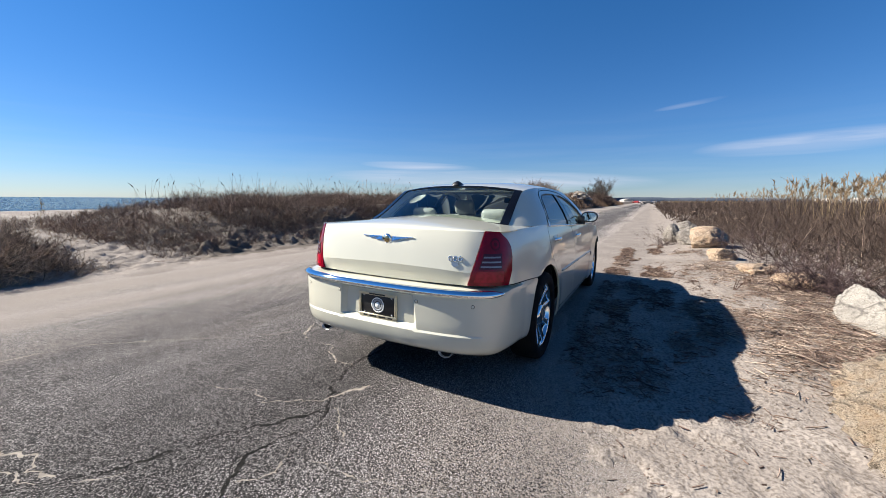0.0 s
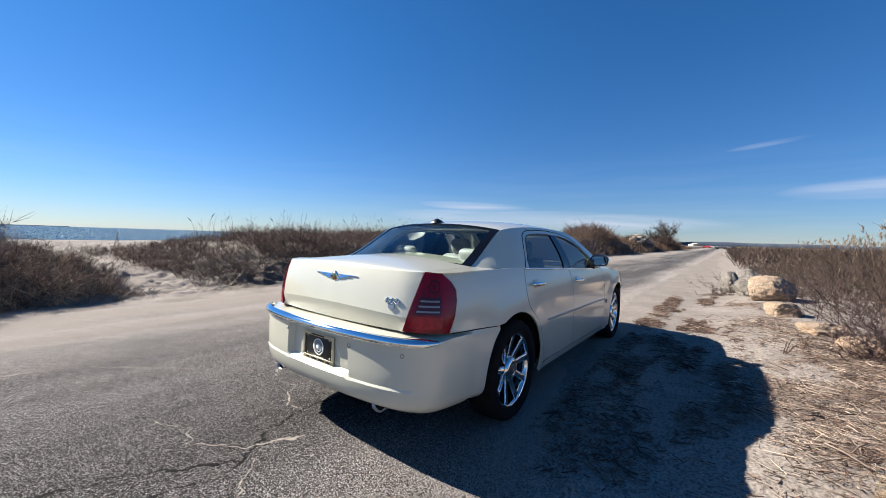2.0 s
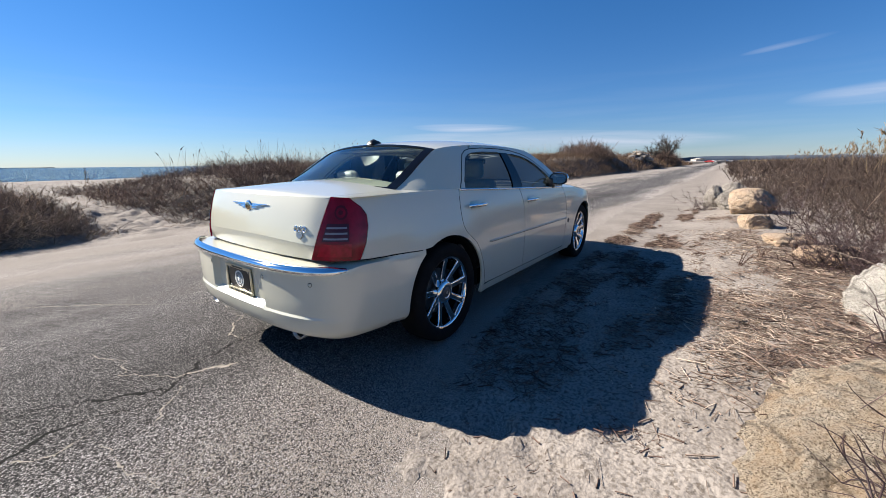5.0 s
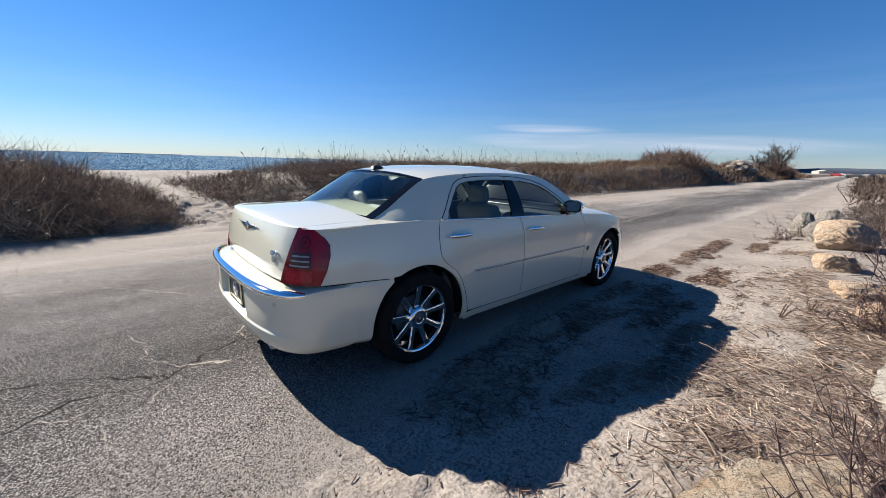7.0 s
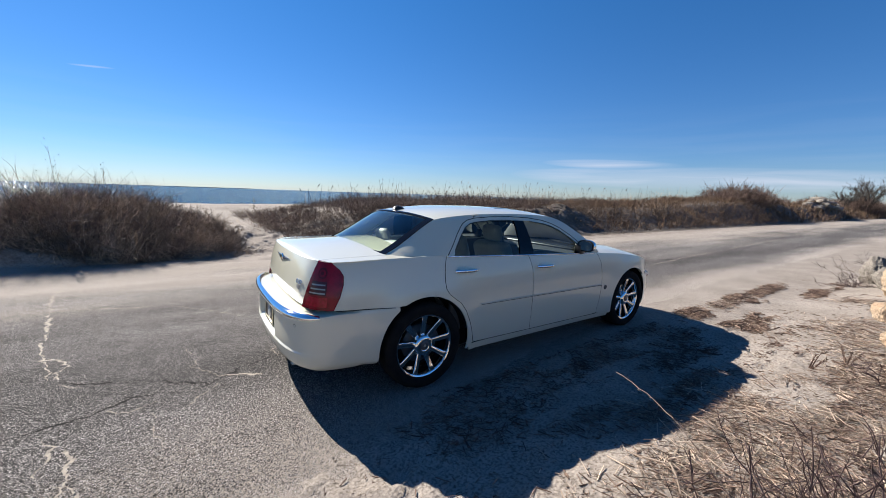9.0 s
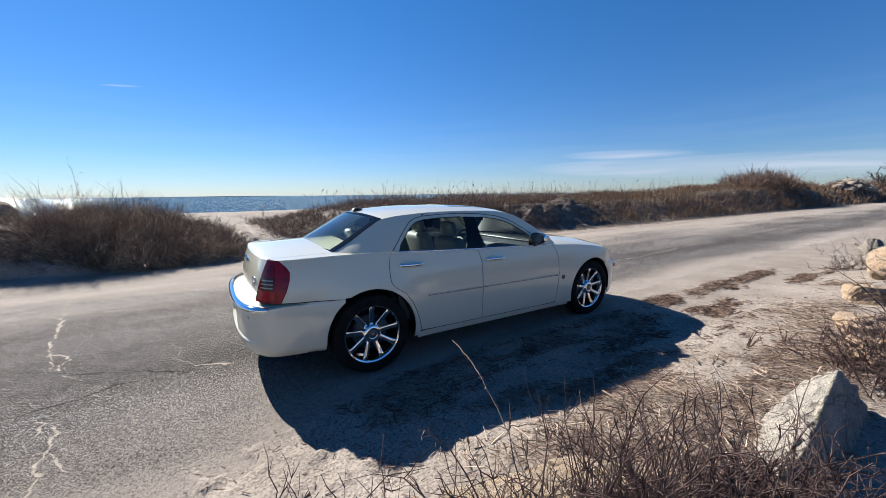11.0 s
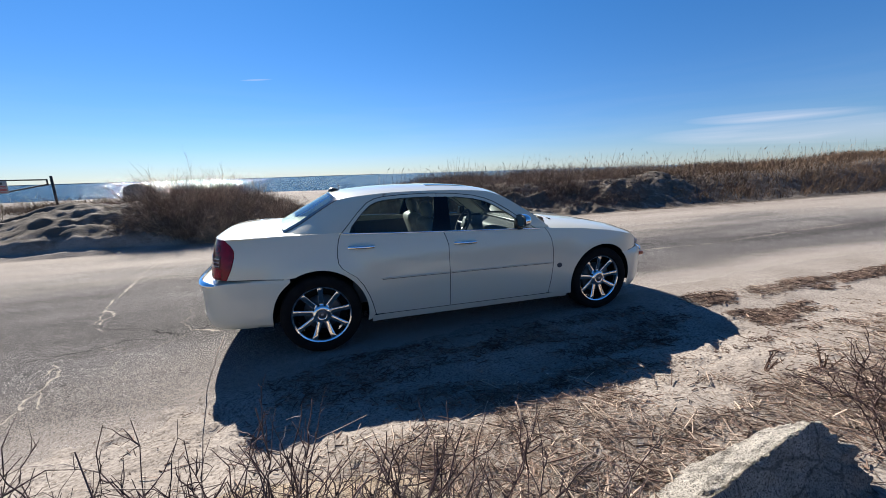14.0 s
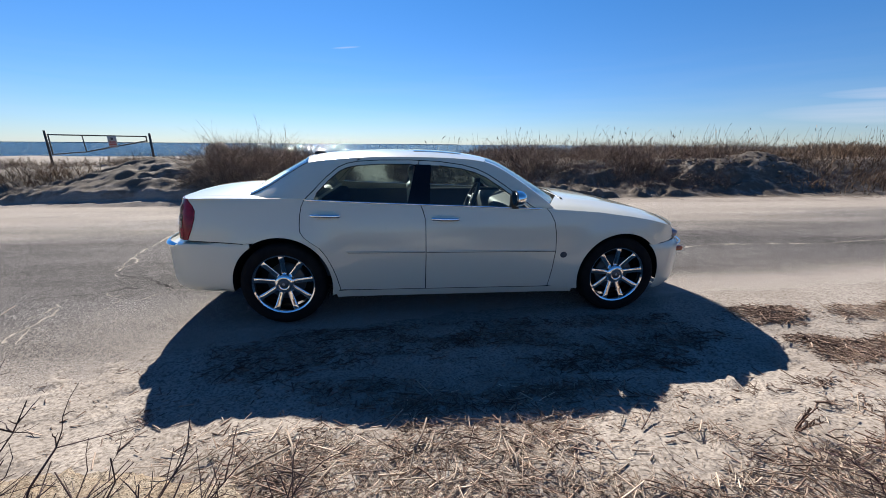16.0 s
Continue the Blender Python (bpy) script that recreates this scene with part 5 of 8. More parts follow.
def deck(a, y):
    """Top of the rear deck: a from the rear edge (0) to under the rear window (1)."""
    ay = min(abs(y) / 0.836, 1.0)
    xr = float(np.interp(abs(y), [0, 0.3, 0.56, 0.68, 0.74, 0.79, 0.815, 0.836], [-0.873, -0.866, -0.845, -0.815, -0.79, -0.755, -0.72, -0.62]))
    x = xr * (1 - a) + (-0.05) * a
    d = x - xr
    h = 0.076 * float(np.interp(d, [0, 0.02, 0.06, 0.15, 0.3, 0.5, 0.9], [0, 0.28, 0.42, 0.58, 0.75, 0.88, 1.0]))
    z = 1.104 + h * (1 - ay ** 1.9) ** 1.35 - 0.010 * a * ay ** 2
    return Vector((x, y, z))


deck_panels = (("deck", -0.836, -0.700), ("boot_lid_top", -0.6965, 0.6965), ("deck", 0.700, 0.836))
for nm, y0, y1 in deck_panels:
    bm = bmesh.new()
    ny_ = 40 if nm != "deck" else 10
    aa_ = [0, 0.012, 0.025, 0.045, 0.07, 0.1, 0.15, 0.2, 0.28, 0.36, 0.46, 0.56, 0.68, 0.8, 0.9, 1.0]
    grid = [[bm.verts.new(deck(a, y0 + (y1 - y0) * k / ny_)) for k in range(ny_ + 1)] for a in aa_]
    for r, q in zip(grid, grid[1:]):
        for k in range(ny_):
            bm.faces.new((r[k], r[k + 1], q[k + 1], q[k]))
    if nm != "deck":
        for side in (0, ny_):
            ring = [(bm.verts.new(r[side].co), bm.verts.new(r[side].co + Vector((0, 0, -0.02)))) for r in grid]
            for p, q in zip(ring, ring[1:]):
                bm.faces.new((p[0], q[0], q[1], p[1]))
    bmesh.ops.recalc_face_normals(bm, faces=bm.faces)
    part(nm, shade(bm), M_PAINT, boot if nm != "deck" else car)

# winged badge and model badge on the boot lid, as plain shapes
for sg in (-1, 1):
    bm = bmesh.new()
    for row, (z0, z1, y1) in enumerate(((1.039, 1.048, 0.215), (1.029, 1.0375, 0.158), (1.019, 1.0275, 0.100))):
        q = [(0.045, z0), (y1, z1 - 0.003), (y1 + 0.008, z1), (0.045, z1)]
        vs = [bm.verts.new(rear_face(sg * y, z) + Vector((-0.003, 0, 0))) for y, z in q]
        vb = [bm.verts.new(v.co + Vector((-0.006, 0, 0))) for v in vs]
        bm.faces.new(vb)
        for k in range(4):
            bm.faces.new((vs[k], vs[(k + 1) % 4], vb[(k + 1) % 4], vb[k]))
    bmesh.ops.recalc_face_normals(bm, faces=bm.faces)
    part("badge_wing", bm, M_CHROME, boot, "chrome wing of the badge")
for r, t, mt, nm in ((0.036, 0.010, M_CHROME, "badge_ring"), (0.027, 0.013, M_GOLD, "badge_seal")):
    bm = lathe([(0, t), (r * 0.8, t), (r, t * 0.6), (r, 0)], 32)
    for v in bm.verts:
        v.co = Vector((rear_face(0, 1.029).x - v.co.y, v.co.x, 1.029 + v.co.z))
    part(nm, bm, mt, boot, "round medallion of the badge")
for k, (y, w) in enumerate(((-0.515, 0.026), (-0.55, 0.026), (-0.585, 0.026))):
    bm = tube([rear_face(y + 0.013 * math.cos(a), 0.929 + 0.014 * math.sin(a)) + Vector((-0.004, 0, 0)) for a in np.linspace(0, 2 * math.pi, 15)[:-1]], 0.0045, 6, closed=True)
    part("badge_loop", bm, M_CHROME, boot, "chrome model badge, plain loops")
bm = bmesh.new()
q = [(-0.527, 0.905), (-0.573, 0.905), (-0.573, 0.888), (-0.55, 0.872), (-0.527, 0.888)]
vs = [bm.verts.new(rear_face(y, z) + Vector((-0.002, 0, 0))) for y, z in q]
vb = [bm.verts.new(v.co + Vector((-0.006, 0, 0))) for v in vs]
bm.faces.new(vb)
for k in range(5):
    bm.faces.new((vs[k], vs[(k + 1) % 5], vb[(k + 1) % 5], vb[k]))
bmesh.ops.recalc_face_normals(bm, faces=bm.faces)
part("badge_shield", bm, M_STEEL, boot, "small chrome shield")

# exhaust tips
for y in (-0.50, 0.58):
    bm = lathe([(0.030, -0.14), (0.038, -0.13), (0.040, 0.0), (0.038, 0.006), (0.034, 0.004), (0.033, -0.10), (0.0, -0.10)], 24)
    for v in bm.verts:
        c = v.co.copy()
        v.co = Vector((-0.955 - c.y + (0.03 if c.z > 0 else 0), y + c.x * 1.25, 0.298 + c.z * 0.85))
    tip = part("exhaust_tip", bm, M_STEEL, car, "oval chrome exhaust tip")
    # flat black disc just inside the mouth, in place of the pipe's dark depth
    bm = lathe([(0.0, 0.0), (0.0335, 0.0)], 24)
    for v in bm.verts:
        v.co = Vector((-0.942 + (0.03 if v.co.z > 0 else 0), y + v.co.x * 1.23, 0.298 + v.co.z * 0.84))
    part("exhaust_bore", bm, M_DARK, tip, "black disc for the dark inside of the pipe")

# ---- glasshouse ----
# roof rail from the foot of the windscreen pillar over the roof to the foot of the rear pillar: x, half width, z
RAIL = [(2.40, 0.833, 0.995), (2.27, 0.792, 1.10), (2.10, 0.741, 1.225), (1.95, 0.697, 1.325), (1.83, 0.669, 1.382), (1.68, 0.654, 1.412), (1.4, 0.646, 1.430), (1.05, 0.642, 1.437), (0.7, 0.639, 1.432), (0.42, 0.635, 1.412), (0.27, 0.631, 1.392), (0.20, 0.631, 1.372), (0.05, 0.642, 1.285), (-0.12, 0.659, 1.18), (-0.28, 0.681, 1.104)]
CENTRE = [(2.63, 0, 1.035), (2.46, 0, 1.135), (2.27, 0, 1.245), (2.10, 0, 1.338), (1.95, 0, 1.405), (1.72, 0, 1.452), (1.4, 0, 1.482), (1.05, 0, 1.490), (0.7, 0, 1.487), (0.38, 0, 1.468), (0.20, 0, 1.445), (0.12, 0, 1.418), (-0.05, 0, 1.330), (-0.25, 0, 1.225), (-0.42, 0, 1.125)]
f_rail, f_mid = spline(RAIL), spline(CENTRE)


def canopy(u, w):
    """u along the rail 0..14, w across -1..1."""
    r, c = f_rail(u), f_mid(u)
    a = abs(w)
    e = 2.2 + 1.2 * math.exp(-((u - 7) / 2.5) ** 2)
    return Vector((c[0] + (r[0] - c[0]) * a ** 2.0, math.copysign(r[1] * a, w) if w else 0.0, c[2] + (r[2] - c[2]) * a ** e))


def strip(name, u0, u1, w0, w1, mat, parent, label="", nu=14, nw=24, lift=0.0, rim=0.012):
    bm = bmesh.new()
    grid = [[bm.verts.new(canopy(u0 + (u1 - u0) * i / nu, w0 + (w1 - w0) * k / nw) + Vector((0, 0, lift))) for k in range(nw + 1)] for i in range(nu + 1)]
    for p, q in zip(grid, grid[1:]):
        for k in range(nw):
            bm.faces.new((p[k], p[k + 1], q[k + 1], q[k]))
    bmesh.ops.recalc_face_normals(bm, faces=bm.faces)
    if sum(f.normal.z for f in bm.faces) < 0:
        bmesh.ops.reverse_faces(bm, faces=bm.faces[:])
    if rim:
        for e in [e for e in bm.edges if len(e.link_faces) == 1]:
            a, b = (bm.verts.new(v.co) for v in e.verts)
            c, d = (bm.verts.new(v.co + Vector((0, 0, -rim))) for v in e.verts)
            bm.faces.new((a, b, d, c))
    return part(name, shade(bm), mat, parent, label)


roof = strip("roof", 4.35, 10.55, -1, 1, M_PAINT, car, "cream-white roof with a closed sunroof", 36, 36)
strip("sunroof", 5.35, 6.7, -0.62, 0.62, M_GLASS_ROOF, roof, "dark glass sunroof", 14, 20, 0.003)
strip("windscreen_frame", 0.0, 4.30, -1, -0.93, M_PAINT, car, "", 24, 3)
strip("windscreen_frame", 0.0, 4.30, 0.93, 1, M_PAINT, car, "", 24, 3)
wind = strip("windscreen", 0.12, 4.33, -0.925, 0.925, M_GLASS, car, "clear windscreen with green tint", 24, 30, -0.002, 0)
rearglass = strip("rear_window", 10.72, 13.95, -0.925, 0.925, M_GLASS, car, "green-tinted rear window", 40, 60, -0.001, 0)
for a, b in ((-1.0, -0.905), (0.905, 1.0)):
    strip("window_seal", 10.60, 13.99, a, b, M_FRIT, rearglass, "black rear window surround", 40, 14, 0.006)
strip("window_seal", 10.56, 10.86, -1, 1, M_FRIT, rearglass, "black rear window surround", 6, 60, 0.0055)
strip("window_seal", 13.80, 14.0, -1, 1, M_FRIT, rearglass, "black rear window surround", 6, 60, 0.0055)
wind.visible_shadow = False
rearglass.visible_shadow = False
# antenna
bm = bmesh.new()
prof = [(0.0, 0.0), (0.012, 0.030), (0.05, 0.044), (0.10, 0.030), (0.135, 0.0)]
ap = canopy(9.9, 0)
rows = []
for x, h in prof:
    rows.append([bm.verts.new((ap.x - 0.06 + x, 0.038 * math.cos(t), ap.z - 0.004 + h * math.sin(t))) for t in np.linspace(0, math.pi, 9)])
for p, q in zip(rows, rows[1:]):
    for k in range(8):
        bm.faces.new((p[k], p[k + 1], q[k + 1], q[k]))
bmesh.ops.recalc_face_normals(bm, faces=bm.faces)
part("roof_antenna", shade(bm), M_BLACK, car, "black roof antenna fin")

RAILP = np.array([f_rail(u) for u in np.linspace(0, 14, 300)])
FRAME_TOP = [(0.235, 1.100), (0.30, 1.165), (0.40, 1.270), (0.495, 1.350), (0.57, 1.382), (0.655, 1.398), (0.85, 1.409), (1.12, 1.410), (1.38, 1.397), (1.58, 1.370), (1.70, 1.338), (1.80, 1.294), (1.94, 1.203), (2.07, 1.105), (2.17, 1.03), (2.22, 1.003)]


def glass_side(x, z, sign):
    """The side of the glasshouse."""
    base_y = np.interp(z, [0.99, 1.05, 1.10, 1.2, 1.3, 1.38, 1.44], [0.887, 0.881, 0.867, 0.813, 0.744, 0.682, 0.640])
    y = base_y
    rear_x = np.interp(z, RAILP[::-1, 2][:120], RAILP[::-1, 0][:120])
    ry = np.interp(z, RAILP[::-1, 2][:120], RAILP[::-1, 1][:120])
    front = np.interp(z, [0.99, 1.10, 1.2, 1.3, 1.40], [0.23, 0.235, 0.33, 0.42, 0.55])
    if x < front:
        t = np.clip((x - rear_x) / max(front - rear_x, 0.02), 0, 1)
        y = ry + (base_y - ry) * (1 - (1 - t) ** 1.9)
    return Vector((x, sign * float(y), z))


for sign in (-1, 1):
    inw = (0, -sign, -0.25)
    gmap = lambda x, z, sg=sign: glass_side(x, z, sg)
    # rear pillar, roof rail and windscreen pillar: between the rail and the door frame line
    u_list = np.linspace(13.92, 0.15, 70)
    rail_pts = [(float(f_rail(u)[0]), float(f_rail(u)[2]) - 0.001) for u in u_list]
    pillar_c = [p for p in rail_pts if p[0] < 0.66]
    frame_c = [p for p in FRAME_TOP if p[0] <= 0.66]
    panel("rear_pillar", pillar_c + [(x, z + 0.003) for x, z in reversed(frame_c)] + [(0.225, 1.098), (0.0, 1.100), (-0.16, 1.102)], gmap, 0.035, M_PAINT, car, "", inw, dense=0.02)
    pillar_a = [p for p in rail_pts if p[0] >= 0.66]
    frame_a = [p for p in FRAME_TOP if p[0] > 0.65]
    panel("roof_rail", pillar_a + [(2.34, 0.997), (2.235, 1.0)] + [(x + 0.002, z + 0.004) for x, z in reversed(frame_a)], gmap, 0.035, M_PAINT, car, "", inw, dense=0.02)
    # door frames in paint, then a black inner edge and the panes
    def shrink(pts, k):
        out = []
        for i, (x, z) in enumerate(pts):
            a = np.array(pts[max(i - 1, 0)])
            b = np.array(pts[min(i + 1, len(pts) - 1)])
            t = (b - a) / np.linalg.norm(b - a)
            out.append((x + t[1] * k, z - t[0] * k))
        return out
    o0, o1, o2 = FRAME_TOP, shrink(FRAME_TOP, 0.034), shrink(FRAME_TOP, 0.052)
    low = lambda x: float(belt(x)) + 0.005
    rear0 = [p for p in o0 if p[0] < 1.19]
    rear1 = [p for p in o1 if p[0] < 1.17]
    fr0 = [p for p in o0 if p[0] > 1.2]
    fr1 = [p for p in o1 if p[0] > 1.2 and p[1] > low(p[0]) + 0.005]
    panel("door_frame", rear0 + [(1.19, 1.407), (1.19, 1.372)] + list(reversed([p for p in rear1 if p[1] > low(p[0])])) + [(0.30, low(0.30)), (0.24, low(0.24))], lambda x, z, sg=sign: glass_side(x, z, sg) + Vector((0, sg * 0.001, 0)), 0.03, M_PAINT, car, "", inw, dense=0.02)
    panel("door_frame", [(1.197, 1.407)] + fr0 + [(2.235, low(2.235)), (2.17, low(2.17))] + list(reversed(fr1)) + [(1.197, 1.372)], lambda x, z, sg=sign: glass_side(x, z, sg) + Vector((0, sg * 0.001, 0)), 0.03, M_PAINT, car, "", inw, dense=0.02)
    # black pillar between the doors
    panel("door_pillar", [(1.085, low(1.085)), (1.165, 1.374), (1.30, 1.370), (1.275, low(1.275))], lambda x, z, sg=sign: glass_side(x, z, sg) + Vector((0, sg * 0.002, 0)), 0.05, M_FRIT, car, "gloss black pillar between the doors", inw)
    panel("mirror_sail", [(2.0, low(2.0)), (2.0, 1.10), (2.03, 1.105), (2.14, low(2.14))], lambda x, z, sg=sign: glass_side(x, z, sg) + Vector((0, sg * 0.003, 0)), 0.05, M_BLACK, car, "black mirror base", inw)
    g_r = [p for p in o1 if p[0] < 1.15 and p[1] > low(p[0])]
    g_f = [p for p in o1 if p[0] > 1.2 and p[1] > low(p[0])]
    ins = lambda x, z, sg=sign: glass_side(x, z, sg) + Vector((0, -sg * 0.008, 0))
    w1 = panel("side_window", g_r + [(1.15, 1.374), (1.10, low(1.1)), (0.30, low(0.30))], ins, 0.08, M_GLASS_SIDE, car, "tinted rear door window", inw, 0.001)
    w2 = panel("side_window", [(1.26, 1.372)] + g_f + [(2.1, low(2.1)), (1.26, low(1.26))], ins, 0.08, M_GLASS_SIDE, car, "tinted front door window", inw, 0.001)
    for w in (w1, w2):
        w.visible_shadow = False
    # chrome line round the window openings
    part("window_trim", tube([glass_side(x, z, sign) + Vector((0, sign * 0.003, 0)) for x, z in o1 if z > low(x) and x < 1.17], 0.0045, 6), M_BLACK, car, "black window seal")
    part("window_trim", tube([glass_side(x, z, sign) + Vector((0, sign * 0.003, 0)) for x, z in o1 if z > low(x) and x > 1.2], 0.0045, 6), M_BLACK, car, "black window seal")
    part("drip_line", tube([glass_side(x, z + 0.001, sign) + Vector((0, sign * 0.002, 0)) for x, z in o0], 0.0035, 6), M_GAP, car, "dark door seam")

# bonnet
bm = bmesh.new()
NB, NW = 30, 34
grid = []
for i in range(NB + 1):
    t = i / NB
    row = []
    for k in range(NW + 1):
        w = -1 + 2 * k / NW
        a = abs(w)
        xs_ = np.interp(a, [0, 0.5, 1], [2.66, 2.57, 2.33]) * (1 - t) + np.interp(a, [0, 0.4, 0.7, 0.88, 1], [3.875, 3.83, 3.76, 3.70, 3.60]) * t
        s_side = side_point(s_at(min(xs_, 3.64)), float(hood_edge(xs_)), 1)
        yy = s_side.y - 0.002
        zc = np.interp(xs_, [2.3, 2.63, 3.06, 3.4, 3.7, 3.82, 3.88], [1.075, 1.065, 1.015, 0.945, 0.86, 0.81, 0.74])
        ze = float(hood_edge(xs_))
        z = ze + max(zc - ze, 0.0) * (1 - a ** 3.0) ** 0.8
        z += 0.006 * math.exp(-((a - 0.62) / 0.06) ** 2) * min(1, 4 * t)
        row.append(bm.verts.new((xs_, w * yy, z)))
    grid.append(row)
for p, q in zip(grid, grid[1:]):
    for k in range(NW):
        bm.faces.new((p[k], p[k + 1], q[k + 1], q[k]))
bmesh.ops.recalc_face_normals(bm, faces=bm.faces)
if sum(f.normal.z for f in bm.faces) < 0:
    bmesh.ops.reverse_faces(bm, faces=bm.faces[:])
part("bonnet", shade(bm), M_PAINT, car, "cream-white bonnet with a raised crease")
part("cowl", box(2.30, 2.68, -0.74, 0.74, 0.93, 1.018, 0.02), M_BLACK, car, "black cowl under the windscreen")
for y0, y1 in ((-0.62, 0.02), (0.02, 0.66)):
    part("wiper", tube([(2.60 - 0.10 * abs(y0 + (y1 - y0) * t) ** 2, y0 + (y1 - y0) * t, 1.05 + 0.012 * t) for t in np.linspace(0, 1, 8)], 0.008, 6), M_BLACK, car, "black wiper blade")

# front bumper and nose, wrapped from arch to arch
L_N = nose_plan.length


def nose_point(u, z):
    s = L_N - abs(u)
    x, y, nx, ny = nose_plan.at(s)
    i = float(np.interp(z, [0.20, 0.24, 0.30, 0.45, 0.58, 0.64, 0.668], [0.09, 0.04, 0.015, 0.0, 0.0, 0.01, 0.05]))
    i *= float(np.interp(s, [0, 0.35, 0.7], [0.3, 0.7, 1]))
    return Vector((x - nx * i, (y - ny * i) * (1 if u > 0 else -1), z))


un = lambda x: L_N - float(np.interp(x, nose_plan.p[:, 0], nose_plan.s))
an = [(un(x), z) for x, z in arch(3.048, 0.412, 46, -20, 18)]
nose = [(u, 0.668) for u in np.linspace(-un(3.36), un(3.36), 40)] + an + [(un(3.50), 0.205)] + [(u, 0.20) for u in np.linspace(un(3.6), -un(3.6), 30)] + [(-un(3.50), 0.205)] + [(-u, z) for u, z in reversed(an)]
panel("front_bumper", nose, nose_point, 0.04, M_PAINT, car, "cream-white front bumper", (-1, 0, 0), 0.01, dense=0.03)
part("grille", box(3.66, 3.84, -0.42, 0.42, 0.655, 0.75, 0.03), M_DASH, car, "dark egg-crate grille")
for sg in (-1, 1):
    part("headlamp", box(3.60, 3.78, min(sg * 0.46, sg * 0.70), max(sg * 0.46, sg * 0.70), 0.665, 0.74, 0.03), M_CLEARLENS, car, "clear headlamp")

# underbody, wheel housings, inner tub
part("underbody", box(-0.74, 3.70, -0.60, 0.60, 0.22, 0.34, 0.03), M_DARK, car, "black underbody")
part("inner_tub", box(0.42, 2.62, -0.80, 0.80, 0.235, 0.40, 0.03), M_DARK, car, "dark floor pan")
part("inner_tub", box(-0.86, 0.40, -0.60, 0.60, 0.33, 1.06, 0.05), M_DARK, car, "dark boot tub")
part("inner_tub", box(2.62, 3.45, -0.60, 0.60, 0.33, 0.78, 0.05), M_DARK, car, "dark engine bay")
part("bumper_core", box(-0.93, -0.62, -0.52, 0.52, 0.36, 0.70, 0.04), M_DARK, car, "dark bumper core")
for cx in (0.0, 3.048):
    for sg in (-1, 1):
        bm = bmesh.new()
        ring = []
        for a in np.linspace(-8, 188, 30):
            c, s_ = math.cos(radians(a)), math.sin(radians(a))
            ring.append((bm.verts.new((cx + 0.424 * c, sg * 0.905, 0.363 + 0.424 * s_)), bm.verts.new((cx + 0.424 * c, sg * 0.58, 0.363 + 0.424 * s_))))
        for p, q in zip(ring, ring[1:]):
            bm.faces.new((p[0], q[0], q[1], p[1]))
        bm.faces.new([r[1] for r in ring])
        part("wheel_housing", bm, M_DARK, car, "black wheel housing")

# ---- wheels ----


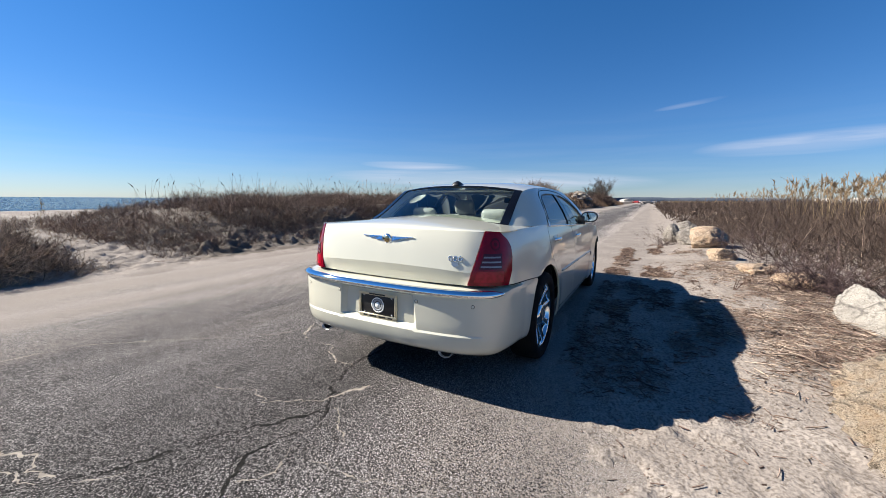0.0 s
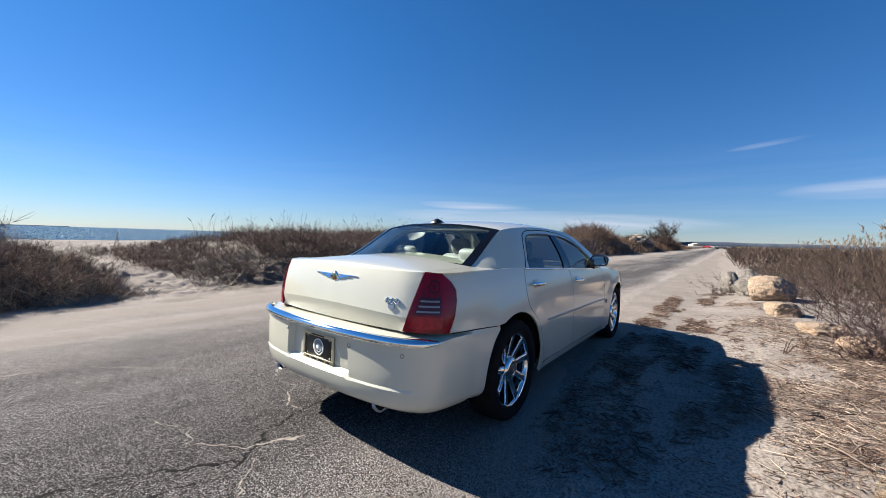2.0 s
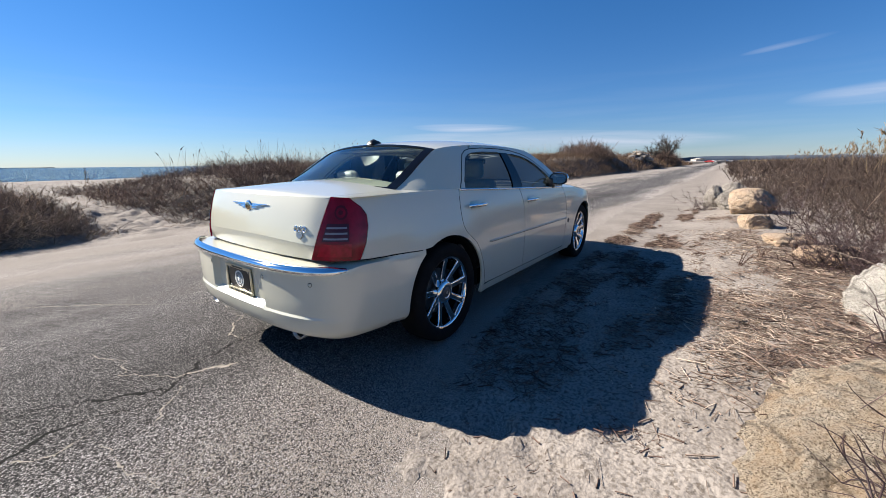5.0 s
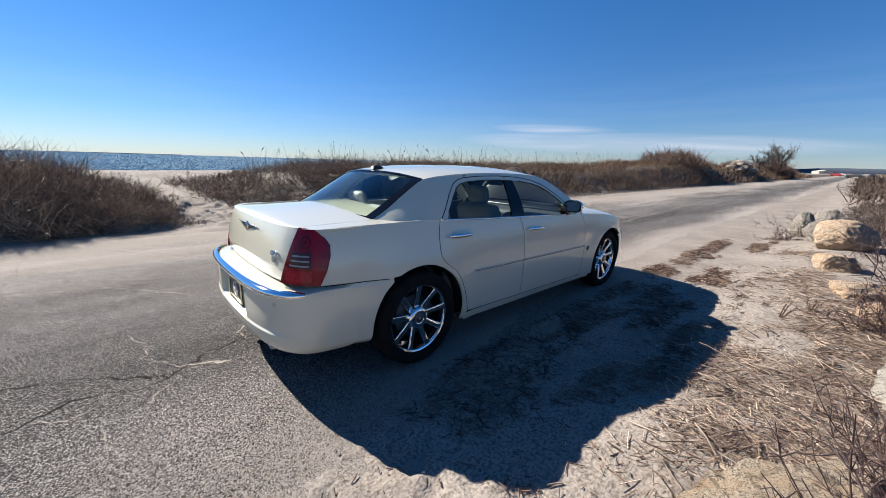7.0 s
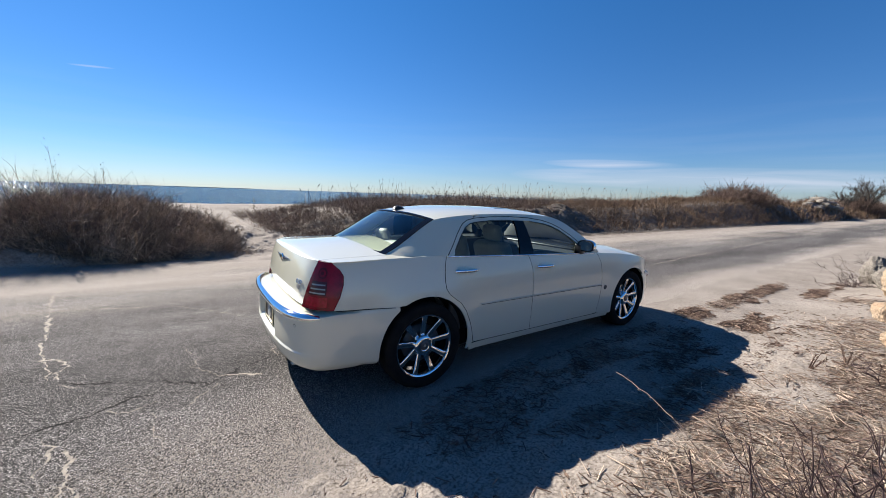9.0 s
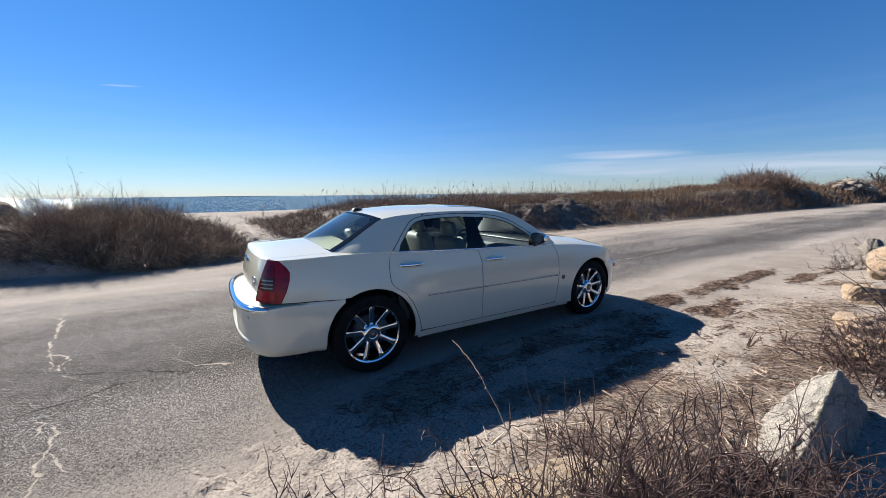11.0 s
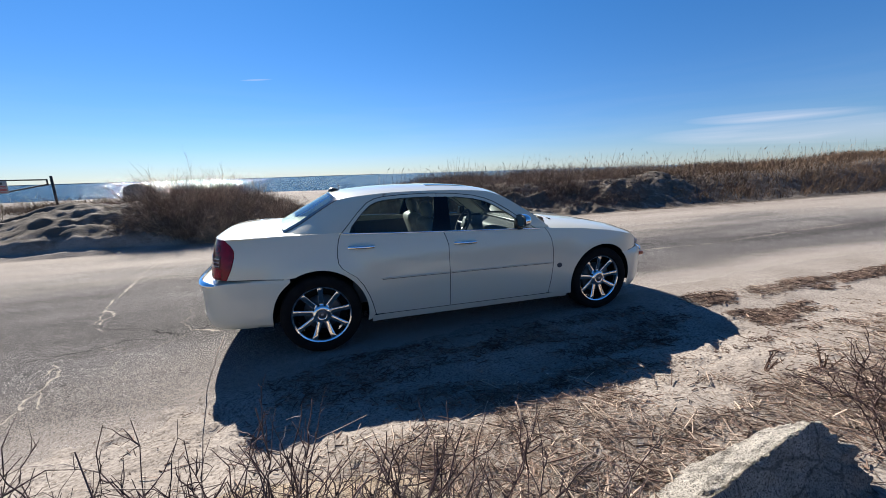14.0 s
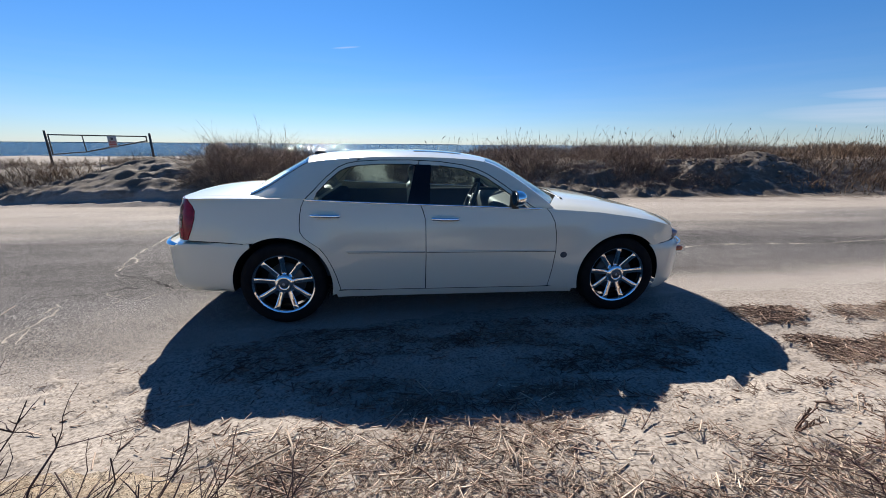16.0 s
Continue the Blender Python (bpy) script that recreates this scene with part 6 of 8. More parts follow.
def build_wheel(cx, sg):
    """A tyre on a chromed nine-spoke rim, facing out along sg."""
    w = new("wheel")
    w.parent = car
    w.matrix_local = pose(cx, sg * 0.822, 0.363, 0, 0, 0 if sg > 0 else 180)
    tagged(w, "black tyre on a chromed nine-spoke alloy wheel")
    prof = [(0.264, -0.105), (0.305, -0.113), (0.338, -0.109), (0.353, -0.096), (0.362, -0.07), (0.363, 0.0), (0.362, 0.07), (0.353, 0.096), (0.338, 0.109), (0.31, 0.115), (0.285, 0.112), (0.270, 0.104), (0.265, 0.09)]
    part("tyre", lathe(prof, 64), M_RUBBER, w, "black tyre with dusty sidewall")
    for off in (-0.055, -0.02, 0.02, 0.055):
        part("tread_groove", lathe([(0.3635, off - 0.004), (0.3640, off), (0.3635, off + 0.004)], 48), M_DARK, w)
    rim = part("rim", lathe([(0.270, 0.102), (0.272, 0.094), (0.267, 0.087), (0.255, 0.089), (0.250, 0.080), (0.243, 0.04), (0.236, -0.09), (0.256, -0.10)], 72), M_CHROME, w, "chrome rim")
    for k in range(9):
        a = 2 * math.pi * k / 9 + math.pi / 2
        bm = bmesh.new()
        rows = []
        for r, hw, y, dep in ((0.060, 0.0205, 0.050, 0.030), (0.09, 0.0185, 0.053, 0.026), (0.15, 0.0180, 0.064, 0.022), (0.21, 0.0190, 0.077, 0.020), (0.232, 0.0200, 0.0845, 0.018), (0.247, 0.0205, 0.0835, 0.018), (0.256, 0.0240, 0.084, 0.016)):
            rows.append([bm.verts.new((r, y - dep, -hw * 1.1)), bm.verts.new((r, y - 0.005, -hw * 1.25)), bm.verts.new((r, y, -hw * 0.95)), bm.verts.new((r, y - 0.004, 0)), bm.verts.new((r, y, hw * 0.95)), bm.verts.new((r, y - 0.005, hw * 1.25)), bm.verts.new((r, y - dep, hw * 1.1))])
        for p, q in zip(rows, rows[1:]):
            for j in range(6):
                bm.faces.new((p[j], p[j + 1], q[j + 1], q[j]))
        bmesh.ops.rotate(bm, verts=bm.verts, cent=(0, 0, 0), matrix=Matrix.Rotation(-a, 3, "Y"))
        bmesh.ops.recalc_face_normals(bm, faces=bm.faces)
        shade(bm)
        part("spoke", bm, M_CHROME, w)
    part("hub", lathe([(0.040, 0.082), (0.046, 0.0855), (0.062, 0.0835), (0.076, 0.078), (0.085, 0.068), (0.088, 0.052), (0.088, 0.02)], 40), M_CHROME, w, "chrome hub ring")
    part("hub_cap", lathe([(0.0, 0.0885), (0.020, 0.0885), (0.030, 0.087), (0.039, 0.083), (0.043, 0.079)], 32), M_CAP, w, "dark grey centre cap")
    part("cap_emblem", lathe([(0.0, 0.0905), (0.010, 0.0900), (0.012, 0.0885)], 20), M_STEEL, w, "small metal emblem")
    for k in range(5):
        a = 2 * math.pi * k / 5 + 0.3
        bm = lathe([(0.0, 0.050), (0.007, 0.050), (0.010, 0.046), (0.010, 0.02)], 8)
        bmesh.ops.translate(bm, verts=bm.verts, vec=(0.092 * math.cos(a), -0.005, 0.092 * math.sin(a)))
        part("wheel_nut", bm, M_STEEL, w)
    part("brake_disc", lathe([(0.06, 0.0), (0.165, 0.0), (0.165, -0.025), (0.06, -0.025)], 40), M_ROTOR, w, "grey brake disc")
    bm = box(0.09, 0.175, -0.04, 0.03, -0.06, 0.06, 0.012)
    bmesh.ops.rotate(bm, verts=bm.verts, cent=(0, 0, 0), matrix=Matrix.Rotation(radians(-150 if sg < 0 else -30), 3, "Y"))
    part("brake_caliper", bm, M_ROTOR, w, "brake caliper")
    part("wheel_back", lathe([(0.0, -0.06), (0.236, -0.06)], 40), M_DARK, w)
    return w


for cx in (0.0, 3.048):
    for sg in (-1, 1):
        build_wheel(cx, sg)

# ---- cabin ----
part("headliner", box(0.30, 1.80, -0.585, 0.585, 1.385, 1.405, 0.008), M_HEADLINER, car, "pale cloth headliner")
part("parcel_shelf", box(-0.36, 0.30, -0.66, 0.66, 1.060, 1.085, 0.01), M_SHELF, car, "pale parcel shelf")
part("door_card", box(0.30, 2.30, -0.835, -0.79, 0.40, 1.00, 0.02), M_DASH, car, "dark door card")
part("door_card", box(0.30, 2.30, 0.79, 0.835, 0.40, 1.00, 0.02), M_DASH, car, "dark door card")


def seat(x, y, w, tilt=18, bench=False):
    bk = new("seat")
    bk.parent = car
    tagged(bk, "light grey leather seat with head restraint")
    part("cushion", box(x - 0.02, x + 0.50, y - w / 2, y + w / 2, 0.40, 0.60, 0.06, 3), M_LEATHER, bk)
    bm = box(-0.08, 0.08, y - w / 2, y + w / 2, 0.0, 0.60, 0.06, 3)
    bmesh.ops.transform(bm, matrix=pose(x, 0, 0.55, 0, -tilt, 0), verts=bm.verts)
    part("backrest", bm, M_LEATHER, bk)
    for hy in ((y,) if not bench else (y - 0.38, y + 0.38)):
        bm = box(-0.05, 0.05, hy - 0.13, hy + 0.13, 0.60 - 0.06 * bench, 0.78 - 0.07 * bench, 0.05, 3)
        bmesh.ops.transform(bm, matrix=pose(x, 0, 0.55, 0, -tilt + 4, 0), verts=bm.verts)
        part("headrest", bm, M_LEATHER, bk)
    return bk


seat(1.33, -0.38, 0.52)
seat(1.33, 0.38, 0.52)
seat(0.42, 0.0, 1.35, 22, True)
bm = box(1.98, 2.45, -0.78, 0.78, 0.62, 0.985, 0.07, 3)
part("dashboard", bm, M_DASH, car, "dark slate dashboard")
st = new("steering_wheel")
st.parent = car
st.matrix_local = pose(1.86, 0.37, 0.93, 0, -65, 0)
tagged(st, "steering wheel with wood and leather rim")
part("wheel_rim", tube([(0.19 * math.cos(a), 0.19 * math.sin(a), 0) for a in np.linspace(0, 2 * math.pi, 33)[:-1]], 0.016, 8, closed=True), M_DASH, st)
for a in (200, 340, 90):
    part("wheel_spoke", tube([(0, 0, -0.03), (0.18 * math.cos(radians(a)), 0.18 * math.sin(radians(a)), 0)], 0.018, 8), M_STEEL, st)
part("wheel_hub", box(-0.06, 0.06, -0.07, 0.07, -0.05, 0.0, 0.02), M_DASH, st)
part("rear_view_mirror", box(1.86, 1.88, -0.12, 0.12, 1.27, 1.335, 0.012), M_BLACK, car, "black rear-view mirror")

# ---- vegetation ----


def ribbons(P0, D, Ln, W, bend, segs=3, seed=0, tip=0.15):
    """Thin flat stalks: base, direction, length, width, bend vector. Returns V, F."""
    rnd = np.random.RandomState(seed)
    n = len(P0)
    side = np.cross(D, rnd.normal(size=(n, 3)))
    side /= np.linalg.norm(side, axis=1)[:, None] + 1e-9
    V = np.empty((n, segs + 1, 2, 3))
    for k in range(segs + 1):
        t = k / segs
        c = P0 + D * (Ln * t)[:, None] + bend * (Ln * t * t)[:, None]
        w = side * (W * (1 - (1 - tip) * t) / 2)[:, None]
        V[:, k, 0], V[:, k, 1] = c - w, c + w
    base = (np.arange(n) * (segs + 1) * 2)[:, None]
    F = np.concatenate([np.concatenate([base + 2 * k, base + 2 * k + 1, base + 2 * k + 3, base + 2 * k + 2], 1) for k in range(segs)])
    return V.reshape(-1, 3), F


def rods(P0, D, Ln, R, bend, segs=3, seed=0, tip=0.4):
    """Three-sided round-ish twigs."""
    rnd = np.random.RandomState(seed)
    n = len(P0)
    u = np.cross(D, rnd.normal(size=(n, 3)))
    u /= np.linalg.norm(u, axis=1)[:, None] + 1e-9
    v = np.cross(D, u)
    V = np.empty((n, segs + 1, 3, 3))
    for k in range(segs + 1):
        t = k / segs
        c = P0 + D * (Ln * t)[:, None] + bend * (Ln * t * t)[:, None]
        r = (R * (1 - (1 - tip) * t))[:, None]
        for j in range(3):
            a = j * 2 * math.pi / 3
            V[:, k, j] = c + (u * math.cos(a) + v * math.sin(a)) * r
    base = (np.arange(n) * (segs + 1) * 3)[:, None]
    F = []
    for k in range(segs):
        for j in range(3):
            j2 = (j + 1) % 3
            F.append(np.concatenate([base + 3 * k + j, base + 3 * k + j2, base + 3 * (k + 1) + j2, base + 3 * (k + 1) + j], 1))
    return V.reshape(-1, 3), np.concatenate(F)


def unit(a):
    return a / (np.linalg.norm(a, axis=1)[:, None] + 1e-9)


def joined(parts):
    V, F, o = [], [], 0
    for v, f in parts:
        V.append(v)
        F.append(f + o)
        o += len(v)
    return np.concatenate(V), np.concatenate(F)


def stems(rnd, bx, by, bz, h0, h1, lean=0.35, droop=0.25):
    n = len(bx)
    P = np.stack([bx, by, bz], 1)
    D = unit(np.stack([rnd.normal(0, lean, n), rnd.normal(0, lean, n), np.ones(n)], 1))
    Ln = h0 + (h1 - h0) * rnd.rand(n)
    B = np.stack([rnd.normal(0, droop, n), rnd.normal(0, droop, n), -np.abs(rnd.normal(0, droop * 0.7, n))], 1)
    return P, D, Ln, B


def branches(rnd, P, D, Ln, B, per, spread, frac, up=0.15):
    """Side twigs along stems."""
    n = len(P)
    idx = np.repeat(np.arange(n), per)
    t = 0.15 + 0.85 * rnd.rand(len(idx))
    base = P[idx] + D[idx] * (Ln[idx] * t)[:, None] + B[idx] * (Ln[idx] * t * t)[:, None]
    d = unit(D[idx] + B[idx] * (1.5 * t)[:, None] + rnd.normal(0, spread, (len(idx), 3)) + np.array((0, 0, up)))
    ln = Ln[idx] * frac * (0.4 + 0.9 * rnd.rand(len(idx)))
    b = rnd.normal(0, 0.22, (len(idx), 3))
    return base, d, ln, b


def scatter(rnd, n, x0, x1, y0, y1, keep=None):
    x, y = x0 + (x1 - x0) * rnd.rand(n), y0 + (y1 - y0) * rnd.rand(n)
    if keep is not None:
        k = rnd.rand(n) < keep(x, y)
        x, y = x[k], y[k]
    return x, y


def brush(name, label, rnd_seed, n, area, keep, h, width, mat, per=5, lean=0.35, segs=2, category="brush", hmap=None):
    """A tangle of bare stalks and twigs over an area, one object."""
    rnd = np.random.RandomState(rnd_seed)
    x, y = scatter(rnd, n, *area, keep)
    z = height(x, y) - 0.03
    P, D, Ln, B = stems(rnd, x, y, z, h[0], h[1], lean)
    if hmap is not None:
        Ln = Ln * hmap(x, y)
    sets = [ribbons(P, D, Ln, np.full(len(P), width), B, segs + 1, rnd_seed)]
    if per:
        q = branches(rnd, P, D, Ln, B, per, 0.55, 0.42)
        sets.append(ribbons(q[0], q[1], q[2], np.full(len(q[0]), width * 0.7), q[3], segs, rnd_seed + 1))
    V, F = joined(sets)
    ob = new(name, quads_mesh(name, V, F, mat))
    return tagged(ob, label, category, kind="stuff")


def ellipse(cx, cy, rx, ry, soft=0.25):
    return lambda x, y: smooth01((1.0 - np.hypot((x - cx) / rx, (y - cy) / ry)) / soft)


def patch(x, y, scale, seed, lo=-0.1, hi=0.1):
    return smooth01((fbm(x * scale, y * scale, 3, seed) - lo) / (hi - lo))


def wander(rnd, P, D, Ln, segs, kink, lift):
    """Crooked paths that bend a little at every joint: (n, segs + 1, 3)."""
    pts, d = [P], D
    for k in range(segs):
        d = unit(d + rnd.normal(0, kink, d.shape) + np.array((0, 0, lift)))
        pts.append(pts[-1] + d * (Ln / segs)[:, None])
    return np.stack(pts, 1)


def along(pts, r0, tip):
    """Three-sided stems along paths, thinning to the tip."""
    n, m = pts.shape[:2]
    d = unit((pts[:, -1] - pts[:, 0]))
    u = unit(np.cross(d, np.array((0.31, 0.87, 0.38))))
    v = np.cross(d, u)
    V = np.empty((n, m, 3, 3))
    for k in range(m):
        r = (r0 * (1 - (1 - tip) * k / (m - 1)))[:, None]
        for j in range(3):
            a = j * 2 * math.pi / 3
            V[:, k, j] = pts[:, k] + (u * math.cos(a) + v * math.sin(a)) * r
    base = (np.arange(n) * m * 3)[:, None]
    F = [np.concatenate([base + 3 * k + j, base + 3 * k + (j + 1) % 3, base + 3 * (k + 1) + (j + 1) % 3, base + 3 * (k + 1) + j], 1) for k in range(m - 1) for j in range(3)]
    return V.reshape(-1, 3), np.concatenate(F)


def shoots(rnd, pts, per, first, l0, l1, spread, segs, kink):
    """Side shoots from the joints of paths."""
    n, m = pts.shape[:2]
    i = np.repeat(np.arange(n), per)
    k = rnd.randint(first, m - 1, len(i))
    d = unit(unit(pts[i, k + 1] - pts[i, k]) + rnd.normal(0, spread, (len(i), 3)))
    return wander(rnd, pts[i, k], d, l0 + (l1 - l0) * rnd.rand(len(i)) ** 1.5, segs, kink, 0.03)


def tangle(name, label, seed, n, area, keep, h, radius, mat, per=7, hmap=None):
    """Scrub of crooked, forking twigs over an area, one object."""
    rnd = np.random.RandomState(seed)
    x, y = scatter(rnd, n, *area, keep)
    P, D, Ln, B = stems(rnd, x, y, height(x, y) - 0.03, h[0], h[1], 0.55)
    if hmap is not None:
        Ln = Ln * hmap(x, y)
    main = wander(rnd, P, D, Ln, 5, 0.34, -0.02)
    side = shoots(rnd, main, per, 1, 0.10, 0.34, 0.9, 3, 0.4)
    V, F = joined([along(main, np.full(len(main), radius), 0.4), along(side, np.full(len(side), radius * 0.6), 0.4)])
    return tagged(new(name, quads_mesh(name, V, F, mat)), label, "brush", kind="stuff")


# the big dense thicket beside the sandy path
k_big = lambda x, y: np.maximum(ellipse(-2.6, 8.1, 2.4, 1.8, 0.22)(x, y), ellipse(-2.7, 10.2, 2.3, 1.6, 0.4)(x, y))
thicket_top = lambda x: 1.28 - 0.70 * smooth01((x + 3.2) / 2.2)
brush("thicket", "dense brown thicket of bare dry stalks on the dune", 101, 5200, (-6.2, 0.0, 6.4, 12), k_big, (0.38, 0.80), 0.013, M_BRUSH, 7, 0.75, hmap=lambda x, y: thicket_top(x) * (0.72 + 0.32 * k_big(x, y)) * (1 + 1.3 * fbm(x * 1.3, y * 1.3, 3, 61)))
brush("thicket_twigs", "dark bare twigs tangled in the thicket", 102, 3000, (-6.2, 0.0, 6.4, 12), k_big, (0.35, 0.85), 0.014, M_TWIG, 7, 0.85, hmap=lambda x, y: thicket_top(x))
brush("thicket_straw", "pale dead stalks in the thicket", 113, 2000, (-6.2, 0.0, 6.4, 12), k_big, (0.35, 0.9), 0.011, M_STRAW, 4, 0.9, hmap=lambda x, y: 0.9 * thicket_top(x))
brush("thicket_sprigs", "loose tall twigs standing out of the thicket", 115, 60, (-6.2, 0.0, 6.4, 12), k_big, (0.5, 0.92), 0.012, M_TWIG, 7, 0.4, hmap=lambda x, y: 1.15 * thicket_top(x) - 0.15)
tangle("thicket_tangle", "crooked forking twigs all through the thicket", 143, 2400, (-6.2, 0.0, 6.4, 12), k_big, (0.35, 0.85), 0.0055, M_BRUSH, 5, lambda x, y: thicket_top(x) * (0.85 + 0.2 * k_big(x, y)) * (1 + 1.3 * fbm(x * 1.3, y * 1.3, 3, 61)))
# foot of the thicket; packed densely to darken the shadow band below it
k_foot = lambda x, y: ellipse(-2.65, 6.95, 2.75, 0.62, 0.35)(x, y) * (0.6 + 0.4 * patch(x, y, 1.6, 57, -0.12, 0.06))
brush("foot_scrub", "low scrub along the foot of the dune, filling its shadow band", 119, 8000, (-5.6, 0.2, 6.3, 7.6), k_foot, (0.14, 0.40), 0.012, M_BRUSH, 4, 0.9)
# brush behind the path, growing into the dune
k_path = lambda x, y: smooth01((x - (0.45 - 0.05 * (y - 7))) / 0.55)
k_dune = lambda x, y: k_path(x, y) * smooth01((y - 7.8 - 1.2 * smooth01((6 - x) / 5)) / 0.9) * np.clip(1 - smooth01((y - 15) / 2), 0, 1) * (0.25 + 0.75 * patch(x, y, 0.9, 55, -0.14, 0.06)) * (1 - np.maximum(ellipse(11.4, 8.3, 1.5, 1.0)(x, y), ellipse(14.4, 8.7, 1.7, 1.2)(x, y)) * 0.97) * (1 - 0.9 * ellipse(7.0, 8.2, 1.6, 0.9)(x, y))
low_end = lambda x: np.interp(x, [0, 0.9, 1.6, 3.2, 5.2], [0.72, 0.62, 0.42, 0.5, 1.0])
brush("dune_brush", "brown bare brush covering the dune ridge", 103, 10500, (-0.2, 17, 7.2, 17), k_dune, (0.3, 0.68), 0.014, M_DUNEBRUSH, 5, 0.7, hmap=lambda x, y: low_end(x) * (1 + 1.1 * fbm(x * 1.1, y * 1.1, 3, 62)))
brush("dune_sprigs", "loose tall twigs standing out of the dune brush", 116, 260, (-0.2, 14, 7.4, 14), k_dune, (0.6, 1.0), 0.012, M_TWIG, 7, 0.4, hmap=lambda x, y: low_end(x))
brush("dune_twigs", "dark tangled bramble on the dune", 104, 8500, (-0.2, 13, 7.4, 16), k_dune, (0.3, 0.75), 0.014, M_TWIG, 6, 0.85, hmap=lambda x, y: low_end(x))
brush("dune_straw", "pale dead stalks in the dune brush", 114, 2200, (-0.2, 17, 7.4, 16), k_dune, (0.3, 0.8), 0.013, M_STRAW, 4, 0.55, hmap=lambda x, y: low_end(x))
tangle("dune_tangle", "crooked forking twigs in the dune brush", 144, 2300, (-0.2, 12, 7.2, 12), k_dune, (0.3, 0.75), 0.0060, M_TWIG, 6, lambda x, y: low_end(x) * (1 + 1.1 * fbm(x * 1.1, y * 1.1, 3, 62)))
k_low = lambda x, y: k_path(x, y) * smooth01((y - 7.1) / 0.5) * smooth01((10 - y) / 1.5) * (0.3 + 0.7 * patch(x, y, 0.8, 77, -0.08, 0.10))
k_face = lambda x, y: smooth01((x - 0.9 - 0.25 * (8.6 - y)) / 0.5) * smooth01((7.5 - x) / 2.0) * smooth01((y - 7.75 - 0.3 * fbm(x, y, 2, 78)) / 0.5) * smooth01((10.2 - y) / 1.0) * (0.2 + 0.8 * patch(x, y, 1.1, 79, -0.16, 0.02))
brush("face_scrub", "low brown scrub creeping down the sandy face of the dune", 118, 3000, (0.9, 7.5, 7.4, 10.2), k_face, (0.15, 0.42), 0.012, M_DUNEBRUSH, 6, 0.9)
brush("bank_scrub", "low dead scrub on the sandy bank", 105, 10500, (0.9, 12, 6.9, 10), k_low, (0.08, 0.34), 0.013, M_TWIG, 4, 0.7)
# russet grass slope further along the road
k_red = lambda x, y: smooth01((x - 12.5 - 0.8 * (8.5 - y)) / 1.5) * smooth01((y - 6.9) / 0.3) * (1 - ellipse(14.4, 8.7, 1.9, 1.3)(x, y)) * (0.55 + 0.45 * patch(x, y, 0.5, 91))
brush("dune_grass", "russet dry grass on the roadside dune", 106, 19500, (11, 48, 6.7, 15), k_red, (0.25, 0.58), 0.022, M_REDGRASS, 3, 0.35, 1, category="dune grass")
brush("dune_grass_far", "russet dry grass on the far roadside dune", 107, 7500, (48, 150, 6.9, 18), None, (0.4, 0.9), 0.075, M_REDGRASS, 2, 0.3, 1, category="dune grass")
# dark scrub humps on the far dune
k_hump = lambda x, y: np.maximum(ellipse(46, 11.5, 8.5, 3.0, 0.5)(x, y), np.maximum(ellipse(58, 12.5, 5, 3, 0.5)(x, y) * 0.6, ellipse(84, 12.5, 9, 3, 0.5)(x, y)))
brush("far_scrub", "dark leafless scrub on top of the far dune", 108, 13000, (34, 96, 8, 16), k_hump, (0.9, 1.7), 0.045, M_TWIG, 6, 0.45, 1, hmap=lambda x, y: 0.4 + 0.7 * k_hump(x, y))
k_tree = ellipse(104, 10.0, 13, 3.5, 0.5)
brush("tree_scrub", "dark scrub round the foot of the bare tree", 109, 6500, (90, 120, 7, 15), k_tree, (1.0, 2.3), 0.06, M_TWIG, 6, 0.45, 1, hmap=lambda x, y: 0.4 + 0.7 * k_tree(x, y))
# grass patches by the gate
k_gate = lambda x, y: np.maximum(ellipse(-9.2, 7.9, 1.6, 1.0, 0.5)(x, y), np.maximum(ellipse(-8.2, 12.6, 3.0, 1.4, 0.5)(x, y), 0.6 * ellipse(-14, 9.2, 2.0, 1.5, 0.5)(x, y)))
brush("gate_grass", "russet dead grass tufts in front of the gate", 110, 12000, (-17, -4, 6.9, 15), k_gate, (0.3, 0.65), 0.014, M_REDGRASS, 2, 0.35, category="dune grass")
brush("gate_straw", "tan dead grass tufts in front of the gate", 111, 4000, (-17, -4, 6.9, 15), k_gate, (0.3, 0.7), 0.014, M_TANGRASS, 1, 0.3, category="dune grass")
k_back = lambda x, y: smooth01((y - 13) / 1.5) * smooth01((17 - y) / 1.5) * patch(x, y, 0.5, 17, -0.05, 0.12) * (1 - smooth01((x + 1.2) / 0.8) * (1 - smooth01((x - 2.6) / 0.8)))
brush("beach_scrub", "sparse dry scrub along the top of the beach", 112, 5000, (-30, 8, 12.5, 17.5), k_back, (0.2, 0.55), 0.012, M_BRUSH, 4, 0.5)
k_crest = lambda x, y: smooth01((y - 11.6) / 0.8) * smooth01((16 - y) / 1.5) * smooth01((-3.2 - x) / 1.2) * (0.35 + 0.65 * patch(x, y, 0.6, 18, -0.12, 0.08))
brush("crest_scrub", "low brown scrub along the top of the beach behind the gate", 141, 5500, (-24, -3.5, 11.5, 16), k_crest, (0.16, 0.42), 0.014, M_BRUSH, 5, 0.7)
k_rough = lambda x, y: smooth01((-11 - x) / 1.0) * smooth01((y - 7.6) / 0.6) * patch(x, y, 0.55, 20, -0.04, 0.10)
brush("rough_scrub", "dark scrub patches on the sand beyond the gate", 142, 5000, (-26, -10.5, 7.2, 13), k_rough, (0.14, 0.40), 0.014, M_TWIG, 5, 0.7)
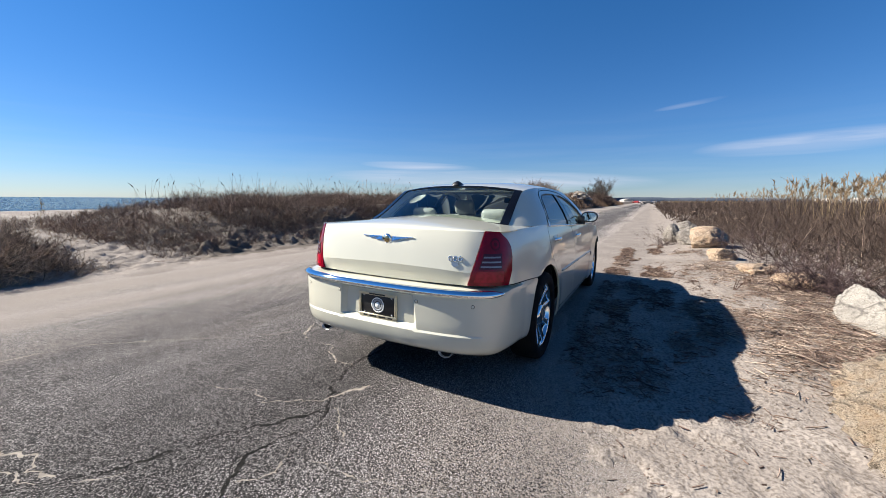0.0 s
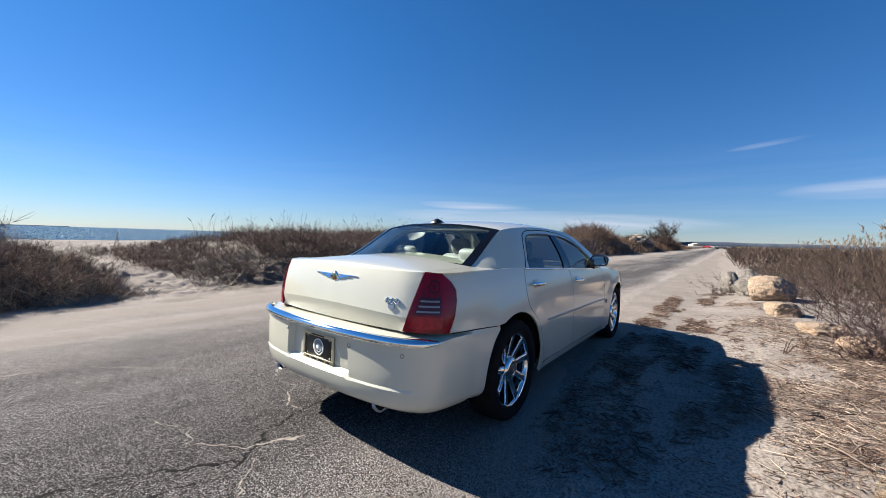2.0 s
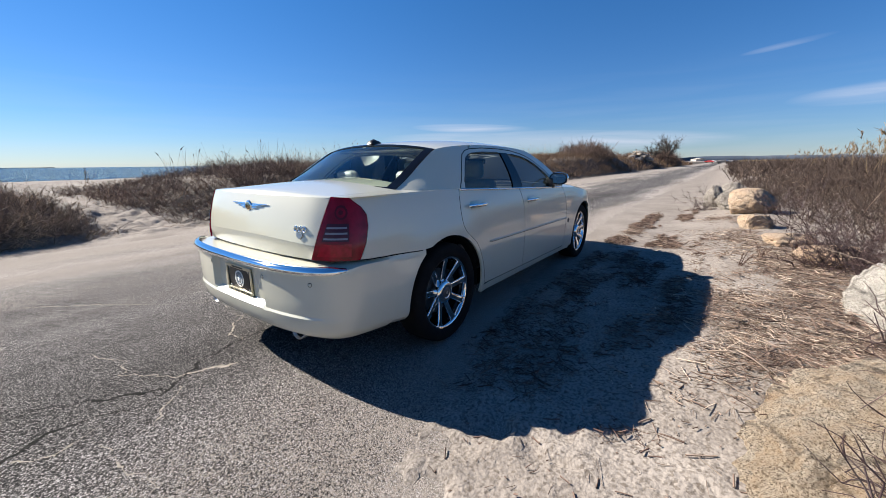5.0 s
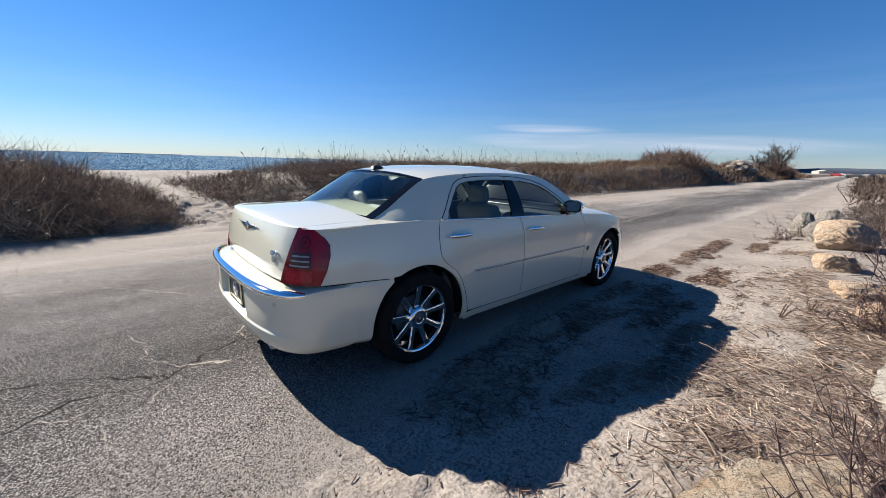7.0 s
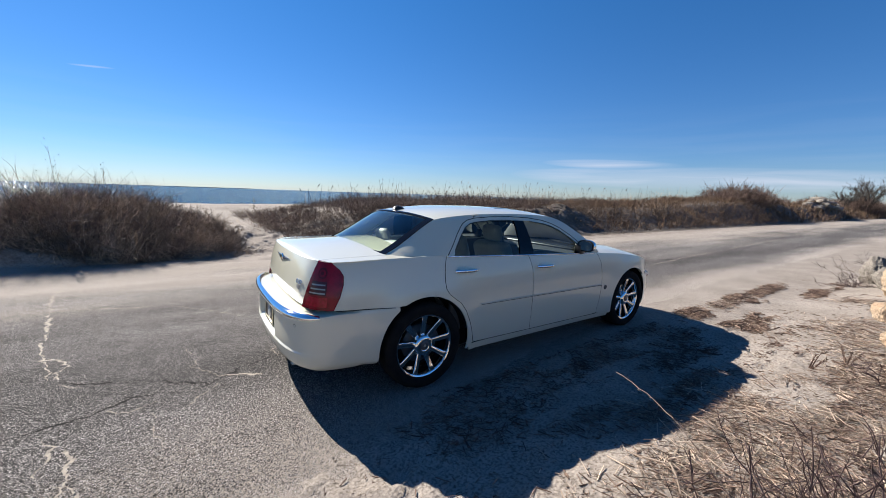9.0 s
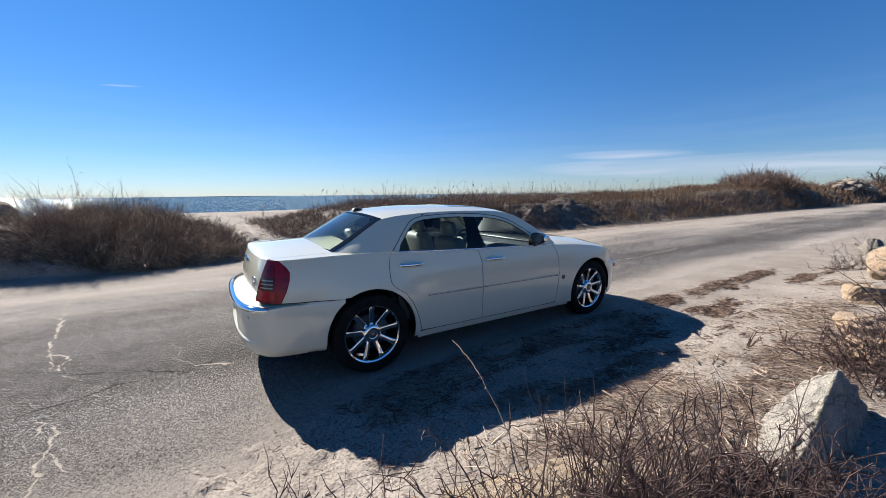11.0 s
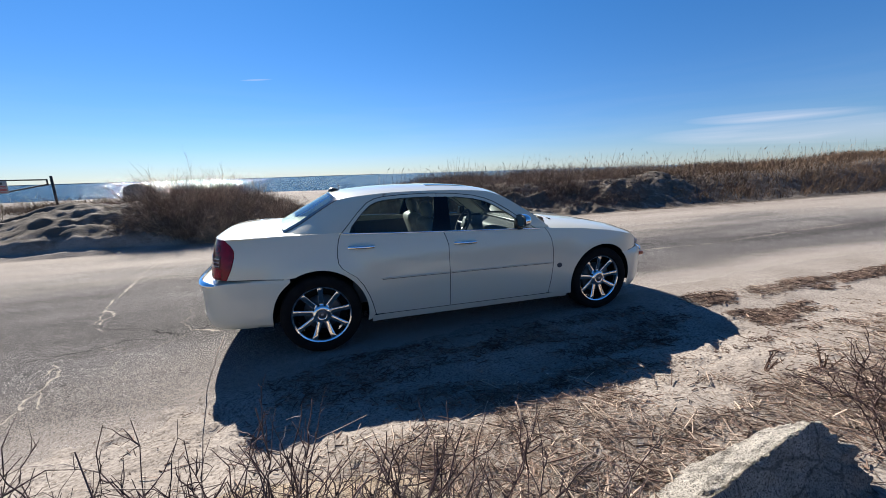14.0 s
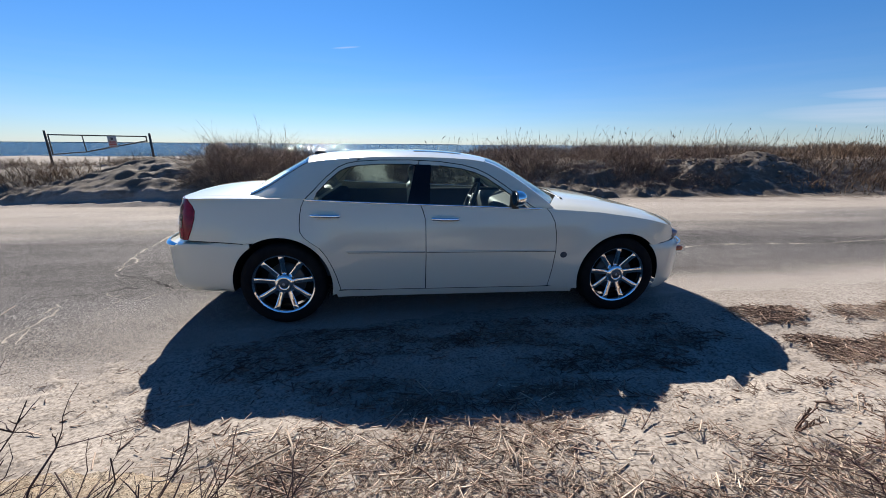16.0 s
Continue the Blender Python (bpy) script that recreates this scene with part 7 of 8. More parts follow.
# single stalks above the skyline
rnd = np.random.RandomState(7)
sx, sy = scatter(rnd, 420, 2, 34, 10.5, 13.5)
P, D, Ln, B = stems(rnd, sx, sy, height(sx, sy), 0.7, 1.35, 0.12, 0.1)
tipP = P + D * Ln[:, None] + B * Ln[:, None]
V, F = joined([ribbons(P, D, Ln, np.full(len(P), 0.010), B, 3, 8, 0.5), ribbons(tipP - D * 0.02, unit(D + B * 2), np.full(len(P), 0.12) * (rnd.rand(len(P)) < 0.35), np.full(len(P), 0.035), B * 2, 2, 9, 0.2)])
tagged(new("dune_stalks", quads_mesh("dune_stalks", V, F, M_BRUSH)), "thin seed stalks standing above the dune", "stalks", kind="stuff")


def weed_stalk(x, y, top, seed, lean=(0, 0)):
    """A tall single weed with fine seed heads."""
    rnd = np.random.RandomState(seed)
    z0 = float(height(x, y))
    n = 1
    P = np.array([[x, y, z0]])
    D = unit(np.array([[lean[0], lean[1], 1.0]]))
    Ln = np.array([top - z0])
    B = np.array([[lean[0] * 0.3, 0.02, 0.0]])
    q = branches(rnd, P, D, Ln, B, 26, 0.45, 0.16, 0.5)
    keep = q[0][:, 2] > z0 + 0.45 * (top - z0)
    q = tuple(a[keep] for a in q)
    tips = q[0] + q[1] * q[2][:, None]
    heads = ribbons(tips, q[1], np.full(len(tips), 0.035), np.full(len(tips), 0.022), q[3], 2, seed, 0.4)
    V, F = joined([rods(P, D, Ln, np.array([0.008]), B, 5, seed), ribbons(q[0], q[1], q[2], np.full(len(q[0]), 0.005), q[3], 2, seed), heads])
    ob = new("weed", quads_mesh("weed", V, F, M_TANGRASS))
    return tagged(ob, "tall thin dried weed with sparse seed heads", "weed")


weed_stalk(-4.6, 12.2, 2.62, 3, (-0.05, 0))
weed_stalk(-3.6, 11.8, 1.98, 4, (0.05, 0))
weed_stalk(-5.4, 10.8, 1.75, 5, (-0.08, 0))
weed_stalk(0.6, 13.0, 1.2, 6, (0.1, 0))

# bramble and reeds on the landward side
k_br = lambda x, y: smooth01((-y - (3.5 + 0.35 * fbm(x * 0.5, x * 0, 3, 5) + 0.9 * smooth01((2.5 - x) / 2.0) + np.interp(x, [8.6, 9.3, 14, 20], [0, -1.25, -1.0, -0.7]))) / 0.5) * smooth01((x - 1.6) / 1.4)
brush("bramble_bank", "dark leafless bramble thicket beside the sandy verge", 121, 10500, (1.5, 22, -9, -2.4), k_br, (0.55, 1.1), 0.0115, M_BANK, 6, 0.75, hmap=lambda x, y: (0.36 + 0.74 * smooth01((-y - 3.3) / 3.0)) * (1 + 0.9 * fbm(x * 0.7, y * 0.7, 3, 71)))
brush("bramble_bank_back", "dark leafless bramble thicket towards the marsh", 127, 5000, (3, 40, -13, -7.5), None, (0.8, 1.35), 0.025, M_BANK, 6, 0.5, 1)
brush("bramble_bank_far", "leafless bramble thicket further along the verge", 122, 5000, (22, 90, -14, -2.6), None, (0.7, 1.2), 0.045, M_BANK, 4, 0.5, 1)
brush("bramble_straw", "dead tan stalks among the bramble", 123, 170, (2, 26, -10, -3.4), k_br, (0.5, 1.2), 0.007, M_STRAW, 2, 0.35)
k_reed = lambda x, y: smooth01((-y - 9.0) / 3)
brush("marsh_grass", "tan dead marsh grass behind the bramble", 124, 12500, (4, 80, -34, -9), k_reed, (0.5, 0.9), 0.03, M_TANGRASS, 1, 0.15, 1, category="marsh grass")
rnd = np.random.RandomState(31)
sx = np.concatenate([7 + 15 * rnd.rand(150), 12.5 + 4.5 * rnd.rand(150), 20 + 30 * rnd.rand(130)])
sy = -6.0 - 4.5 * rnd.rand(430) - 0.12 * np.maximum(sx - 12, 0) * rnd.rand(430)
P, D, Ln, B = stems(rnd, sx, sy, height(sx, sy), 1.4, 1.95, 0.10, 0.12)
tipP = P + D * Ln[:, None] + B * Ln[:, None]
plume = []
for k in range(14):
    d = unit(D + B * 2 + rnd.normal(0, 0.28, P.shape) + np.array((0.15, -0.1, 0)))
    plume.append(ribbons(tipP - D * (0.16 * rnd.rand(len(P)))[:, None], d, 0.10 + 0.10 * rnd.rand(len(P)), np.full(len(P), 0.022), rnd.normal(0, 0.3, P.shape), 2, 60 + k, 0.3))
V, F = joined(plume)
reed_heads = new("reed_plumes", quads_mesh("reed_plumes", V, F, M_PLUME))
tagged(reed_heads, "feathery tan plumes of common reed", "reeds", kind="stuff")
V, F = ribbons(P, D, Ln, np.full(len(P), 0.012), B, 3, 32, 0.5)
tagged(new("reed_stems", quads_mesh("reed_stems", V, F, M_TANGRASS)), "tall pale reed stems at the edge of the marsh", "reeds", kind="stuff")
brush("marsh_far", "flat tan marsh in the distance", 126, 9000, (60, 420, -260, -8), None, (0.8, 1.5), 0.40, M_TANGRASS, 0, 0.1, 1, category="marsh grass")


def bramble(name, x, y, n, r, h, seed, thick=0.0049, lean=0.55, reach=None, split=False):
    """A loose thorny shrub of bare, crooked, arching canes."""
    rnd = np.random.RandomState(seed)
    m = n * 6
    bx, by = x + rnd.normal(0, r * 0.5, m), y + rnd.normal(0, r * 0.4, m)
    P, D, Ln, B = stems(rnd, bx, by, height(bx, by) - 0.02, h * 0.6, h * 1.3, lean, 0.4)
    D = unit(D + np.array((0, 0.08, 0)))
    paths = wander(rnd, P, D, Ln, 8, 0.25, -0.03)
    ok = (paths[:, :, 1] < (-2.70 - 0.27 * (P[:, :1] + 1.0) if reach is None else reach)).all(1)
    paths = paths[ok][:n]
    label = "bare thorny bramble with arching purple-brown canes"
    base = np.array((x, y, float(height(x, y))))
    if split:
        shrub = thing(name, label, "bramble", "brambles on the verge", tuple(base))
        paths = paths - base
    sets = [slice(k, k + 1) for k in range(len(paths))] if split else [slice(0, len(paths))]
    for q in sets:
        main = paths[q]
        side = shoots(rnd, main, 8, 2, 0.05, 0.34 * h + 0.06, 0.8, 4, 0.32)
        spur = shoots(rnd, side, 2, 0, 0.012, 0.06, 0.9, 2, 0.25)
        f = lambda a, k: thick * k * (0.7 + 0.6 * rnd.rand(len(a)))
        V, F = joined([along(main, f(main, 1.0), 0.35), along(side, f(side, 0.55), 0.4), along(spur, f(spur, 0.38), 0.4)])
        if split:
            part("cane", quads_mesh("cane", V, F, M_CANE), M_CANE, shrub)
        else:
            tagged(new(name, quads_mesh(name, V, F, M_CANE)), label, "bramble", "brambles on the verge")


NEAR_BRAMBLES = [(-1.45, -3.25, 62, 0.30, 0.52), (-1.15, -3.18, 83, 0.28, 0.60), (-0.85, -3.25, 99, 0.28, 0.66), (-0.5, -3.3, 113, 0.28, 0.70), (-0.15, -3.34, 113, 0.28, 0.66), (0.2, -3.4, 99, 0.28, 0.60), (0.5, -3.48, 75, 0.28, 0.54), (0.85, -3.6, 45, 0.28, 0.44), (-1.0, -3.5, 67, 0.35, 0.55), (-0.3, -3.62, 67, 0.4, 0.56)]
END_BRAMBLES = [(2.85, -3.62, 44, 0.26, 0.42), (3.25, -3.5, 60, 0.30, 0.55), (3.0, -3.3, 26, 0.22, 0.42), (2.4, -3.98, 26, 0.3, 0.4)]
FAR_BRAMBLES = [(4.2, -3.6, 18, 0.4, 0.8), (5.6, -3.5, 18, 0.5, 0.8), (7.2, -3.5, 18, 0.5, 0.9), (9.6, -3.0, 14, 0.4, 0.7), (10.8, -2.1, 18, 0.45, 0.6), (9.3, -1.98, 22, 0.3, 0.36)]
for i, (x, y, n, r, h) in enumerate(NEAR_BRAMBLES + END_BRAMBLES + FAR_BRAMBLES):
    bramble("bramble", x, y, n, r, h, 200 + i, reach=None if x < 1 else 0.0, split=x < 4)
# one long pale cane arching over the verge
cane = [Vector((-0.27, -3.38, 0.15)), Vector((-0.31, -3.18, 0.58)), Vector((-0.325, -2.95, 0.86)), Vector((-0.32, -2.8, 0.95)), Vector((-0.315, -2.667, 0.986))]
rnd = np.random.RandomState(77)
arc = spline([tuple(p) for p in cane])
stem = np.array([[tuple(arc(u)) for u in np.linspace(0, len(cane) - 1, 25)]]) + rnd.normal(0, 0.0022, (1, 25, 3))
thorns = shoots(rnd, stem, 46, 3, 0.006, 0.022, 1.1, 1, 0.1)
V, F = joined([along(stem, np.array([0.0024]), 0.5), along(thorns, np.full(len(thorns), 0.0011), 0.4)])
ob = new("bramble_cane", quads_mesh("bramble_cane", V, F, M_STRAW))
tagged(ob, "long pale bramble cane arching over the verge", "bramble cane")

# washed-up reed straw on the verge
k_straw = lambda x, y: np.maximum(ellipse(1.25, -2.95, 1.9, 0.75, 0.45)(x, y), np.maximum(ellipse(3.0, -3.1, 1.3, 0.45, 0.5)(x, y), np.maximum(np.maximum(0.95 * ellipse(5.3, -1.15, 1.15, 0.20, 0.6)(x, y), 0.9 * ellipse(4.75, -1.80, 0.65, 0.17, 0.6)(x, y)), np.maximum(0.8 * ellipse(7.8, -1.15, 1.1, 0.20, 0.6)(x, y), np.maximum(0.5 * ellipse(4.6, -2.6, 1.6, 0.5, 0.7)(x, y), 0.5 * ellipse(7.0, -2.4, 1.2, 0.4, 0.7)(x, y)))))) * (0.10 + 0.90 * patch(x, y, 2.2, 66, -0.12, 0.10))


def straw(name, label, seed, n, area, keep, l0, l1, w, mat, lift=0.02, angle=0.35):
    rnd = np.random.RandomState(seed)
    x, y = scatter(rnd, n, *area, keep)
    m = len(x)
    a = rnd.normal(angle, 1.3, m)
    D = unit(np.stack([np.cos(a), np.sin(a), rnd.normal(0.0, 0.07, m)], 1))
    Ln = l0 + (l1 - l0) * rnd.rand(m) ** 2.6
    P = np.stack([x, y, height(x, y) + 0.006 + lift * rnd.rand(m) ** 1.5], 1) - D * (Ln / 2)[:, None]
    P[:, 2] = np.maximum(P[:, 2], height(P[:, 0], P[:, 1]) + 0.002)
    V, F = rods(P, D, Ln, w * (0.38 + 1.5 * rnd.rand(m) ** 3), rnd.normal(0, 0.09, (m, 3)) * np.array((1, 1, 0.3)), 2, seed, 0.8)
    return tagged(new(name, quads_mesh(name, V, F, mat)), label, "reed litter", kind="stuff")


straw("reed_litter", "matted broken reed straw washed onto the sand", 131, 62000, (-1.6, 10, -4.2, -0.9), k_straw, 0.02, 0.19, 0.0025, M_STRAW, 0.034)
straw("bark_litter", "brown flakes of bark and broken stems in the litter", 136, 68000, (-1.6, 10, -4.2, -0.9), k_straw, 0.015, 0.12, 0.0027, M_LITTER, 0.026)
straw("twig_litter", "dark broken twigs in the reed litter", 132, 24000, (-1.6, 10, -4.2, -0.9), k_straw, 0.02, 0.20, 0.0026, M_TWIG, 0.030)
k_drift = lambda x, y: smooth01((x - 4.0) / 0.5) * smooth01((-0.88 - 0.03 * (x - 4) - y) / 0.12) * smooth01((y + 2.35) / 0.5) * smooth01((9.8 - x) / 1.5) * patch(x * 0.6, y * 1.8, 1.9, 67, -0.04, 0.08)
straw("drift_litter", "brown drifts of reed litter on the sand past the bonnet", 139, 36000, (4.0, 9.8, -2.4, -0.85), k_drift, 0.02, 0.15, 0.0036, M_LITTER, 0.030)
straw("drift_twigs", "dark twigs in the drifts of litter", 140, 20000, (4.0, 9.8, -2.4, -0.85), k_drift, 0.02, 0.18, 0.0036, M_TWIG, 0.032)
k_sparse = lambda x, y: smooth01((-y - 1.0) / 0.6) * patch(x, y, 1.6, 44, -0.02, 0.14)
straw("scattered_litter", "scattered dark twigs and weed on the sand", 133, 9000, (-2.5, 14, -4, -0.8), k_sparse, 0.012, 0.09, 0.0028, M_TWIG, 0.005)
k_loose = lambda x, y: (1 - 0.7 * smooth01((x - 1.8) / 0.8)) * smooth01((-y - 1.75 - 0.25 * smooth01(-x)) / 0.5) * smooth01((x + 1.5) / 0.6) * (0.12 + 0.88 * patch(x, y, 1.9, 48, -0.05, 0.16))
straw("loose_straw", "loose broken reed stems strewn over the sand", 137, 5200, (-1.6, 6, -3.6, -1.7), k_loose, 0.02, 0.17, 0.0028, M_STRAW, 0.006)
straw("loose_bark", "brown stem fragments strewn over the sand", 138, 17000, (-1.6, 6, -3.6, -1.7), k_loose, 0.008, 0.10, 0.0028, M_LITTER, 0.005)
# weed clumps, plus a thin spread between them that darkens the car's shadow
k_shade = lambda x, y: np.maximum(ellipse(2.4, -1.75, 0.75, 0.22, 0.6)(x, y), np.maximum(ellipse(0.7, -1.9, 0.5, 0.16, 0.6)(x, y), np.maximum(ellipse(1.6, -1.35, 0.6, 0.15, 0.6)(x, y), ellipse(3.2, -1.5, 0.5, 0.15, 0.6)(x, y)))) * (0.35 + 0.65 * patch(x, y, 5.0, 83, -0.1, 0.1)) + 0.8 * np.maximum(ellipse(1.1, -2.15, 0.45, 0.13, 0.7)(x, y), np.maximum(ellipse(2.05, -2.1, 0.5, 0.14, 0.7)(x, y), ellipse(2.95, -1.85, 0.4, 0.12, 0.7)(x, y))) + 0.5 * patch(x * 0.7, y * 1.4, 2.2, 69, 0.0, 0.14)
straw("seaweed_clump", "dark dried weed clumps beside the car, spread wider to deepen its shadow", 134, 20000, (-0.5, 4.5, -2.3, -1.0), k_shade, 0.02, 0.12, 0.003, M_TWIG, 0.015)
k_shoulder = lambda x, y: patch(x, y, 1.4, 45, 0.0, 0.16)
straw("shoulder_litter", "scattered debris along the far shoulder", 135, 5000, (-12, 18, 6.2, 7.2), k_shoulder, 0.02, 0.16, 0.003, M_TWIG, 0.01, 0.0)


# a few larger bleached sticks and two upright stubs
rnd = np.random.RandomState(5)
for i in range(12):
    x, y, a, l = rnd.uniform(-0.2, 2.6), rnd.uniform(-3.5, -2.5), rnd.uniform(0, 3.1), rnd.uniform(0.10, 0.24)
    z = float(height(x, y)) + 0.035
    ob = part("driftwood_stick", tube([(x - math.cos(a) * l / 2, y - math.sin(a) * l / 2, z), (x + 0.01, y, z + 0.008), (x + math.cos(a) * l / 2, y + math.sin(a) * l / 2, z + 0.004)], rnd.uniform(0.004, 0.008), 6, taper=0.7), M_STRAW, None)
    tagged(ob, "bleached driftwood stick lying in the reed litter", "stick", "driftwood sticks")
for x, y, h in ((3.02, -2.62, 0.20), (3.3, -2.82, 0.22), (3.75, -3.15, 0.28), (4.1, -3.3, 0.25)):
    z = float(height(x, y))
    rr_ = np.random.RandomState(int(x * 100))
    P, D, Ln, B = stems(rr_, np.full(5, x) + rr_.normal(0, 0.01, 5), np.full(5, y) + rr_.normal(0, 0.01, 5), np.full(5, z - 0.03), h * 0.7, h * 1.1, 0.25, 0.1)
    q = branches(rr_, P, D, Ln, B, 16, 0.9, 0.16)
    V, F = joined([rods(P, D, Ln, np.full(5, 0.006), B, 4, 1), ribbons(q[0], q[1], q[2], np.full(len(q[0]), 0.008), q[3], 2, 2)])
    tagged(new("dead_plant", quads_mesh("dead_plant", V, F, M_TWIG)), "short dark dead plant stub in the sand", "dead plant", "dead plant stubs")

# ---- rocks ----


def rock(name, x, y, rx_, ry_, rz_, seed, mat, label, turn=0.0, sink=0.25, rough=0.16, sub=5, cuts=(), facets=7, crag=0.06):
    bm = bmesh.new()
    bmesh.ops.create_icosphere(bm, subdivisions=sub, radius=1)
    off = Vector((seed * 3.1, seed * 1.7, seed * 2.3))
    for v in bm.verts:
        p = v.co.copy()
        # flattened facets, then lumps at two scales
        for k in range(facets):
            d = Vector((math.sin(seed * 1.3 + k * 2.4), math.cos(seed * 0.7 + k * 1.9), math.sin(seed * 2.1 + k * 3.7) * 0.8)).normalized()
            lim = 0.72 + 0.16 * math.sin(seed + k * 5.1)
            over = p.dot(d) - lim
            if over > 0:
                p -= d * over * 0.85
        for d, lim in cuts:
            d = Vector(d).normalized()
            over = p.dot(d) - lim
            if over > 0:
                p -= d * over * 0.93
        n1 = noise.fractal(p * 1.6 + off, 1.0, 2.0, 4)
        n2 = noise.fractal(p * 7 + off, 0.9, 2.0, 4)
        n3 = noise.fractal(p * 24 + off, 0.8, 2.0, 3)
        p *= 1 + rough * n1 + crag * n2 + 0.022 * n3
        v.co = Vector((p.x * rx_, p.y * ry_, p.z * rz_))
    shade(bm)
    me = bpy.data.meshes.new(name)
    bm.to_mesh(me)
    bm.free()
    me.materials.append(mat)
    ob = new(name, me)
    ob.matrix_world = pose(x, y, float(height(x, y)) + rz_ * (1 - sink) * 0.9 - 0.02, 0, 0, turn)
    return tagged(ob, label, "boulder", "boulders along the verge")


rock("boulder", 1.65, -3.426, 0.62, 0.245, 0.42, 3, M_ROCK, "grey-white granite boulder half buried in reed litter", -8, 0.865, 0.08, 6, (((-0.444, 0.386, 0.809), 0.397), ((0.325, -0.78, 0.535), 0.335)), 0, 0.09)
rock("boulder", 0.05, -3.21, 1.04, 0.51, 0.31, 5, M_ROCKTAN, "rough tan and grey granite boulder on the sand", -25, 1.33, 0.11, 6, (((0.541, -0.696, 0.471), 0.325),), 0, 0.09)
rock("boulder", 3.45, -3.42, 0.40, 0.32, 0.16, 7, M_ROCKOCHRE, "tan boulder under the bramble", 10, 0.6)
rock("boulder", 4.55, -3.14, 0.40, 0.27, 0.11, 9, M_ROCKOCHRE, "low tan boulder in the sand", -15, 0.6)
rock("boulder", 5.85, -2.86, 0.28, 0.27, 0.21, 11, M_ROCKOCHRE, "squared tan boulder in the sand", 20, 0.4, 0.12, 5, (((-1, 0.1, 0.1), 0.55), ((0.1, 0, 1), 0.5), ((-0.1, 1, 0), 0.62)))
rock("boulder", 8.2, -2.84, 0.44, 0.47, 0.31, 13, M_ROCKOCHRE, "large smooth tan boulder beside the bramble", 8, 0.2, 0.05, 5, (), 3)
rock("boulder", 9.1, -2.66, 0.40, 0.40, 0.30, 15, M_ROCKOLD, "grey boulder behind the tan one", 30, 0.35)
rock("boulder", 9.95, -2.24, 0.27, 0.22, 0.36, 17, M_ROCKOLD, "upright grey boulder beside the bramble", 50, 0.3)
rock("boulder", 10.6, -2.6, 0.34, 0.32, 0.34, 19, M_ROCKOLD, "grey boulder in the bramble", 80, 0.3)
rock("boulder", -7.25, 14.4, 0.62, 0.5, 0.52, 21, M_ROCKTAN, "grey-brown angular boulder on the beach crest", 15, 0.10)
for i in range(16):
    rr_ = np.random.RandomState(300 + i)
    rock("rubble_stone", 62 + 16 * rr_.rand(), 8.0 + 2.2 * rr_.rand(), 0.5 + 0.5 * rr_.rand(), 0.5, 0.35, 30 + i, M_ROCKOLD, "grey rubble stone on the far dune", 60 * i, 0.3, 0.2, 3)

# clods of dug earth on the sand heaps
def clods(name, label, seed, n, mat, size):
    rnd = np.random.RandomState(seed)
    bm = bmesh.new()
    bmesh.ops.create_icosphere(bm, subdivisions=2, radius=1)
    ball = np.array([v.co[:] for v in bm.verts])
    tri = np.array([[v.index for v in f.verts] for f in bm.faces])
    bm.free()
    Vs, Fs = [], []
    for i in range(n):
        hx, hy, rx, ry = SAND_HEAPS[(1, 2)[i % 2]][:4]
        x, y = hx + rx * rnd.normal(0, 0.42), hy - 0.35 * ry + ry * rnd.normal(0, 0.40)
        r = size * (0.35 + rnd.rand() ** 3 * 1.6)
        lump = 1 + 0.35 * np.sin(ball @ rnd.normal(0, 2.4, 3) + i) + 0.16 * np.sin(ball @ rnd.normal(0, 5.0, 3))
        Vs.append(ball * lump[:, None] * r * np.array((1.2, 1.0, 0.7)) + np.array((x, y, float(height(x, y)) + 0.1 * r)))
        Fs.append(tri + len(ball) * i)
    return tagged(new(name, quads_mesh(name, np.concatenate(Vs), np.concatenate(Fs), mat)), label, "clods", kind="stuff")


clods("clods", "crumbled clods of sandy earth on the heaps beside the road", 61, 260, M_SAND, 0.036)

# ---- gate ----
gate = thing("gate", "weathered steel swing gate closing the beach track", "gate", at=(-12.1, 14.3, 0))
ZG = float(height(-12.1, 14.3))
for x, zt in ((-2.11, 2.02), (2.07, 1.94)):
    part("post", tube([(x, 0.06, ZG - 0.3), (x, 0.06, zt)], 0.045, 12), M_GALV, gate, "rusty steel gate post")
part("gate_bar", tube([(-1.95, 0, 1.85), (1.95, 0, 1.80)], 0.027, 10), M_GALV, gate)
part("gate_bar", tube([(-1.95, 0, 1.88), (-1.95, 0, 1.02)], 0.027, 10), M_GALV, gate)
part("gate_bar", tube([(1.95, 0, 1.83), (1.95, 0, 1.58)], 0.027, 10), M_GALV, gate)
part("gate_bar", tube([(-1.95, 0, 1.03), (-0.6, 0, 1.14), (1.95, 0, 1.62)], 0.026, 10), M_GALV, gate)
part("gate_bar", tube([(-0.62, 0, 1.83), (-0.58, 0, 1.14)], 0.022, 10), M_GALV, gate)
sign_ob = part("sign", box(0.40, 0.76, -0.055, -0.040, 1.33, 1.80, 0.004), M_SIGN, gate, "small white metal notice with red print")
for z0, z1, y0, y1 in ((1.58, 1.61, 0.45, 0.71), (1.53, 1.555, 0.45, 0.71), (1.43, 1.50, 0.44, 0.72), (1.37, 1.39, 0.47, 0.69)):
    part("print_bar", box(y0, y1, -0.059, -0.0555, z0, z1), M_SIGNRED, sign_ob, "faded red print")
part("print_spot", box(0.53, 0.63, -0.059, -0.0555, 1.65, 1.75, 0.001), M_DASH, sign_ob)

# ---- distance down the road ----


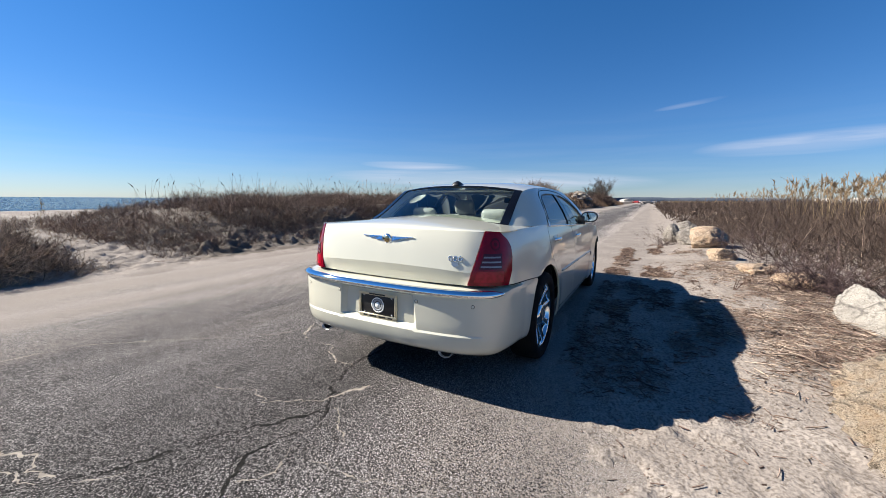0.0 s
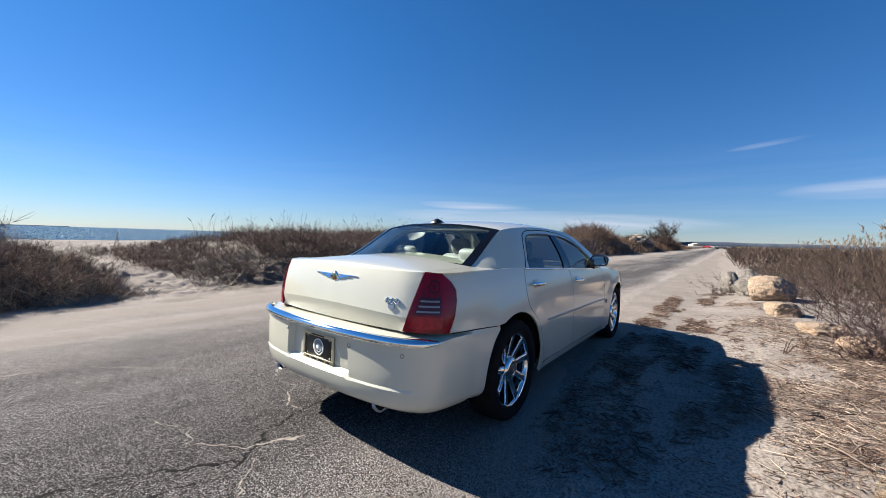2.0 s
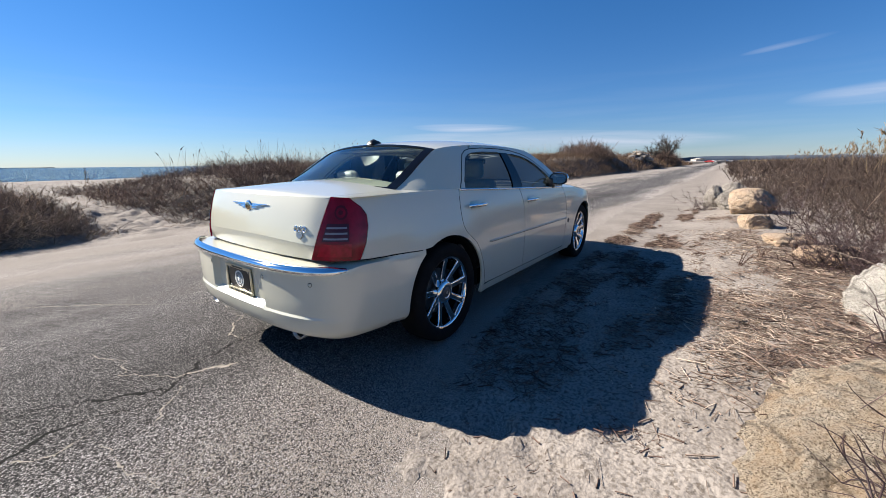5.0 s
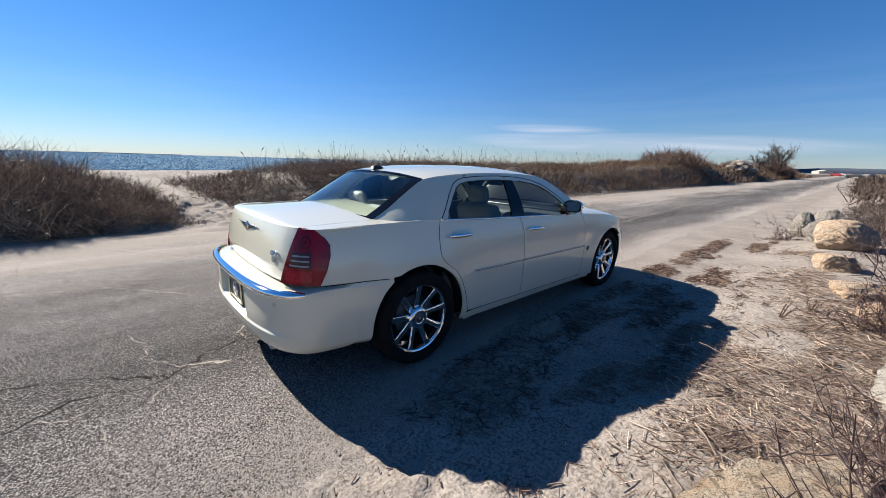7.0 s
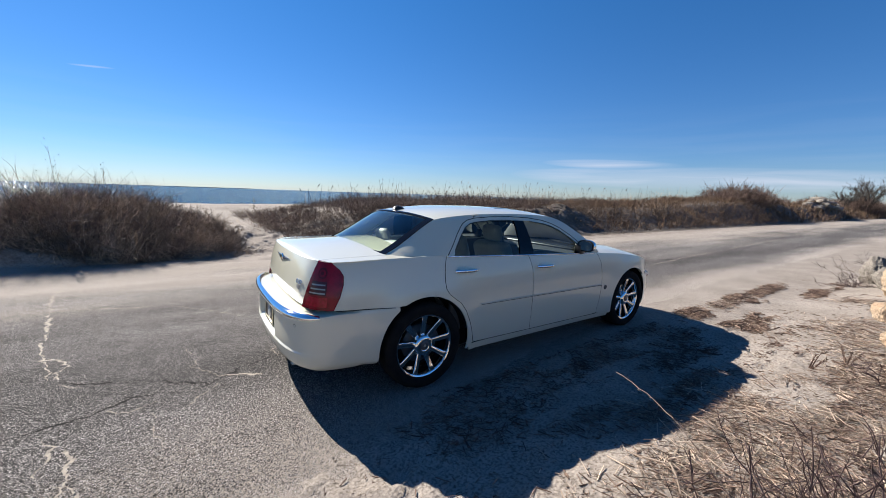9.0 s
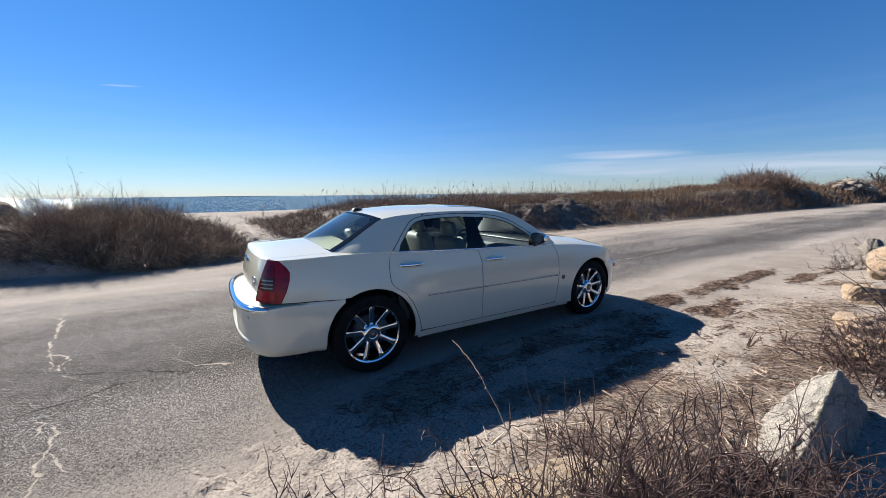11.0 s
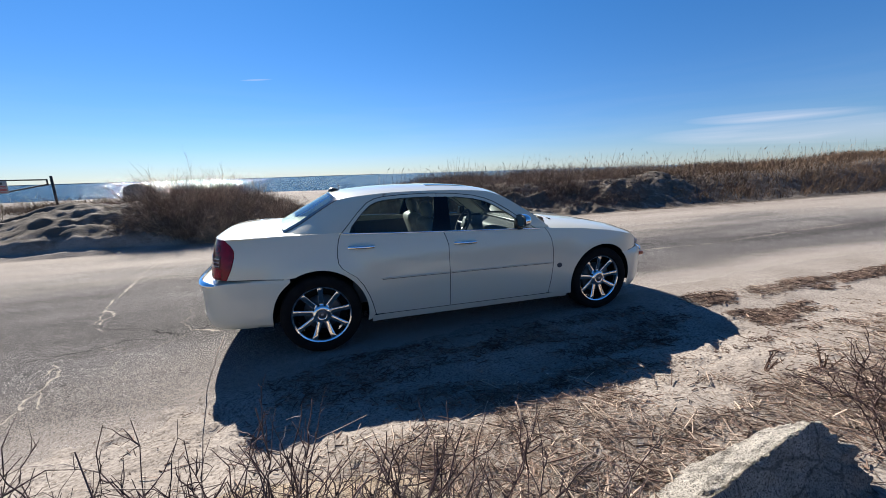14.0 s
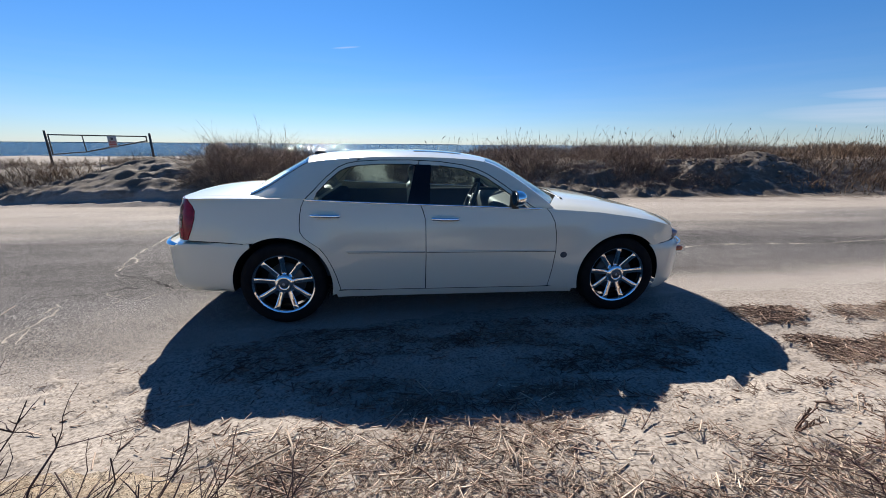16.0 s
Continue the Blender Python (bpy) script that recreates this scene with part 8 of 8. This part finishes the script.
def bare_tree(x, y, h, seed):
    rnd = np.random.RandomState(seed)
    t = thing("tree", "leafless grey tree with spreading limbs on the dune", "tree", at=(x, y, float(height(x, y)) - 0.1))
    part("trunk", tube([(0, 0, 0), (0.15, 0.1, h * 0.18), (0.1, 0.2, h * 0.34), (0.35, 0.1, h * 0.5)], 0.16, 10, taper=0.55), M_BARK, t)
    n = 16
    bz = h * (0.05 + 0.4 * rnd.rand(n))
    a = rnd.rand(n) * 6.28
    P = np.stack([0.15 * rnd.rand(n), 0.15 * rnd.rand(n), bz], 1)
    D = unit(np.stack([np.cos(a) * 0.8, np.sin(a) * 0.8, 0.7 + 0.7 * rnd.rand(n)], 1))
    Ln = h * (0.40 + 0.25 * rnd.rand(n))
    B = np.stack([rnd.normal(0, 0.1, n), rnd.normal(0, 0.1, n), rnd.normal(0.05, 0.1, n)], 1)
    l1 = branches(rnd, P, D, Ln, B, 7, 0.45, 0.45, 0.25)
    l2 = branches(rnd, *l1, 6, 0.5, 0.5, 0.2)
    l3 = branches(rnd, *l2, 4, 0.6, 0.5, 0.1)
    f = lambda q, k: np.full(len(q[0]), k)
    V, F = rods(P, D, Ln, np.full(n, 0.075), B, 4, seed)
    part("limbs", quads_mesh("limbs", V, F, M_BARK), M_BARK, t)
    V, F = joined([rods(*l1[:3], f(l1, 0.035), l1[3], 3, seed), rods(*l2[:3], f(l2, 0.02), l2[3], 2, seed), ribbons(*l3[:3], f(l3, 0.022), l3[3], 2, seed)])
    part("crown", quads_mesh("crown", V, F, M_BARK), M_BARK, t)
    return t


bare_tree(98, 8.6, 5.8, 11)
bare_tree(103, 10.0, 4.6, 12)
bare_tree(94, 11.0, 3.4, 13)


def far_car(x, y, colour, label, rz):
    c = thing("parked_car", label, "car", "far parked cars", (x, y, 0.0), rz)
    bm = bmesh.new()
    prof = [(-2.2, 0.35), (-2.25, 0.75), (-2.1, 0.95), (-1.4, 1.0), (-0.9, 1.45), (0.5, 1.48), (1.2, 1.0), (2.0, 0.88), (2.25, 0.7), (2.2, 0.35)]
    rows = [[bm.verts.new((px, s * (0.9 if pz < 1.05 else 0.68), pz)) for px, pz in prof] for s in (-1, 1)]
    m = len(prof)
    for k in range(m):
        bm.faces.new((rows[0][k], rows[0][(k + 1) % m], rows[1][(k + 1) % m], rows[1][k]))
    bm.faces.new(rows[0])
    bm.faces.new(rows[1])
    bmesh.ops.recalc_face_normals(bm, faces=bm.faces)
    part("body", bm, colour, c)
    part("windows", box(-0.85, 0.75, -0.80, 0.80, 1.05, 1.38, 0.1), M_BLACK, c, "dark windows")
    for wx in (-1.4, 1.4):
        for s in (-1, 1):
            bm = lathe([(0.0, 0.1), (0.24, 0.1), (0.32, 0.06), (0.32, -0.1)], 20)
            for v in bm.verts:
                v.co = Vector((wx + v.co.x, s * (0.82 + v.co.y), 0.32 + v.co.z))
            part("wheel", bm, M_RUBBER, c)
    return c


M_CARRED = material("red_car_paint", (0.35, 0.03, 0.03), rough=0.3, coat=1.0)
M_CARDARK = material("dark_car_paint", (0.03, 0.03, 0.035), rough=0.3, coat=1.0)
far_car(260, 6.0, M_CARRED, "red car parked far down the road", 80)
far_car(300, 6.0, M_WHITE, "white car parked far down the road", 95)
far_car(190, -1.0, M_CARDARK, "dark car parked far down the road", 70)
far_car(215, -5.0, M_CARDARK, "dark pickup parked far down the road", 10)


def far_shed(x, y, w, d, h, label, mat=None):
    s = thing("shed", label, "building", "far sheds", (x, y, 0.0), 20)
    part("wall", box(-w / 2, w / 2, -d / 2, d / 2, 0, h, 0.02), mat or M_SIGN, s)
    bm = bmesh.new()
    vs = [bm.verts.new(p) for p in ((-w / 2 - 0.3, -d / 2 - 0.3, h), (w / 2 + 0.3, -d / 2 - 0.3, h), (w / 2 + 0.3, d / 2 + 0.3, h), (-w / 2 - 0.3, d / 2 + 0.3, h), (-w / 2 - 0.3, 0, h + 1.2), (w / 2 + 0.3, 0, h + 1.2))]
    for f in ((0, 1, 5, 4), (2, 3, 4, 5), (0, 4, 3), (1, 2, 5), (0, 3, 2, 1)):
        bm.faces.new([vs[k] for k in f])
    part("roof", bm, M_ROCK, s, "grey roof")
    for k in (-0.3, 0.0, 0.3):
        part("window", box(k * w - 0.5, k * w + 0.5, -d / 2 - 0.05, -d / 2 + 0.02, 1.0, 2.0), M_BLACK, s)
    return s


far_shed(380, -120, 24, 9, 3.0, "long white building far across the marsh")
far_shed(360, -130, 14, 8, 3.5, "white building far across the marsh")
far_shed(520, 25, 18, 10, 2.6, "low grey building at the far end of the road", M_ROCK)
